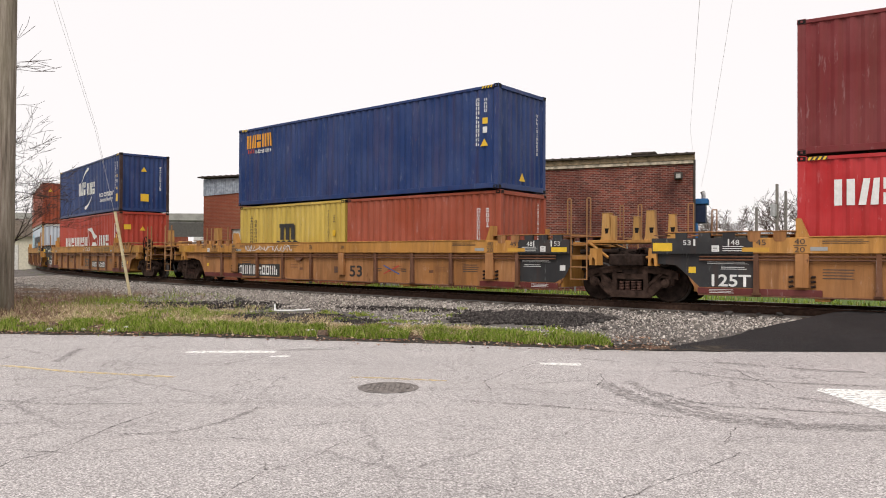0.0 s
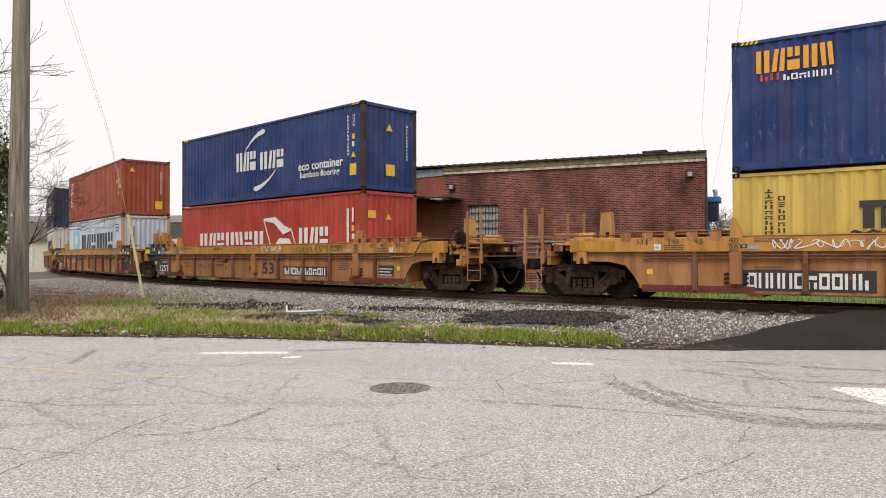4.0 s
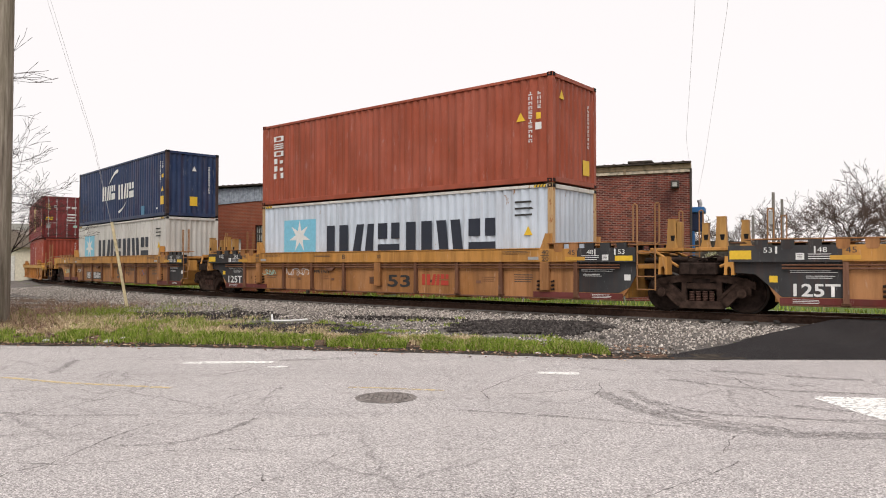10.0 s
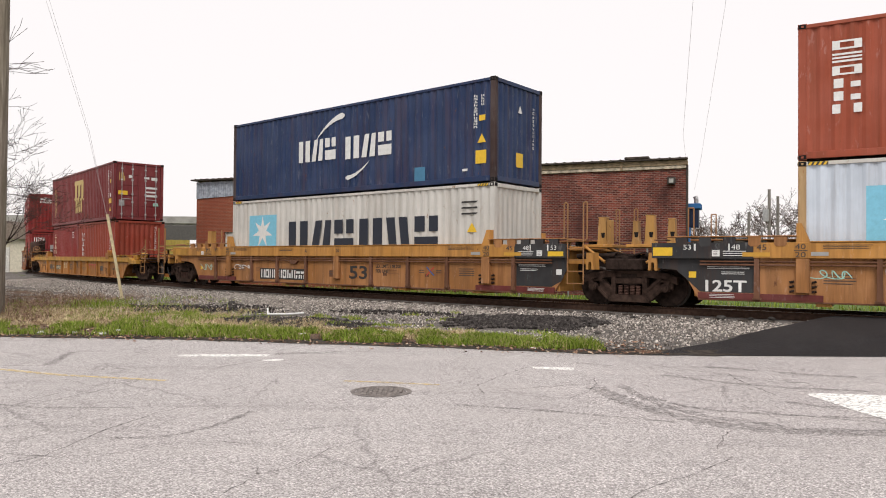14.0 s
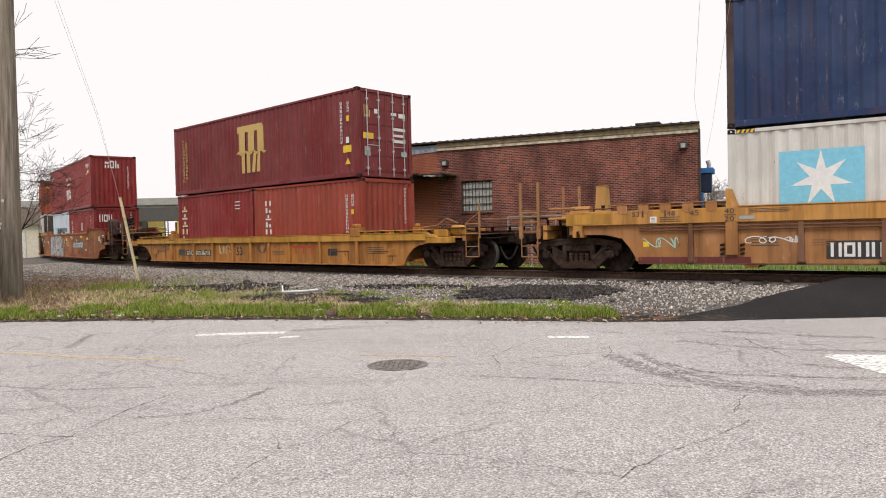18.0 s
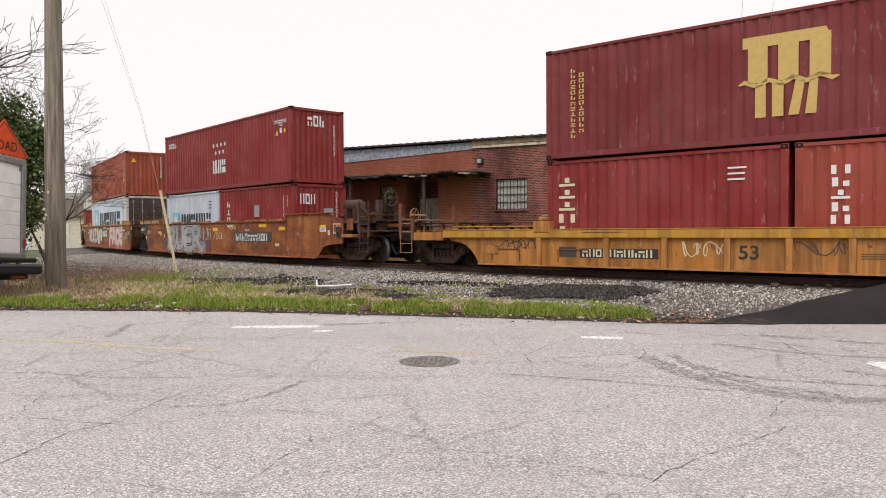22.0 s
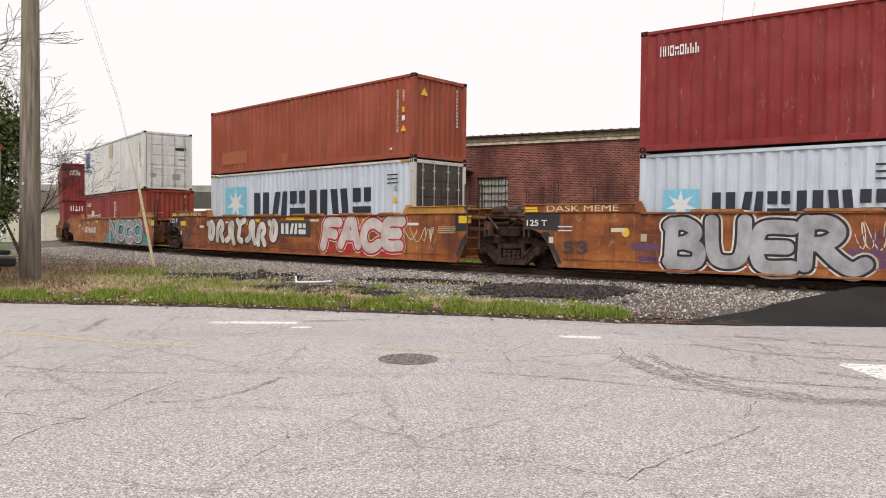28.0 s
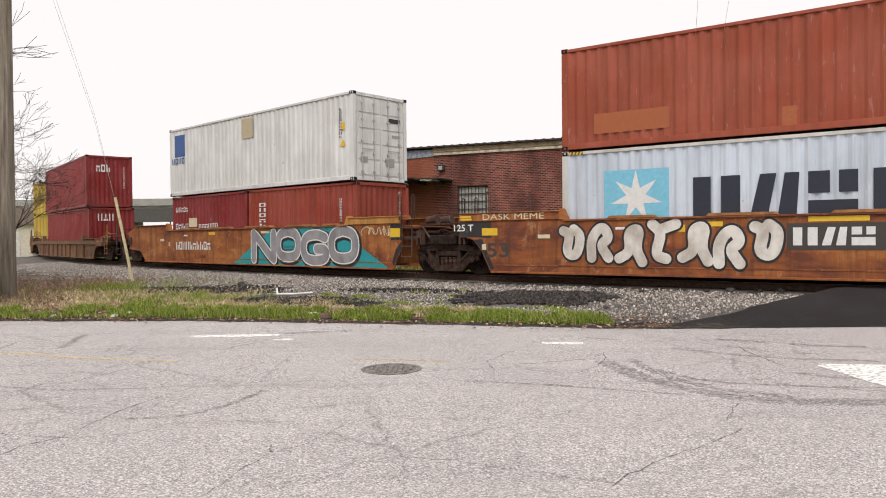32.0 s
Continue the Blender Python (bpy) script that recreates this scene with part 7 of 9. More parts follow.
# ---- road furniture ----
GRASSMAT, gnt, gb = shade("grass_blades", 0.8, spec=0.15)
geo = gnt.nodes.new("ShaderNodeNewGeometry")
gnt.links.new(ramp(gnt, geo.outputs["Random Per Island"], ((0.0, (0.075, 0.1, 0.018)), (0.35, (0.16, 0.235, 0.026)), (0.8, (0.31, 0.4, 0.065)), (0.9, (0.4, 0.34, 0.14)), (1.0, (0.5, 0.42, 0.22)))), gb.inputs["Base Color"])
STRAWMAT, snt, sb = shade("dry_straw", 0.85, spec=0.15)
geo = snt.nodes.new("ShaderNodeNewGeometry")
snt.links.new(ramp(snt, geo.outputs["Random Per Island"], ((0.0, (0.24, 0.16, 0.1)), (0.45, (0.5, 0.385, 0.23)), (0.85, (0.7, 0.58, 0.39)), (1.0, (0.26, 0.31, 0.06)))), sb.inputs["Base Color"])
BRUSHMAT, bnt, bb = shade("dead_brush", 0.9, spec=0.1)
geo = bnt.nodes.new("ShaderNodeNewGeometry")
bnt.links.new(ramp(bnt, geo.outputs["Random Per Island"], ((0.0, (0.11, 0.062, 0.045)), (0.5, (0.26, 0.165, 0.12)), (1.0, (0.46, 0.34, 0.24)))), bb.inputs["Base Color"])
STONEMAT, tnt, tb = shade("ballast_stone", 0.9, spec=0.2)
geo = tnt.nodes.new("ShaderNodeNewGeometry")
tnt.links.new(ramp(tnt, geo.outputs["Random Per Island"], ((0.0, (0.07, 0.06, 0.052)), (0.3, (0.21, 0.186, 0.165)), (0.65, (0.4, 0.36, 0.322)), (0.9, (0.55, 0.505, 0.455)), (1.0, (0.74, 0.69, 0.63)))), tb.inputs["Base Color"])


def blades(name, spots, mat, hmin, hmax, width, label, category, droop=(0.05, 0.55)):
    """Bent blades, one for each spot (x, y), as one mesh."""
    verts, faces = [], []
    for x, y in spots:
        z = lay(x, y) + 0.01
        h = random.uniform(hmin, hmax) * max(0.35, 0.8 + 0.6 * clumpy(x, y, 1.8, 2))
        a = random.uniform(0, 2 * math.pi)
        lean = random.uniform(*droop) * h
        b = random.uniform(0, 2 * math.pi)
        dx, dy = math.cos(a) * width / 2, math.sin(a) * width / 2
        lx, ly = math.cos(b) * lean, math.sin(b) * lean
        i = len(verts)
        verts += [(x - dx, y - dy, z), (x + dx, y + dy, z), (x + lx * 0.35 + dx * 0.8, y + ly * 0.35 + dy * 0.8, z + h * 0.6), (x + lx * 0.35 - dx * 0.8, y + ly * 0.35 - dy * 0.8, z + h * 0.6), (x + lx, y + ly, z + h)]
        faces += [(i, i + 1, i + 2, i + 3), (i + 3, i + 2, i + 4)]
    me = bpy.data.meshes.new(name)
    me.from_pydata(verts, [], faces)
    me.materials.append(mat)
    return tagged(new(name, me), label, category, kind="stuff")


def clumpy(x, y, s=0.9, seed=0.0):
    return noise.noise((x * s + seed, y * s, seed)) + 0.5 * noise.noise((x * s * 2.7, y * s * 2.7 + seed, 3.0))


rng = random.Random(11)
green, dry, brush, moss = [], [], [], []
BARE = ((1.95, 16.3, 2.0, 1.3), (-1.35, 15.1, 0.6, 0.35))


def bald(x, y):
    return any(((x - cx) / rx) ** 2 + ((y - cy) / ry) ** 2 < 1 for cx, cy, rx, ry in BARE)


while len(green) < 44000:
    x = rng.uniform(-17, 3.0)
    k = abs(rng.gauss(0, 1)) * (0.55 if x > -2 else 0.85) + 0.02
    y = kerb_y(x) + 0.0 + 0.08 * noise.noise((x * 1.7, 2.0, 0.0)) + k
    if (x > 2.4 and k > 0.35) or bald(x, y):
        continue
    if x < -6 and rng.random() < 0.5:
        continue
    if clumpy(x, y, 2.6, 3) < 0.0 and rng.random() < 0.7:
        continue
    if k > 0.55 + 0.9 * clumpy(x, y, 1.1) - 0.03 * x or clumpy(x, y, 1.6, 5) < -0.55 + 0.3 * k:
        continue
    green.append((x, y))
while len(green) < 50000:
    x, y = rng.gauss(-10.4, 1.5), rng.gauss(22.6, 1.6)
    if from_track(x, y) > 3.0 and clumpy(x, y, 0.7, 2) > -0.05:
        green.append((x, y))
while len(green) < 54000:
    x, y = rng.gauss(-6.6, 1.0), rng.gauss(18.0, 0.9)
    if from_track(x, y) > 3.0 and clumpy(x, y, 1.1, 7) > 0.0 and not bald(x, y):
        green.append((x, y))
while len(moss) < 12000:
    x, y = rng.uniform(-9, 3.0), rng.uniform(13.6, 19.0)
    if y > kerb_y(x) + 0.6 and from_track(x, y) > 2.6 and clumpy(x, y, 1.2, 9) > 0.22 and not bald(x, y):
        moss.append((x, y))
while len(dry) < 42000:
    x = rng.uniform(-19, 0.8)
    far = 6.0 if x < -5 else 3.0 if x < -2.5 else 1.3
    y = kerb_y(x) + 0.1 + rng.uniform(0.2, 1.0) ** 1.2 * far
    if from_track(x, y) > 3.3 and clumpy(x, y, 0.8, 5) < 0.25 and not bald(x, y):
        dry.append((x, y))
while len(brush) < 7000:
    x, y = rng.uniform(-20, -9.2), rng.uniform(16.6, 26.5)
    d = from_track(x, y)
    if d > 3.4 and (x < -10.4 or y < 18.6) and clumpy(x, y, 0.5, 1) > -0.2 and y > kerb_y(x) + 1.3 - 0.1 * (x + 8):
        brush.append((x, y))
blades("green_grass", green, GRASSMAT, 0.05, 0.2, 0.013, "short green spring grass along the road verge", "grass", (0.1, 0.8))
blades("low_weeds", moss, GRASSMAT, 0.03, 0.11, 0.022, "low green weeds creeping over the gravel", "weeds")
blades("dry_grass", dry, STRAWMAT, 0.03, 0.17, 0.013, "straw-coloured dead grass among the green verge", "grass", (0.3, 1.6))
blades("dead_brush", brush, BRUSHMAT, 0.08, 0.5, 0.009, "reddish brown dead brush around the utility pole", "brush", (0.2, 1.3))
far = []
while len(far) < 9000:
    s0, off = rng.uniform(-45, 24), -rng.uniform(3.4, 9.0)
    p = on_track(s0, off)
    if ramp_in(p.x, p.y) < 0.3 or off < -4:
        far.append((p.x, p.y))
blades("far_grass", far, GRASSMAT, 0.08, 0.26, 0.03, "green grass on the far side of the railway", "grass")
# dead leaves lying on the ground round the pole and blown along the road's edge
LEAFMAT, lft, lfb = shade("dead_leaves", 0.9, spec=0.15)
geo = lft.nodes.new("ShaderNodeNewGeometry")
lft.links.new(ramp(lft, geo.outputs["Random Per Island"], ((0.0, (0.1, 0.05, 0.035)), (0.5, (0.23, 0.125, 0.085)), (0.85, (0.4, 0.27, 0.18)), (1.0, (0.55, 0.45, 0.34)))), lfb.inputs["Base Color"])
verts, faces = [], []
while len(faces) < 13000:
    u = rng.random()
    if u < 0.8:
        x, y = rng.uniform(-21, -7.5), rng.uniform(15.5, 26.5)
        if from_track(x, y) < 3.2 or clumpy(x, y, 0.6, 8) < -0.2 or y < kerb_y(x) + 0.4:
            continue
    else:
        x = rng.uniform(-16, 4)
        y = kerb_y(x) + rng.gauss(0.15, 0.35)
    z = (lay(x, y) if y > kerb_y(x) else 0.0) + rng.uniform(0.015, 0.06)
    r, a = rng.uniform(0.02, 0.05), rng.uniform(0, 6.28)
    i = len(verts)
    for k in range(4):
        t = a + k * math.pi / 2
        q = r * (1.0 if k % 2 else 0.55)
        verts.append((x + q * math.cos(t), y + q * math.sin(t), z + rng.uniform(-0.012, 0.02)))
    faces.append((i, i + 1, i + 2, i + 3))
me = bpy.data.meshes.new("fallen_leaves")
me.from_pydata(verts, [], faces)
me.materials.append(LEAFMAT)
tagged(new("fallen_leaves", me), "reddish brown dead leaves strewn over the verge", "leaves", kind="stuff")
# dirt gathered along the road's edge; its dark band also paints the gutter's reflection
rim = [(-30 + i * 0.25, kerb_y(-30 + i * 0.25) + 0.0 + 0.03 * math.sin(i * 0.9) + 0.03 * math.sin(i * 2.3)) for i in range(142)]
bm = bmesh.new()
rows = [[bm.verts.new((x, y + o + 0.05 * noise.noise((x * 2, o * 9, 1.0)), 0.0085 + zz)) for x, y in rim] for o, zz in ((-0.3, 0), (0.0, 0.012), (0.14, 0.05))]
for r0, r1 in zip(rows, rows[1:]):
    for i in range(len(rim) - 1):
        bm.faces.new((r0[i], r0[i + 1], r1[i + 1], r1[i]))
tagged(part("road_edge_dirt", bm, plain("dark_road_dirt_and_reflection", (0.055, 0.045, 0.036), 0.95, vary=0.4, scale=9, bump=0.6), smooth=True), "dark dirt and painted gutter reflection along the road edge", "dirt", kind="structure")

# loose stones of the ballast
ico = bmesh.new()
bmesh.ops.create_icosphere(ico, subdivisions=1, radius=1)
base_v = np.array([v.co[:] for v in ico.verts])
base_f = np.array([[v.index for v in f.verts] for f in ico.faces])
ico.free()
nprng = np.random.default_rng(5)
spots = []
while len(spots) < 46000:
    s0, off = rng.uniform(-34, 13), rng.uniform(1.25, 7.6)
    if rng.random() > 1.15 - 0.1 * off or bald(*on_track(s0, off).xy):
        continue
    p = on_track(s0, off)
    if p.y < kerb_y(p.x) + (0.7 if p.x < 2.4 else 0.1) or ramp_in(p.x, p.y) > 0.4:
        continue
    if off > 4.6 and p.x < -1 and clumpy(p.x, p.y, 0.8, 4) < 0.0:
        continue
    spots.append((p.x, p.y, lay(p.x, p.y) + 0.03))
n_st = len(spots)
shape = 1 + 0.35 * nprng.standard_normal((n_st, 12, 1))
size = nprng.uniform(0.013, 0.032, (n_st, 1, 1))
flatn = nprng.uniform(0.45, 1.0, (n_st, 1, 3))
vv = base_v[None] * shape * size * flatn + np.array(spots)[:, None, :] + np.array([0, 0, 0.008])
ff = (base_f[None] + 12 * np.arange(n_st)[:, None, None]).reshape(-1, 3)
me = bpy.data.meshes.new("ballast_stones")
me.from_pydata(vv.reshape(-1, 3).tolist(), [], ff.tolist())
me.materials.append(STONEMAT)
tagged(new("ballast_stones", me), "loose grey crushed stones of the ballast", "stones", kind="stuff")


def blot(name, cx, cy, rx, ry, turn, lift, mat, label, category, rag=0.25, n=40, seed=0.0):
    """A ragged flat patch lying on the ground."""
    bm = bmesh.new()
    rings = []
    for f in (0.0, 0.35, 0.7, 1.0):
        ring = []
        for i in range(n):
            a = 2 * math.pi * i / n
            k = f * (1 + (rag * noise.noise((math.cos(a) * 2 + seed, math.sin(a) * 2, seed)) if f == 1.0 else 0))
            u, w = rx * k * math.cos(a), ry * k * math.sin(a)
            x = cx + u * math.cos(turn) - w * math.sin(turn)
            y = cy + u * math.sin(turn) + w * math.cos(turn)
            ring.append(bm.verts.new((x, y, lay(x, y) + lift)))
        rings.append(ring)
    for a, b in zip(rings, rings[1:]):
        for i in range(n):
            if a is rings[0]:
                if i == 0:
                    bm.faces.new(b)
                continue
            bm.faces.new((a[i], a[(i + 1) % n], b[(i + 1) % n], b[i]))
    ob = part(name, bm, mat)
    return tagged(ob, label, category, kind="structure")


CRUMBMAT, cmt, cmb = shade("asphalt_crumbs", 0.9, spec=0.2)
geo = cmt.nodes.new("ShaderNodeNewGeometry")
cmt.links.new(ramp(cmt, geo.outputs["Random Per Island"], ((0.0, (0.022, 0.019, 0.018)), (0.7, (0.055, 0.048, 0.045)), (1.0, (0.12, 0.105, 0.098)))), cmb.inputs["Base Color"])
crumbs = []
for cx, cy, rx, ry, turn, count in ((1.95, 16.35, 2.0, 1.25, -0.4, 6500), (-3.3, 16.9, 2.0, 1.1, -0.5, 2300), (-6.9, 20.9, 2.7, 1.4, -0.35, 1300), (-1.0, 18.6, 2.2, 0.5, -0.5, 400)):
    made = 0
    while made < count:
        a, k = rng.uniform(0, 2 * math.pi), math.sqrt(rng.random()) * 1.12
        u, w = rx * k * math.cos(a), ry * k * math.sin(a)
        x, y = cx + u * math.cos(turn) - w * math.sin(turn), cy + u * math.sin(turn) + w * math.cos(turn)
        if k < 0.95 + 0.5 * clumpy(x, y, 1.4, cx):
            crumbs.append((x, y, lay(x, y) + 0.045 + 0.05 * max(0, 1 - k)))
        made += 1
n_st = len(crumbs)
shape = 1 + 0.35 * nprng.standard_normal((n_st, 12, 1))
size = nprng.uniform(0.02, 0.05, (n_st, 1, 1))
flatn = nprng.uniform(0.45, 1.0, (n_st, 1, 3))
vv = base_v[None] * shape * size * flatn + np.array(crumbs)[:, None, :]
ff = (base_f[None] + 12 * np.arange(n_st)[:, None, None]).reshape(-1, 3)
me = bpy.data.meshes.new("asphalt_crumbs")
me.from_pydata(vv.reshape(-1, 3).tolist(), [], ff.tolist())
me.materials.append(CRUMBMAT)
tagged(new("asphalt_crumbs", me), "dark brown crumbled asphalt heaped on the ballast", "asphalt crumbs", kind="stuff")
blot("leaf_litter", -1.35, 15.1, 0.55, 0.3, -0.3, 0.075, plain("brown_leaf_litter", (0.13, 0.065, 0.035), 0.95, vary=0.4, scale=25, bump=0.6), "heap of brown dead leaves on the verge", "leaf litter", 0.6, seed=2.0)


def strip(name, pts, widths, mat, label, category, lift=0.009, kind="structure"):
    """A band of paint or dirt on the road."""
    bm = bmesh.new()
    n = len(pts)
    up, dn = [], []
    for i in range(n):
        (xa, ya), (xb, yb) = pts[max(0, i - 1)], pts[min(n - 1, i + 1)]
        l = math.hypot(xb - xa, yb - ya) or 1
        nx, ny = -(yb - ya) / l, (xb - xa) / l
        w = widths[i % len(widths)] / 2
        up.append(bm.verts.new((pts[i][0] + nx * w, pts[i][1] + ny * w, lift)))
        dn.append(bm.verts.new((pts[i][0] - nx * w, pts[i][1] - ny * w, lift)))
    for i in range(n - 1):
        bm.faces.new((dn[i], dn[i + 1], up[i + 1], up[i]))
    return tagged(part(name, bm, mat), label, category, kind=kind)


def wear(name, color, scale, lo, hi, most=1.0):
    """Thin paint or rubber, worn through in spots to let the road show."""
    m, nt, b = shade(name, 0.85, spec=0.2)
    b.inputs["Base Color"].default_value = (*color, 1)
    n = noise_node(nt, scale, 6, 0.75)
    nt.links.new(ramp(nt, n, ((lo, (0, 0, 0)), (hi, (most,) * 3))), b.inputs["Alpha"])
    return m


W_PAINT = wear("worn_white_road_paint", (0.8, 0.79, 0.76), 16, 0.36, 0.5)
W_WORN = wear("half_gone_white_road_paint", (0.78, 0.77, 0.74), 9, 0.46, 0.6, 0.85)
Y_PAINT = wear("faint_yellow_road_paint", (0.72, 0.57, 0.28), 12, 0.36, 0.6, 0.75)
SKID = wear("tyre_rubber", (0.09, 0.082, 0.078), 14, 0.4, 0.7, 0.62)
CRACK = wear("crack_shadow", (0.07, 0.063, 0.058), 9, 0.32, 0.58, 0.75)
strip("road_marking", [(-4.2, 11.86), (-3.5, 11.92), (-2.75, 11.95)], (0.22, 0.3, 0.26), W_PAINT, "worn white dash painted on the road", "road marking")
strip("road_marking", [(-2.5, 12.5), (-1.8, 12.35), (-1.1, 12.2)], (0.14,), W_WORN, "worn white dash painted on the road", "road marking")
strip("road_marking", [(-0.6, 12.35), (0.4, 12.25), (1.5, 12.1)], (0.13,), W_WORN, "worn white dash painted on the road", "road marking")
strip("road_marking", [(-3.4, 12.75), (-2.7, 12.72), (-2.1, 12.7)], (0.13,), W_WORN, "worn white dash painted on the road", "road marking")
strip("road_marking", [(1.45, 10.78), (1.75, 10.74), (2.05, 10.7)], (0.2, 0.27, 0.22), W_PAINT, "worn white dash painted on the road", "road marking")
strip("road_marking", [(-2.72, 11.38), (-2.55, 11.42), (-2.4, 11.44)], (0.1, 0.22, 0.1), W_PAINT, "broken white fleck painted on the road", "road marking")
strip("yellow_line", [(-14, 11.6), (-9, 10.9), (-7.4, 10.5), (-6.1, 10.28), (-5.1, 9.85), (-3.5, 9.45)], (0.11,), Y_PAINT, "faded yellow centre line on the road", "road marking")
strip("yellow_line", [(-1.2, 9.5), (-0.6, 9.4), (0.05, 9.25)], (0.09,), Y_PAINT, "faded yellow centre line on the road", "road marking")
bm = bmesh.new()
bm.faces.new([bm.verts.new((x, y, 0.009)) for x, y in ((4.6, 8.86), (4.5, 8.72), (4.55, 7.7), (4.62, 7.3), (6.6, 6.1), (9.5, 6.6), (8.5, 8.3), (5.36, 8.72))][::1])
tagged(part("road_arrow", bm, W_PAINT), "large white arrow painted on the road", "road marking", kind="structure")
for pts, ws in (
        ([(2.0, 9.2), (2.12, 8.6), (2.22, 8.05), (2.45, 7.55), (2.75, 7.15), (3.1, 6.92), (3.7, 6.82), (4.6, 6.75)], (0.2, 0.3, 0.24, 0.34)),
        ([(2.5, 8.6), (2.74, 8.0), (3.05, 7.75), (3.6, 7.58), (4.3, 7.46), (5.4, 7.4)], (0.07, 0.11, 0.08)),
        ([(2.4, 9.3), (2.42, 8.6), (2.55, 7.95), (2.85, 7.4), (3.4, 7.05)], (0.12, 0.2, 0.1)),
        ([(2.2, 11.35), (2.45, 11.18), (2.7, 11.02)], (0.1,)),
        ([(4.1, 11.0), (4.4, 10.85), (4.75, 10.66)], (0.16, 0.22)),
        ([(5.0, 10.5), (5.3, 10.3), (5.9, 10.1)], (0.18,)),
        ([(4.0, 8.3), (4.3, 8.0), (4.9, 7.9)], (0.12,)),
        ([(3.2, 10.2), (3.8, 9.6), (4.4, 9.25), (5.4, 9.0)], (0.1, 0.16)),
        ([(-5.8, 7.95), (-5.0, 7.95), (-4.2, 7.7), (-3.2, 7.75)], (0.05, 0.09)),
        ([(-2.9, 6.4), (-2.4, 6.5), (-2.1, 6.9), (-1.9, 7.6)], (0.05, 0.1)),
        ([(-2.7, 12.15), (-2.2, 12.3), (-1.6, 12.45)], (0.2, 0.3)),
        ([(0.2, 8.0), (1.2, 7.7), (2.4, 7.2)], (0.06, 0.1))):
    fine_pts = []
    for (xa, ya), (xb, yb) in zip(pts, pts[1:]):
        fine_pts += [(xa + (xb - xa) * u / 5, ya + (yb - ya) * u / 5) for u in range(5)]
    strip("tyre_mark", fine_pts + [pts[-1]], ws, SKID, "dark curved tyre mark on the road", "tyre mark", 0.008)


def crack(pts, w):
    """A jagged crack in the road."""
    fine_pts = []
    for (xa, ya), (xb, yb) in zip(pts, pts[1:]):
        n = max(3, int(math.hypot(xb - xa, yb - ya) / 0.09))
        fine_pts += [(xa + (xb - xa) * u / n + rng.gauss(0, 0.012), ya + (yb - ya) * u / n + rng.gauss(0, 0.012)) for u in range(n)]
    strip("road_crack", fine_pts, [rng.uniform(0.3, 1.3) * w for _ in range(17)], CRACK, "thin jagged crack in the asphalt", "crack", 0.0065)


for pts, w in (
        ([(-3.36, 4.6), (-3.33, 5.17), (-3.32, 5.59), (-3.12, 5.86), (-3.08, 6.5), (-2.99, 7.04), (-2.86, 7.48), (-2.68, 7.89)], 0.014),
        ([(-4.14, 6.02), (-3.69, 5.96), (-3.06, 5.81), (-2.83, 5.86), (-2.61, 5.93), (-2.37, 6.26), (-1.93, 6.36), (-1.49, 6.25)], 0.009),
        ([(-1.32, 5.37), (-1.36, 5.67)], 0.013),
        ([(-1.51, 4.5), (-1.42, 4.95), (-1.32, 5.35), (-1.12, 5.53), (-0.89, 6.1), (-0.57, 6.54)], 0.008),
        ([(-4.72, 6.59), (-4.43, 6.6), (-3.98, 6.88), (-3.62, 7.14), (-3.59, 7.52)], 0.008),
        ([(-4.2, 5.95), (-4.11, 6.16), (-4.56, 7.58), (-4.42, 8.68), (-3.73, 9.68)], 0.008),
        ([(-2.56, 8.75), (-2.31, 9.43)], 0.012),
        ([(1.06, 4.59), (1.3, 4.89), (1.59, 5.18), (2.01, 5.5), (2.32, 5.79), (2.52, 5.98)], 0.011),
        ([(2.36, 6.11), (2.65, 6.64), (2.86, 6.94)], 0.008),
        ([(0.61, 8.64), (0.51, 9.13), (0.54, 9.27), (0.91, 10.02), (1.4, 10.89)], 0.013),
        ([(1.14, 8.55), (1.56, 8.4), (1.88, 8.87), (2.09, 9.42), (2.19, 9.96)], 0.012),
        ([(4.18, 10.37), (4.1, 9.69), (4.1, 9.03), (4.1, 8.61)], 0.016),
        ([(0.06, 6.47), (0.43, 6.31), (0.97, 6.36), (1.44, 7.01), (1.57, 6.92)], 0.007),
        ([(3.9, 11.3), (3.95, 10.6), (4.2, 10.2), (4.9, 9.6), (5.0, 9.2)], 0.012)):
    crack(pts, w * 1.25)

# manhole
IRON = plain("worn_cast_iron", (0.22, 0.195, 0.18), 0.75, 0.1, 0.3, 14, 0.5)
manhole = tagged(new("manhole"), "round worn cast iron manhole cover set in the road", "manhole cover", kind="structure")
manhole.location = (-0.655, 8.77, 0.004)
bm = bmesh.new()
rod(bm, (0, 0, -0.03), (0, 0, 0.004), 0.30, 40)
part("cover", bm, IRON, manhole)
bm = bmesh.new()
for i in range(40):
    a, b = 2 * math.pi * i / 40, 2 * math.pi * (i + 1) / 40
    bm.faces.new([bm.verts.new((r * math.cos(t), r * math.sin(t), 0.006)) for r, t in ((0.31, a), (0.37, a), (0.37, b), (0.31, b))])
part("ring", bm, IRON, manhole)
stud = mesh_of(boxes((-0.018, 0.018, -0.018, 0.018, 0.0, 0.012), bev=0.004), "stud", IRON)
for i in range(-4, 5):
    for j in range(-4, 5):
        if math.hypot(i, j) < 4.3:
            part("stud", stud, None, manhole, m=Matrix.Translation((i * 0.06, j * 0.06, 0.003)))

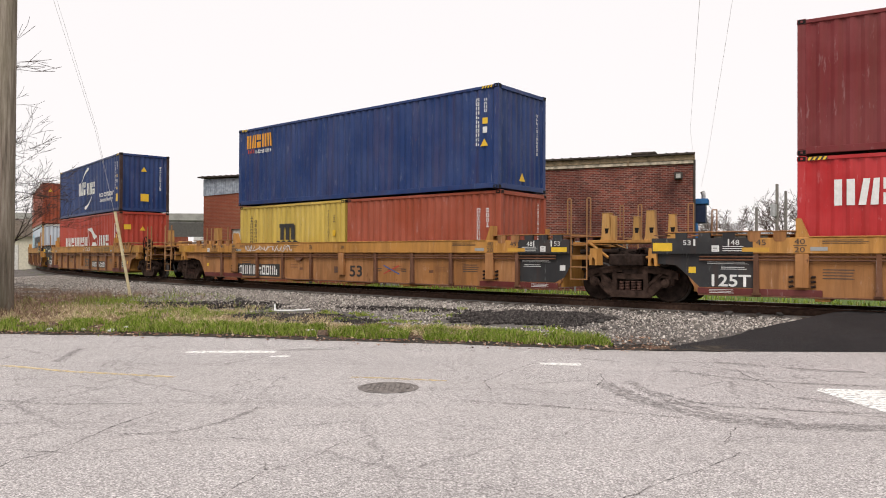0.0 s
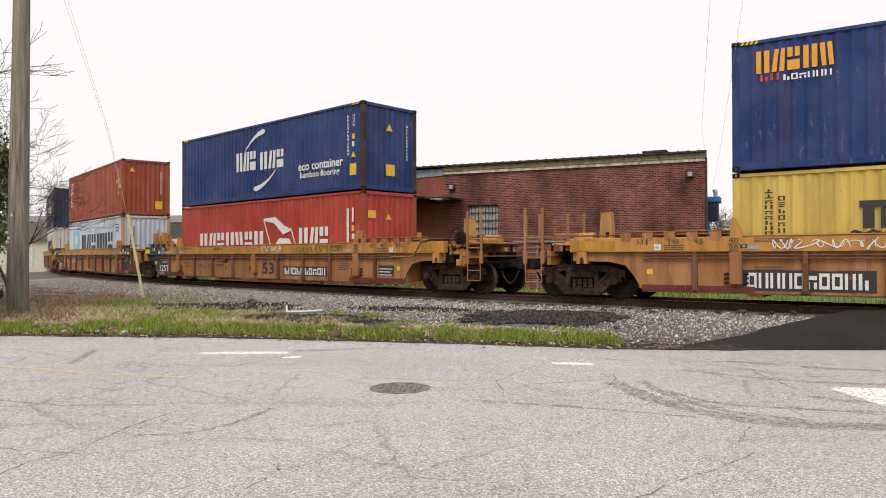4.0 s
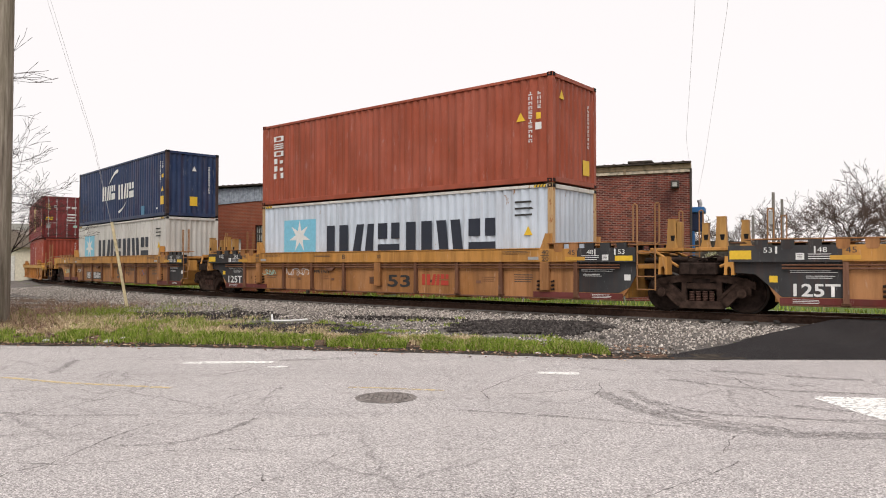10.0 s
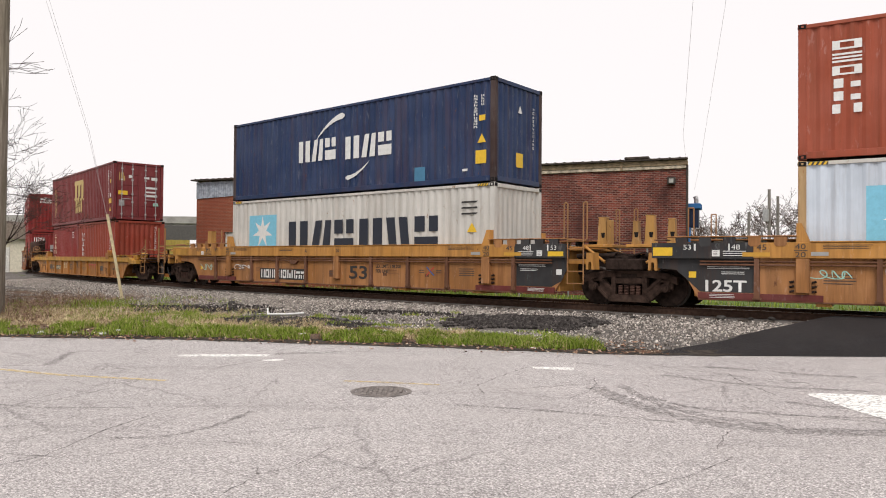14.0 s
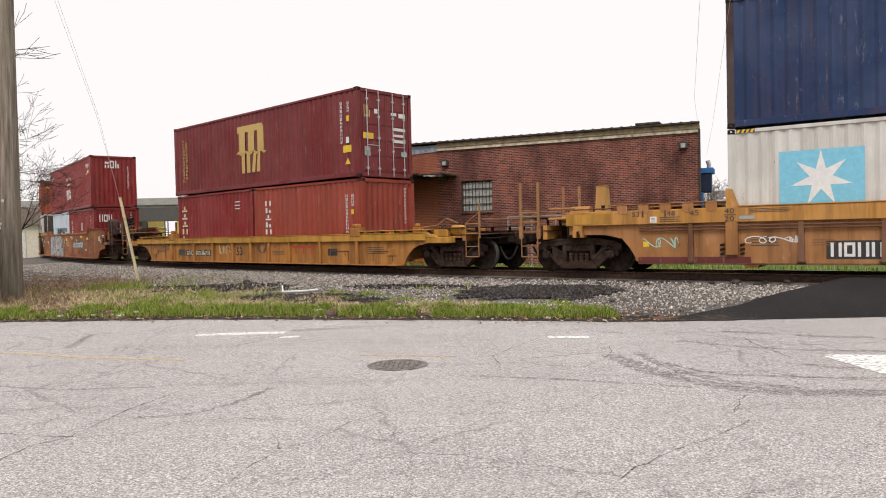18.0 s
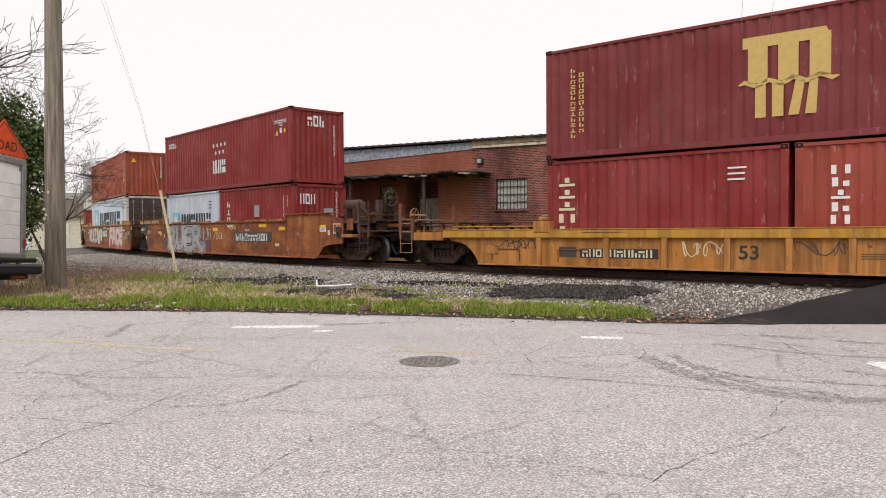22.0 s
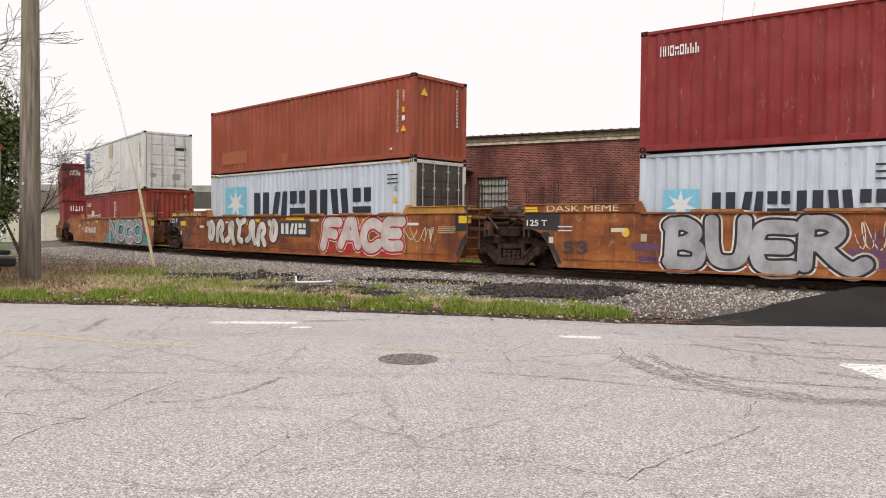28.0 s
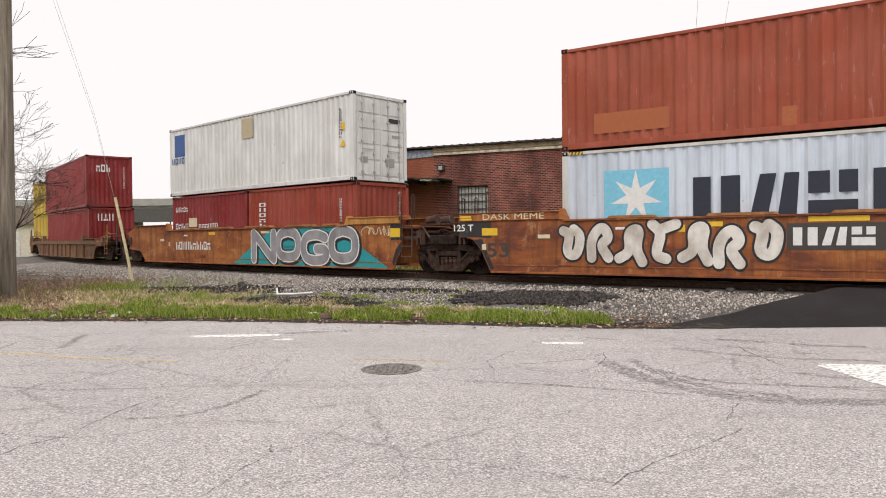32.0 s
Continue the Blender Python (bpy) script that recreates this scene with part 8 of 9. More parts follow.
# litter and small things on the verge
PALE = plain("pale_litter", (0.62, 0.61, 0.57), 0.6, vary=0.15)
PIPEWHITE = plain("white_plastic_pipe", (0.8, 0.8, 0.78), 0.4, vary=0.08)
zs = lay(-4.4, 17.9) + 0.13
tagged(part("bent_pipe", rods([(-4.34, 18.7, zs + 0.1), (-4.2, 18.1, zs), (-3.75, 18.12, zs), (-3.36, 18.4, zs + 0.01)], 0.022, 8), PIPEWHITE), "bent white plastic pipe lying on the ballast", "pipe")
for x, y, r in ((-8.05, 14.82, 0.07), (-7.35, 14.78, 0.06), (-6.75, 14.7, 0.085), (-6.5, 14.85, 0.07), (-4.35, 15.4, 0.08), (1.75, 12.98, 0.06), (-1.05, 14.75, 0.1), (-0.75, 14.9, 0.09), (0.95, 16.7, 0.1), (-2.6, 14.3, 0.08)):
    bm = bmesh.new()
    bmesh.ops.create_icosphere(bm, subdivisions=2, radius=r)
    for v in bm.verts:
        v.co *= 1 + 0.5 * noise.noise(v.co * 9 + Vector((x, y, 0)))
        v.co.z *= 0.45
    tagged(part("litter", bm, PALE, m=Matrix.Translation((x, y, lay(x, y) + r * 0.22 + 0.02))), "crumpled pale litter lying in the grass", "litter", "litter on the verge")
DARKROCK = plain("dark_rock", (0.06, 0.055, 0.05), 0.9, vary=0.3, scale=12)
for x, y, r in ((5.9, 16.3, 0.07), (6.35, 16.05, 0.1), (6.9, 15.8, 0.06), (3.35, 15.3, 0.09), (3.6, 17.4, 0.08), (7.3, 15.65, 0.08), (-6.3, 22.4, 0.12), (3.2, 14.4, 0.06), (4.6, 16.9, 0.07)):
    bm = bmesh.new()
    bmesh.ops.create_icosphere(bm, subdivisions=2, radius=r)
    for v in bm.verts:
        v.co *= 1 + 0.45 * noise.noise(v.co * 8 + Vector((x, y, 0)))
        v.co.z *= 0.6
    tagged(part("rock", bm, DARKROCK, m=Matrix.Translation((x, y, lay(x, y) + r * 0.3 + 0.03))), "dark broken lump of asphalt on the stones", "rock", "dark lumps on the ballast")

# ---- utility pole, guys and wires ----
def pole_wood():
    m, nt, b = shade("weathered_pole_wood", 0.9, 0, 0.0, spec=0.15)
    grain = noise_node(nt, 14, 7, 0.7, (1, 1, 0.06))
    col = ramp(nt, grain, ((0.3, (0.085, 0.07, 0.055)), (0.5, (0.21, 0.178, 0.142)), (0.75, (0.38, 0.34, 0.285))))
    damp = noise_node(nt, 1.2, 4, 0.6, (1, 1, 0.3))
    col = mix(nt, ramp(nt, damp, ((0.45, (0, 0, 0)), (0.7, (0.6, 0.6, 0.6)))), col, (0.2, 0.185, 0.125))
    nt.links.new(col, b.inputs["Base Color"])
    bp = nt.nodes.new("ShaderNodeBump")
    bp.inputs["Strength"].default_value = 0.8
    bp.inputs["Distance"].default_value = 0.02
    nt.links.new(grain, bp.inputs["Height"])
    nt.links.new(bp.outputs[0], b.inputs["Normal"])
    return m


POLEWOOD = pole_wood()
WIRE = plain("dull_wire", (0.62, 0.62, 0.62), 0.5, 0.3)
pole = tagged(new("utility_pole"), "tall weathered wooden utility pole beside the road", "utility pole")
pole.location = (-11.52, 18.86, 0.05)
bm = bmesh.new()
rod(bm, (0.03, 0, 0), (0.15, 0, 12.0), 0.27, 20, 0.17)
part("shaft", bm, POLEWOOD, pole)
for z, a in ((1.9, -0.4), (2.0, -0.2), (2.15, -0.5), (2.6, 0.1)):
    part("tag", boxes((-0.03, 0.03, -0.27, -0.2, z, z + 0.07), bev=0.004), PALE, pole, m=pose(0, 0, 0, 0, 0, math.degrees(a)))
guy = tagged(new("guy_wire"), "yellow plastic guard on a slanting guy wire", "guy wire")
GUARD = plain("yellow_plastic_guard", (0.74, 0.64, 0.4), 0.5, vary=0.15)
g0, g1 = Vector((-10.72, 24.8, 0.2)), Vector((-11.11, 24.45, 3.06))
bm = bmesh.new()
rod(bm, g0, g1, 0.05, 10)
part("guard", bm, GUARD, guy)
top0 = Vector((-11.35, 19.2, 11.2))
for dx in (0.0, 0.13):
    part("strand", rods([g1 - Vector((0, 0.02, 0.1)), Vector((-11.2 + dx * 0.4, 23.2, 5.6)), top0 + Vector((dx, 0, 0))], 0.004, 5), WIRE, guy)
drop = tagged(new("service_cable"), "thin service cables strung to the building corner", "cable")
part("strand", rods([(10.2, 29.5, 5.85), (8.2, 24.0, 5.85), (4.68, 13.2, 6.32), (2.0, 5.0, 7.3), (-1.0, -4.0, 9.0)], 0.0035, 5), WIRE, drop)
part("strand", rods([(10.5, 29.4, 4.5), (8.6, 23.5, 4.9), (5.2, 13.0, 6.25), (2.4, 5.0, 7.6), (-1.0, -4.0, 9.2)], 0.003, 5), WIRE, drop)

# ---- the brick building ----
def brick_wall(name, c1, c2, mortar, dark):
    m, nt, b = shade(name, 0.92, spec=0.15)
    co = nt.nodes.new("ShaderNodeTexCoord")
    sep = nt.nodes.new("ShaderNodeSeparateXYZ")
    com = nt.nodes.new("ShaderNodeCombineXYZ")
    nt.links.new(co.outputs["Object"], sep.inputs[0])
    nt.links.new(sep.outputs[0], com.inputs[0])
    nt.links.new(sep.outputs[2], com.inputs[1])
    br = nt.nodes.new("ShaderNodeTexBrick")
    br.inputs["Color1"].default_value = (*c1, 1)
    br.inputs["Color2"].default_value = (*c2, 1)
    br.inputs["Mortar"].default_value = (*mortar, 1)
    br.inputs["Scale"].default_value = 1.0
    br.inputs["Mortar Size"].default_value = 0.011
    br.inputs["Brick Width"].default_value = 0.215
    br.inputs["Row Height"].default_value = 0.076
    br.inputs["Bias"].default_value = -0.1
    nt.links.new(com.outputs[0], br.inputs["Vector"])
    soot = noise_node(nt, 0.55, 6, 0.65, (1, 1, 0.5))
    col = mix(nt, ramp(nt, soot, ((0.42, (0, 0, 0)), (0.66, (0.85, 0.85, 0.85)))), br.outputs["Color"], dark)
    pale = noise_node(nt, 1.3, 7, 0.75, (1, 1, 0.8))
    col = mix(nt, ramp(nt, pale, ((0.62, (0, 0, 0)), (0.75, (0.3, 0.3, 0.3)))), col, (0.34, 0.2, 0.14))
    nt.links.new(col, b.inputs["Base Color"])
    bp = nt.nodes.new("ShaderNodeBump")
    bp.inputs["Strength"].default_value = 0.5
    bp.inputs["Distance"].default_value = 0.01
    inv = nt.nodes.new("ShaderNodeInvert")
    nt.links.new(br.outputs["Fac"], inv.inputs["Color"])
    nt.links.new(inv.outputs[0], bp.inputs["Height"])
    nt.links.new(bp.outputs[0], b.inputs["Normal"])
    return m


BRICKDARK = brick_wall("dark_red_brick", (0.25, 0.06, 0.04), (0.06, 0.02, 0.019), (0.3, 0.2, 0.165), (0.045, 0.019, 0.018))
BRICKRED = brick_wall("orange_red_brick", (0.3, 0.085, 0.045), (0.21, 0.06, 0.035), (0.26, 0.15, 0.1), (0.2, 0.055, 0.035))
CREAMTRIM = plain("flaking_cream_paint", (0.62, 0.54, 0.42), 0.8, vary=0.3, scale=5)
TANTRIM = plain("tan_fascia_board", (0.33, 0.25, 0.16), 0.85, vary=0.3, scale=4)
TIN = plain("rusty_roof_tin", (0.07, 0.055, 0.045), 0.8, 0.2, 0.4, 6)
CORR = plain("pale_corrugated_sheet", (0.35, 0.39, 0.44), 0.6, 0.2, 0.25, 5)
PANEGREY = plain("dusty_window_glass", (0.42, 0.42, 0.39), 0.35, vary=0.2, scale=7)
BARS = plain("window_bars", (0.06, 0.05, 0.045), 0.7)
DARKWOOD = plain("rotten_dark_wood", (0.05, 0.04, 0.032), 0.95, vary=0.4, scale=7, bump=0.5)
BL = 25.55
building = tagged(new("brick_warehouse"), "long low red brick warehouse with a sagging canopy", "building")
building.matrix_world = Matrix.Translation((-13.2, 39.8, 0.1)) @ pose(0, 0, 0, 0, 0, math.degrees(math.atan2(-10.15, 23.45)))


def holed_wall(name, x0, x1, z1l, z1r, holes, mat, thick=0.3):
    """A wall with openings through it: bays side by side."""
    xs = sorted({x0, x1, *[h[0] for h in holes], *[h[2] for h in holes]})

    def topz(x):
        return z1l + (z1r - z1l) * (x - x0) / (x1 - x0)
    for a, b in zip(xs, xs[1:]):
        cut = [h for h in holes if h[0] <= a and h[2] >= b]
        zz = [0.0]
        for h in sorted(cut, key=lambda h: h[1]):
            zz += [h[1], h[3]]
        zz.append(None)
        for lo, hi in zip(zz[::2], zz[1::2]):
            if hi is not None and hi - lo < 1e-3:
                continue
            za, zb = (topz(a), topz(b)) if hi is None else (hi, hi)
            bm = bmesh.new()
            extrude_profile(bm, [(a, lo), (b, lo), (b, zb), (a, za)], "y", 0, thick)
            part(name, bm, mat, building)


holes_l = [(3.67, 2.34, 4.52, 3.62), (5.99, 2.5, 6.8, 3.68), (8.76, 2.5, 9.59, 3.78), (1.9, 0.3, 2.75, 2.92), (10.2, 0.0, 12.05, 3.95)]
holed_wall("wall_bay", 0, 13.9, 4.76, 5.36, holes_l, BRICKRED)
holed_wall("wall_bay", 13.9, BL, 5.36, 5.36, [(15.08, 2.45, 16.61, 3.88)], BRICKDARK, 0.33)
bm = bmesh.new()
extrude_profile(bm, [(BL - 0.33, 0.33), (BL, 0.33), (BL - 1.3, 12), (BL - 1.65, 12)], "z", 0, 5.36)
part("end_wall", bm, BRICKDARK, building)
part("back_wall", boxes((0, BL - 1.4, 11.9, 12.2, 0, 5.2)), BRICKDARK, building)
part("end_wall", boxes((0, 0.3, 0.3, 11.9, 0, 4.75)), BRICKRED, building)
# recess shade is put into the colour: darker brick behind BRICKRED sides
part("dock_wall", boxes((10.0, 12.3, 1.4, 1.6, 0, 4.2)), BRICKDARK, building, "back wall of the loading dock, its shade put into darker brick")
part("dock_side", boxes((12.05, 12.2, 0.3, 1.4, 0, 4.2)), BRICKRED, building)
part("dock_side", boxes((10.05, 10.2, 0.3, 1.4, 0, 4.2)), BRICKRED, building)
part("dock_door", boxes((10.75, 11.95, 0.55, 0.61, 0, 3.1), bev=0.01), plain("grey_door_boards", (0.3, 0.29, 0.27), 0.8, vary=0.2), building, "grey boarded dock door")
bm = bmesh.new()
n_c = 92
lo, hi = [], []
for i in range(2 * n_c + 1):
    x = 13.9 * i / (2 * n_c)
    y = -0.03 - 0.03 * (i % 2)
    lo.append(bm.verts.new((x, y, 4.74 + 0.6 * x / 13.9)))
    hi.append(bm.verts.new((x, y, 5.66)))
for i in range(2 * n_c):
    bm.faces.new((lo[i], lo[i + 1], hi[i + 1], hi[i]))
part("corrugated_cladding", bm, CORR, building)
part("fascia", boxes((13.9, BL + 0.02, -0.09, 0.3, 5.36, 5.5), bev=0.01), CREAMTRIM, building)
part("fascia", boxes((13.9, BL + 0.06, -0.13, 0.3, 5.5, 5.72), bev=0.01), TANTRIM, building)
part("fascia", boxes((22.9, 23.0, -0.15, -0.1, 5.36, 5.74)), TANTRIM, building)
bm = bmesh.new()
extrude_profile(bm, [(-0.2, -0.28), (BL + 0.1, -0.28), (BL - 1.2, 12.4), (-0.2, 12.4)], "z", 5.72, 5.79)
part("roof", bm, TIN, building)
for i in range(64):
    x = 0.1 + i * 0.4
    part("roof_rib", boxes((x, x + 0.06, -0.3, 0.6, 5.79, 5.815)), TIN, building)
part("roof_flap", boxes((23.1, 24.1, -0.28, 0.3, 5.8, 5.9), bev=0.02), TIN, building)


def barred_window(x0, z0, x1, z1, nx, nz, depth=0.14, bars=True):
    w = part("window", boxes((x0, x1, depth, depth + 0.02, z0, z1)), PANEGREY, building, "dusty barred window")
    part("frame", boxes((x0, x0 + 0.05, depth - 0.04, depth, z0, z1), (x1 - 0.05, x1, depth - 0.04, depth, z0, z1), (x0, x1, depth - 0.04, depth, z0, z0 + 0.05), (x0, x1, depth - 0.04, depth, z1 - 0.05, z1)), BARS, w)
    part("sill", boxes((x0 - 0.06, x1 + 0.06, -0.06, 0.1, z0 - 0.09, z0), bev=0.01), BRICKDARK, w)
    for i in range(1, nx):
        x = x0 + (x1 - x0) * i / nx
        part("bar", boxes((x - 0.012, x + 0.012, depth - 0.05, depth - 0.02, z0, z1)), BARS, w)
    for i in range(1, nz):
        z = z0 + (z1 - z0) * i / nz
        part("bar", boxes((x0, x1, depth - 0.055, depth - 0.025, z - 0.018, z + 0.018)), BARS, w)


barred_window(3.67, 2.34, 4.52, 3.62, 6, 3)
barred_window(5.99, 2.5, 6.8, 3.68, 6, 3)
barred_window(8.76, 2.5, 9.59, 3.78, 6, 3)
barred_window(15.08, 2.45, 16.61, 3.88, 9, 4)
part("door", boxes((1.9, 2.75, 0.12, 0.16, 0.3, 2.92)), PALE, building, "pale painted side door")
canopy = part("canopy", boxes((6.5, 14.85, -1.5, 0.0, 4.12, 4.2), bev=0.01), DARKWOOD, building, "sagging dark wooden canopy")
GREYBOARD = plain("bleached_grey_board", (0.3, 0.27, 0.22), 0.9, vary=0.3, scale=5)
for i in range(26):
    x = 6.55 + i * 0.32
    dip = 0.07 * math.sin(i * 0.7) + rng.uniform(-0.04, 0.04)
    part("board", boxes((x, x + rng.uniform(0.22, 0.34), -1.62 - 0.14 * rng.random(), -1.46, 4.08 + dip, 4.15 + dip), bev=0.008), (DARKWOOD, DARKWOOD, TIN, GREYBOARD)[rng.randrange(4)], canopy)
for i in range(9):
    x = 6.8 + i * 0.95
    part("rafter", boxes((x, x + 0.07, -1.45, 0.0, 4.0, 4.12)), DARKWOOD, canopy)
for x in (7.9, 12.0):
    part("post", boxes((x - 0.06, x + 0.06, -1.4, -1.28, 0, 4.12)), BARS, canopy)
part("bracket", rods([(6.6, -1.4, 4.1), (6.6, -0.1, 3.3)], 0.07, 6), DARKWOOD, canopy)
for x, z in ((14.31, 4.62), (24.99, 4.72)):
    lamp = part("wall_lamp", boxes((x - 0.16, x + 0.16, -0.2, 0.0, z, z + 0.3), bev=0.02), BARS, building, "dark metal wall lamp")
    part("lens", boxes((x - 0.09, x + 0.09, -0.215, -0.2, z + 0.05, z + 0.22)), PANEGREY, lamp)
AWNBLUE = plain("blue_awning_cloth", (0.03, 0.13, 0.33), 0.7)
awn = part("awning", boxes((BL + 0.02, BL + 0.55, 0.5, 1.5, 3.72, 3.95), bev=0.02), AWNBLUE, building, "small blue awning at the corner")
part("valance", boxes((BL + 0.04, BL + 0.45, 0.55, 1.45, 2.95, 3.72), bev=0.02), plain("dark_navy_cloth", (0.012, 0.02, 0.05), 0.7), awn)
part("downpipe", rods([(BL + 0.06, -0.05, 0), (BL + 0.06, -0.05, 5.5)], 0.045, 8), BARS, building)
part("conduit", rods([(BL + 0.1, 0.6, 0), (BL + 0.1, 0.6, 2.95)], 0.06, 8), AWNBLUE, building)
part("vent_cowl", rods([(BL + 0.35, 1.0, 3.95), (BL + 0.35, 1.0, 4.15), (BL + 0.3, 1.0, 4.28)], 0.09, 10), GALV, building)

# pipe rail fence behind the track, in front of the warehouse
FENCEGREY = plain("dull_grey_pipe", (0.26, 0.26, 0.25), 0.7, 0.2)
fence = tagged(new("pipe_fence"), "low grey pipe fence in front of the warehouse", "fence")
for i in range(8):
    a = i / 7
    p = Vector((2.5 + 6.6 * a, 30.4 - 2.9 * a, 0.1))
    part("post", rods([p, p + Vector((0, 0, 2.1))], 0.035, 8), FENCEGREY, fence)
for z in (1.2, 1.65, 2.1):
    part("rail", rods([(2.5, 30.4, 0.1 + z), (9.1, 27.5, 0.1 + z)], 0.025, 6), FENCEGREY, fence)

# ---- box truck with a work sign ----
TRUCKWHITE = plain("white_truck_panel", (0.86, 0.86, 0.84), 0.45, vary=0.08, scale=2)
TRIMGREY = plain("grey_aluminium_trim", (0.3, 0.29, 0.28), 0.5, 0.5, 0.15)
BLACKMETAL = plain("black_chassis_paint", (0.02, 0.02, 0.02), 0.5)
RUBBERT = plain("tyre_rubber_black", (0.025, 0.025, 0.025), 0.85)
SIGNORANGE = plain("orange_sign_cloth", (0.85, 0.1, 0.02), 0.6, vary=0.08)
van = tagged(new("box_truck"), "white box truck with a roll-up rear door and black bumper", "truck")
van.matrix_world = Matrix.Translation((-11.2, 17.05, 0.1)) @ pose(0, 0, 0, 0, 0, -90) @ pose(0, 0, 0, 0, -3, 0)
body = part("box_body", boxes((0.0, 2.5, -6.0, -0.06, 1.0, 3.2), bev=0.02), TRUCKWHITE, van)
door = part("rear_door", boxes((0.14, 2.36, -0.06, -0.03, 1.0, 3.0), bev=0.005), TRUCKWHITE, van, "white roll-up door")
for i in range(6):
    z = 1.02 + i * 0.33
    part("door_slat", boxes((0.15, 2.35, -0.03, -0.012, z, z + 0.315), bev=0.008), TRUCKWHITE, door)
part("roof_rail", boxes((-0.03, 2.53, -6.0, 0.02, 3.14, 3.3), bev=0.02), TRIMGREY, van)
part("rear_post", boxes((-0.02, 0.14, -0.12, 0.03, 0.95, 3.14), bev=0.015), TRIMGREY, van)
part("rear_post", boxes((2.36, 2.52, -0.12, 0.03, 0.95, 3.14), bev=0.015), TRIMGREY, van)
part("sill", boxes((0.0, 2.5, -0.1, 0.05, 0.86, 1.0), bev=0.02), TRIMGREY, van)
part("chassis", boxes((0.85, 1.65, -6.0, 0.0, 0.6, 0.9)), BLACKMETAL, van)
lift = part("tail_lift", boxes((0.1, 2.4, 0.05, 0.4, 0.78, 0.9), bev=0.03), BLACKMETAL, van, "black folded tail lift")
part("platform", boxes((0.1, 2.4, 0.1, 0.55, 0.5, 0.74), bev=0.05), BLACKMETAL, lift)
for x in (0.35, 2.1):
    part("arm", rods([(x, 0.35, 0.66), (x, -0.1, 0.42), (x, -0.7, 0.5)], 0.05, 8), BLACKMETAL, lift)
part("bumper", boxes((0.15, 2.35, 0.1, 0.2, 0.38, 0.5), bev=0.02), BLACKMETAL, van)
part("tail_lamp", boxes((0.02, 0.1, 0.03, 0.05, 1.15, 1.35), bev=0.006), plain("red_lamp_lens", (0.4, 0.02, 0.02), 0.3), van)
part("reflector", boxes((0.3, 0.8, 0.2, 0.21, 0.41, 0.47)), plain("orange_reflector", (0.7, 0.16, 0.03), 0.3), van)
part("latch", boxes((1.1, 1.4, -0.012, 0.02, 1.05, 1.15), bev=0.01), TRIMGREY, door)
for yv in (0.3, 2.2):
    bm = bmesh.new()
    rod(bm, (yv - 0.15, -1.4, 0.42), (yv + 0.15, -1.4, 0.42), 0.42, 24)
    wv = part("wheel", bm, RUBBERT, van)
    bm = bmesh.new()
    rod(bm, (yv - 0.16, -1.4, 0.42), (yv + 0.16, -1.4, 0.42), 0.22, 16)
    part("rim", bm, GALV, wv)
part("mud_flap", boxes((0.1, 0.65, -0.85, -0.83, 0.25, 0.85)), RUBBERT, van)
sign = tagged(new("road_work_sign"), "orange diamond road work sign on a post behind the truck", "road sign")
sign.matrix_world = Matrix.Translation((-12.4, 18.2, 3.72)) @ pose(0, 0, 0, 0, 0, 86) @ pose(0, 0, 0, 0, 2, 0)
bm = bmesh.new()
extrude_profile(bm, [(0, -0.86), (0.86, 0), (0, 0.86), (-0.86, 0)], "y", -0.01, 0.01)
part("panel", bm, SIGNORANGE, sign)
bm = bmesh.new()
for a, b in (((0, -0.79), (0.79, 0)), ((0.79, 0), (0, 0.79)), ((0, 0.79), (-0.79, 0)), ((-0.79, 0), (0, -0.79))):
    ribbon(bm, [a, b], [0.025, 0.025], -0.014)
part("border", bm, INK, sign)
letters("ROAD", -0.46, 0.05, 0.46, 0.3, -0.014, INK, sign, bold=0.01)
letters("WORK", -0.5, -0.3, 0.5, -0.05, -0.014, INK, sign, bold=0.01)
part("post", boxes((-0.04, 0.04, 0.012, 0.09, -3.66, 0.7), bev=0.006), TRIMGREY, sign)

# ---- trees ----
BARK = plain("grey_brown_bark", (0.065, 0.05, 0.042), 0.95, vary=0.3, scale=6)
TWIG = plain("fine_twigs", (0.07, 0.05, 0.043), 0.95, vary=0.3, scale=3)

TWIGFAR = plain("pale_brown_twigs", (0.115, 0.08, 0.066), 0.95, vary=0.3, scale=3)


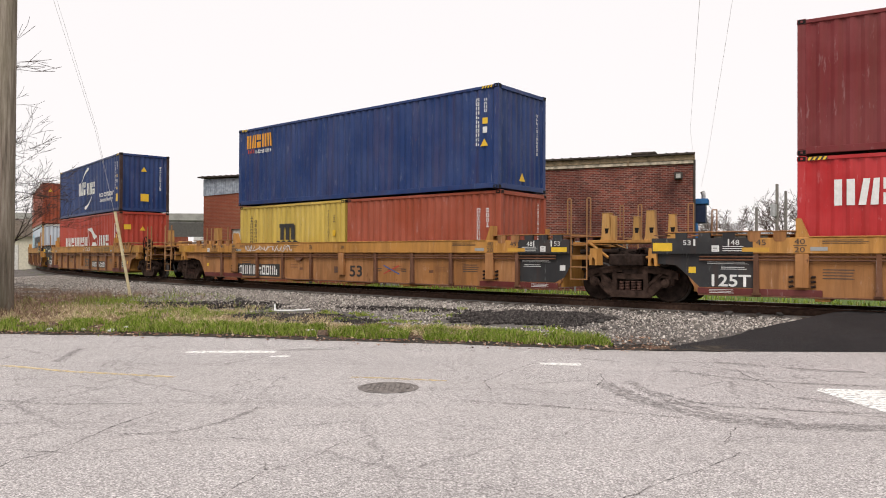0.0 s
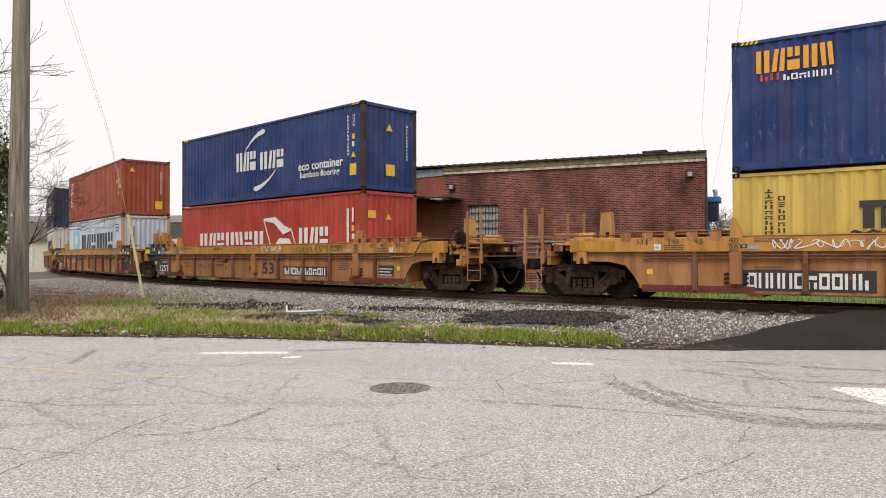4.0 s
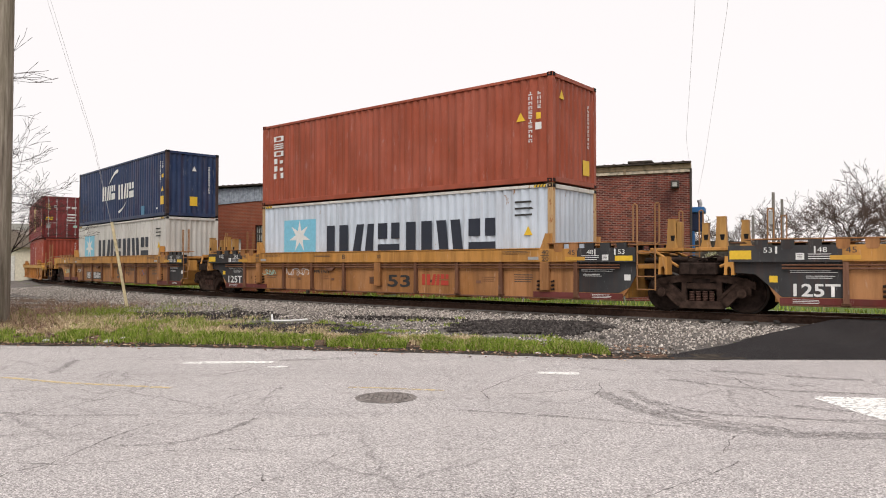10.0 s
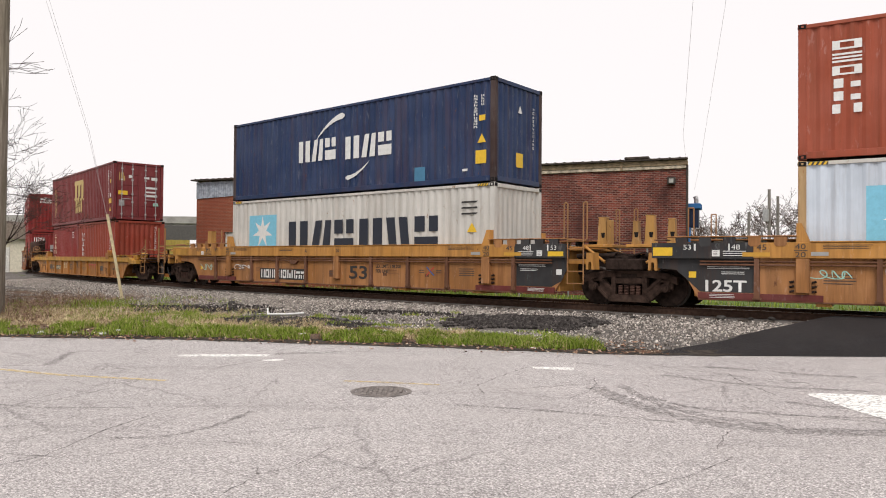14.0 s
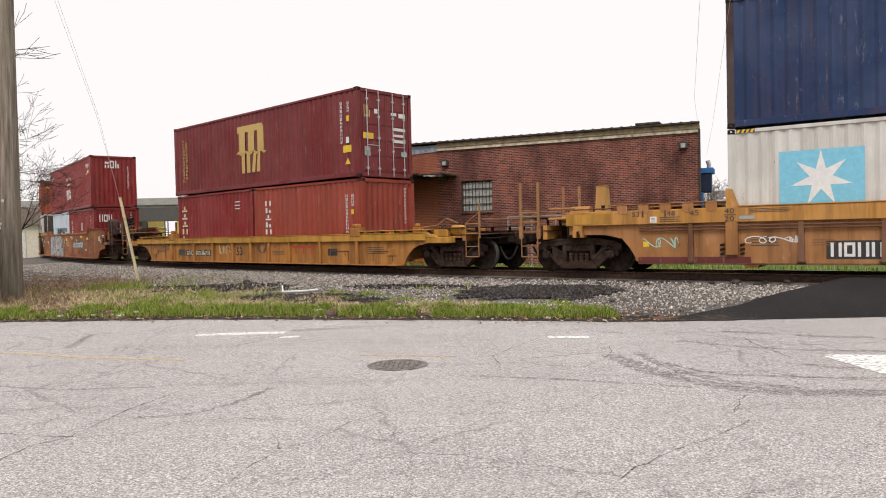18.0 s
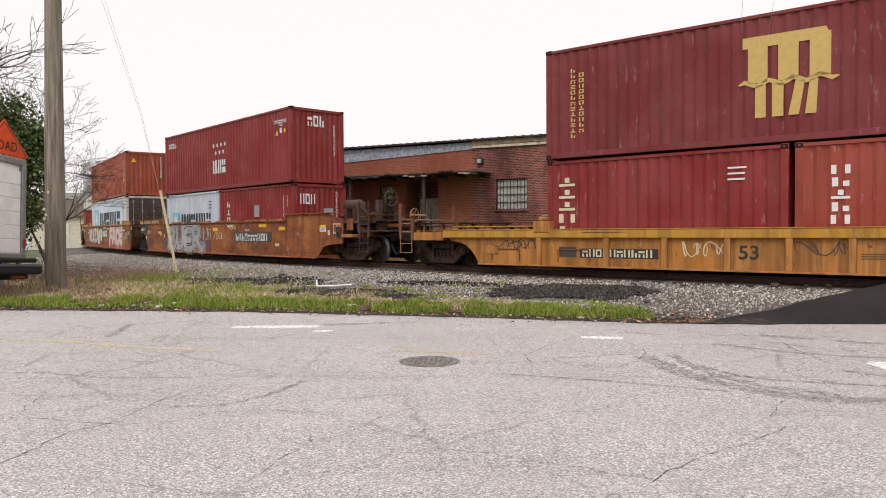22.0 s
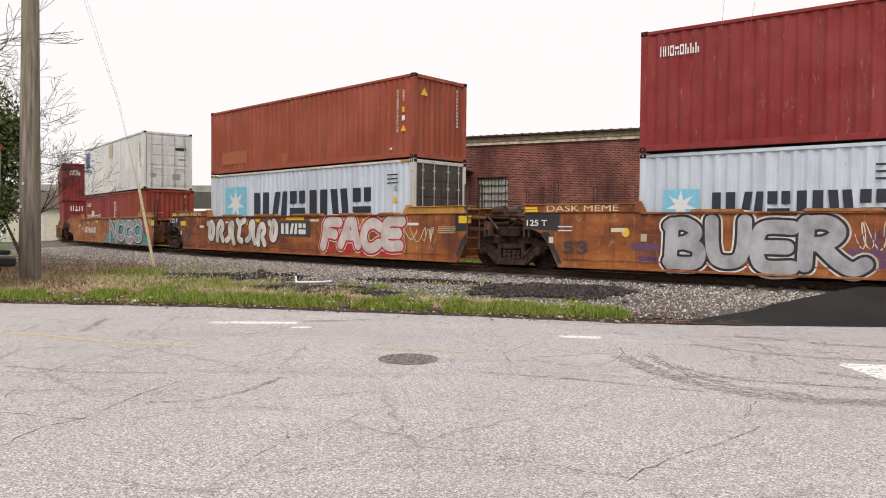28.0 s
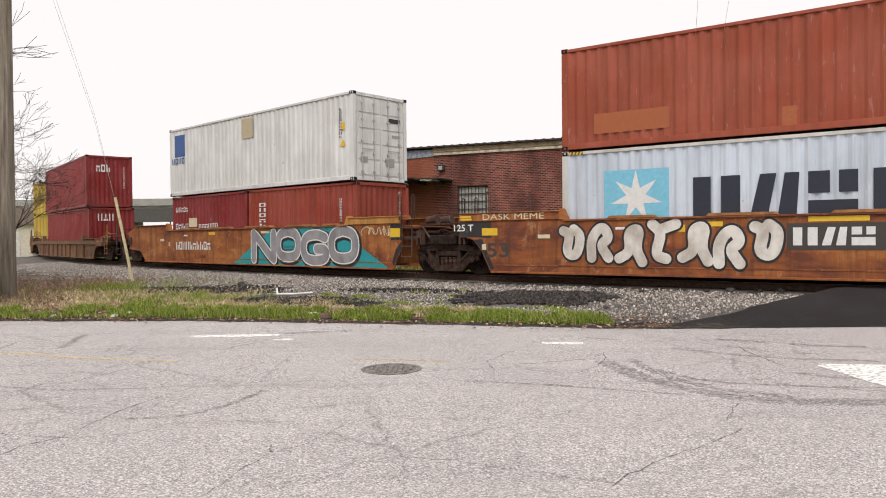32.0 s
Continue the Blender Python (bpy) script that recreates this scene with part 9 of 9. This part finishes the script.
def bare_tree(x, y, height, spread, seed, label, budget=5, thin=0.008, z=0.1, lean=(0, 0), blossom=None, girth=0.022):
    """A leafless tree: tapered limbs that fork down to fine twigs."""
    r = random.Random(seed)
    root = tagged(new("bare_tree"), label, "tree", "bare trees")
    root.location = (x, y, z)
    wood, twigs = bmesh.new(), bmesh.new()

    def tube(bm, a, b, ra, rb, n):
        d = (b - a)
        q = d.to_track_quat("Z", "Y").to_matrix()
        va, vb = [], []
        for i in range(n):
            t = 2 * math.pi * i / n
            o = q @ Vector((math.cos(t), math.sin(t), 0))
            va.append(bm.verts.new(a + o * ra))
            vb.append(bm.verts.new(b + o * rb))
        for i in range(n):
            bm.faces.new((va[i], va[(i + 1) % n], vb[(i + 1) % n], vb[i]))

    def grow(p, d, length, rad, level):
        segs = 3
        for i in range(segs):
            nd = (d + Vector((r.gauss(0, 0.16), r.gauss(0, 0.16), r.gauss(0.03, 0.1)))).normalized()
            q = p + nd * length / segs
            rb = rad * (1 - 0.18 * (i + 1) / segs * 1.6)
            tube(wood if level < 3 else twigs, p, q, rad, max(rb, thin), 7 if level < 2 else 4 if level < 3 else 3)
            p, d, rad = q, nd, max(rb, thin)
            if level >= 1 and level < budget and r.random() < 0.6:
                side(p, d, length * 0.55, rad * 0.5, level + 1)
        if level < budget:
            for i in range(2 if level else 4):
                side(p, d, length * r.uniform(0.62, 0.82), rad * r.uniform(0.55, 0.72), level + 1)

    def side(p, d, length, rad, level):
        ax = Vector((r.gauss(0, 1), r.gauss(0, 1), r.gauss(0, 0.5)))
        nd = (d + ax.normalized() * spread * r.uniform(0.5, 1.0)).normalized()
        nd.z = max(nd.z, -0.15)
        grow(p, nd, length, rad, level)

    grow(Vector((0, 0, 0)), Vector((lean[0], lean[1], 1)).normalized(), height * 0.3, height * girth, 0)
    part("trunk", wood, BARK, root)
    part("crown", twigs, blossom or TWIG, root)
    return root


bare_tree(-23.0, 30.0, 11, 0.85, 3, "large leafless tree behind the utility pole", 5, lean=(0.15, -0.05))
bare_tree(-22.0, 36.0, 7.5, 0.95, 9, "leafless tree beside the railway", 5, 0.006, lean=(0.2, 0), girth=0.012)
bare_tree(-19.6, 20.6, 13, 0.8, 14, "large leafless tree behind the truck", 5, lean=(0.26, 0.1), girth=0.05)
bare_tree(-17.0, 27.5, 6.0, 0.9, 17, "small leafless tree behind the utility pole", 5, 0.006, lean=(-0.1, 0), girth=0.012)
bare_tree(-17.2, 24.0, 4.2, 1.1, 21, "tangled leafless thicket behind the truck", 5)
bare_tree(-15.6, 23.4, 3.4, 1.2, 22, "tangled leafless thicket behind the truck", 5)
for x, y, h, sd in ((29.5, 52, 9.5, 31), (34, 56, 11, 32), (25.5, 60, 7.5, 33), (38, 52, 10.5, 36), (27, 72, 8, 34), (22, 76, 7.5, 35), (17.5, 78, 6.5, 37), (31, 66, 9, 38), (43, 60, 11, 39), (33, 49, 8, 40), (36.5, 50, 9, 41), (40, 49, 9.5, 42), (27.5, 50, 7.5, 43), (31, 53, 8.5, 44), (30.2, 57, 9, 45), (35.5, 54, 10, 46), (28.6, 62, 8, 47), (24, 70, 6.5, 48)):
    bare_tree(x, y, h, 0.85, sd, "leafless tree beyond the railway", 5, 0.012, blossom=TWIGFAR)
LEAFDARK, lnt, lb = shade("evergreen_leaves", 0.6, spec=0.3)
geo = lnt.nodes.new("ShaderNodeNewGeometry")
lnt.links.new(ramp(lnt, geo.outputs["Random Per Island"], ((0.0, (0.02, 0.035, 0.012)), (0.55, (0.055, 0.09, 0.02)), (0.9, (0.16, 0.2, 0.05)), (1.0, (0.22, 0.1, 0.06)))), lb.inputs["Base Color"])
BLOSSOM, cnt, cb = shade("pale_blossom", 0.8, spec=0.2)
geo = cnt.nodes.new("ShaderNodeNewGeometry")
cnt.links.new(ramp(cnt, geo.outputs["Random Per Island"], ((0.0, (0.2, 0.2, 0.1)), (0.6, (0.4, 0.38, 0.24)), (1.0, (0.62, 0.6, 0.5)))), cb.inputs["Base Color"])


def leafy(name, x, y, blobs, count, size, mat, label, category, seed):
    """A bush or tree: short limbs and a crown of many small leaves in uneven clumps."""
    r = random.Random(seed)
    root = tagged(new(name), label, category)
    root.location = (x, y, 0.1)
    bm = bmesh.new()
    for cx, cy, cz, rad in blobs:
        rod(bm, (0, 0, 0), (cx, cy, cz), 0.07, 6, 0.02)
    part("trunk", bm, BARK, root)
    verts, faces = [], []
    for i in range(count):
        cx, cy, cz, rad = blobs[r.randrange(len(blobs))]
        d = Vector((r.gauss(0, 1), r.gauss(0, 1), r.gauss(0, 1))).normalized()
        k = rad * r.uniform(0.35, 1.05) * (1 + 0.35 * noise.noise(d * 2.5 + Vector((cx, cy, cz))))
        p = Vector((cx, cy, cz)) + d * k
        if p.z < 0.05:
            continue
        s = size * r.uniform(0.6, 1.3)
        a = Vector((r.gauss(0, 1), r.gauss(0, 1), r.gauss(0, 1))).normalized() * s
        b = Vector((r.gauss(0, 1), r.gauss(0, 1), r.gauss(0, 1))).normalized() * s * 0.5
        j = len(verts)
        verts += [p[:], (p + a * 0.5 + b)[:], (p + a)[:], (p + a * 0.5 - b)[:]]
        faces.append((j, j + 1, j + 2, j + 3))
    me = bpy.data.meshes.new("crown")
    me.from_pydata(verts, [], faces)
    me.materials.append(mat)
    part("crown", me, None, root)


leafy("evergreen_tree", -15.4, 22.2, [(0.3, 0, 4.4, 1.0), (-0.6, 0.3, 5.0, 1.1), (0.9, -0.2, 4.0, 0.8), (0.5, 0, 3.0, 1.0), (1.0, -0.2, 2.3, 0.7), (-0.5, 0, 3.6, 1.2), (-1.8, 0, 4.9, 1.2), (-1.2, 0, 2.6, 1.3), (-2.6, 0, 4.2, 1.3), (0.1, 0, 1.5, 1.0), (1.1, -0.1, 3.6, 0.9), (1.3, 0, 4.5, 0.7), (0.4, 0, 5.3, 0.8)], 19000, 0.11, LEAFDARK, "dense dark evergreen shrub behind the truck", "shrub", 15)
leafy("evergreen_tree", -20.6, 27.5, [(0, 0, 2.4, 1.5), (0.9, 0.2, 3.4, 1.1), (-0.8, 0, 3.6, 1.3), (0.2, 0, 4.6, 1.1), (-1.4, 0.3, 5.0, 1.2), (1.3, -0.2, 1.6, 1.0), (-2.2, 0, 3.0, 1.6), (-2.4, 0, 5.4, 1.2)], 14000, 0.12, LEAFDARK, "dense dark evergreen tree behind the truck", "tree", 5)
leafy("flowering_bush", 16.3, 44.5, [(0, 0, 1.3, 0.7), (0.5, 0.2, 1.9, 0.5), (-0.5, 0, 1.0, 0.6)], 1500, 0.1, BLOSSOM, "pale flowering bush by the far fence", "bush", 6)
leafy("roadside_bush", 28.0, 45.0, [(0, 0, 1.2, 1.3), (1.6, 0.4, 1.8, 1.4), (3.2, 0.4, 1.5, 1.5), (4.6, 0, 2.0, 1.6)], 5000, 0.1, plain("brown_budding_twigs", (0.12, 0.085, 0.06), 0.9, vary=0.4), "tangled brown scrub beside the far road", "bush", 9)
leafy("roadside_bush", 23.0, 44.0, [(0, 0, 0.8, 1.0), (1.5, 0.4, 0.7, 0.9), (3.0, 0.4, 0.9, 1.2)], 4000, 0.12, plain("brown_green_leaves", (0.09, 0.085, 0.04), 0.9, vary=0.4), "brown scrubby bush beside the far road", "bush", 7)

# ---- beyond the railway ----
OLDWOOD = plain("weathered_grey_boards", (0.075, 0.064, 0.054), 0.95, vary=0.42, scale=2)
wall = tagged(new("board_wall"), "long weathered dark board wall beyond the railway", "wall")
for i in range(26):
    x = 13.5 + i * 1.2
    y = 54.0 - 0.05 * i
    part("panel", boxes((x, x + 1.19, y, y + 0.1, 0.1, 3.55 - 0.02 * i + 0.03 * rng.random())), OLDWOOD, wall)
picket = tagged(new("picket_fence"), "pale weathered picket fence beside the far road", "fence")
PICKET = plain("pale_pickets", (0.36, 0.34, 0.3), 0.9, vary=0.25)
pk = mesh_of(boxes((-0.06, 0.06, -0.012, 0.012, 0, 1.75), bev=0.008), "picket", PICKET)
for i in range(90):
    part("picket", pk, None, picket, m=Matrix.Translation((18.2 + i * 0.17, 47.5 - 0.01 * i, 0.1 + 0.05 * rng.random())))
part("rail", boxes((18.1, 33.6, 47.0, 47.05, 0.5, 0.6), (18.1, 33.6, 47.0, 47.05, 1.4, 1.5)), PICKET, picket)
FARPOLE = plain("grey_pole", (0.22, 0.2, 0.18), 0.9, vary=0.2)
for x, y, h, r0 in ((24.9, 54.5, 7.0, 0.14), (25.6, 54.6, 6.5, 0.13), (23.5, 54.8, 5.3, 0.13)):
    fp = tagged(new("far_utility_pole"), "grey wooden utility pole beyond the railway", "utility pole", "far poles")
    fp.location = (x, y - 0.6, 0.1)
    bm = bmesh.new()
    rod(bm, (0, 0, 0), (0, 0, h), r0, 10, r0 * 0.75)
    part("shaft", bm, FARPOLE, fp)
    if h == 7.0:
        bm = bmesh.new()
        rod(bm, (-0.25, 0, 4.6), (-0.25, 0, 5.5), 0.22, 12)
        part("transformer", bm, GALV, fp)
        part("cross_arm", boxes((-0.6, 0.6, -0.05, 0.05, 4.2, 4.3)), FARPOLE, fp)
bm = bmesh.new()
e0, e1 = [], []
for i in range(12):
    u = i / 11
    c = on_track(13.0, -4 - 40 * u)
    x, y = c.x + 3 * u, c.y
    e0.append(bm.verts.new((x - 3.2, y - 1.0, lay(x - 3.2, y - 1.0) + 0.05)))
    e1.append(bm.verts.new((x + 3.2, y + 2.0, lay(x + 3.2, y + 2.0) + 0.05)))
for i in range(11):
    bm.faces.new((e0[i], e1[i], e1[i + 1], e0[i + 1]))
bmesh.ops.recalc_face_normals(bm, faces=bm.faces[:])
tagged(part("far_road", bm, ASPHALT), "grey asphalt road leading away beyond the crossing", "road", kind="structure")
CREAMWALL = plain("cream_shed_wall", (0.6, 0.56, 0.45), 0.8, vary=0.1)
SHEDROOF = plain("brown_shed_roof", (0.22, 0.18, 0.15), 0.9, vary=0.2)
shed = tagged(new("shed"), "low cream shed with a shallow brown roof", "shed")
shed.location = (-43, 62, 0.1)
part("wall", boxes((0, 11.5, 0, 8, 0, 3.0)), CREAMWALL, shed)
bm = bmesh.new()
extrude_profile(bm, [(-0.4, 3.0), (11.9, 3.0), (5.75, 4.6)], "y", -0.4, 8.4)
part("roof", bm, SHEDROOF, shed)
for x in (1.5, 5.0, 8.2):
    part("door", boxes((x, x + 1.6, -0.05, 0.0, 0, 2.3)), PALE, shed)
CONCRETE = plain("grey_concrete", (0.34, 0.33, 0.31), 0.9, vary=0.15, scale=1)
over = tagged(new("overpass"), "long grey concrete highway overpass in the distance", "bridge")
part("deck", boxes((-95, 10, 84, 92, 5.2, 5.6)), CONCRETE, over)
part("girder", boxes((-95, 10, 83.8, 84.2, 3.7, 5.3)), plain("dark_girder", (0.1, 0.095, 0.09), 0.8), over)
part("parapet", boxes((-95, 10, 83.7, 84.0, 5.6, 6.4)), CONCRETE, over)
for i in range(8):
    x = -90 + i * 13
    part("pier", boxes((x - 0.6, x + 0.6, 86, 90, 0, 5.2), bev=0.1), CONCRETE, over)

def motions():
    for ob, q, z, off, turned in MOVING:
        walk(ob, [(i, track_pose(at_time(q, i), off, z)) for i in range(33)])
    steps = [i * 4 / 30 for i in range(241)]
    for ws, x, q in SPIN:
        walk(ws, [(t, pose(x, 0, 0.457, 0, math.degrees(at_time(q, t) - q) / 0.457)) for t in steps])


motions()
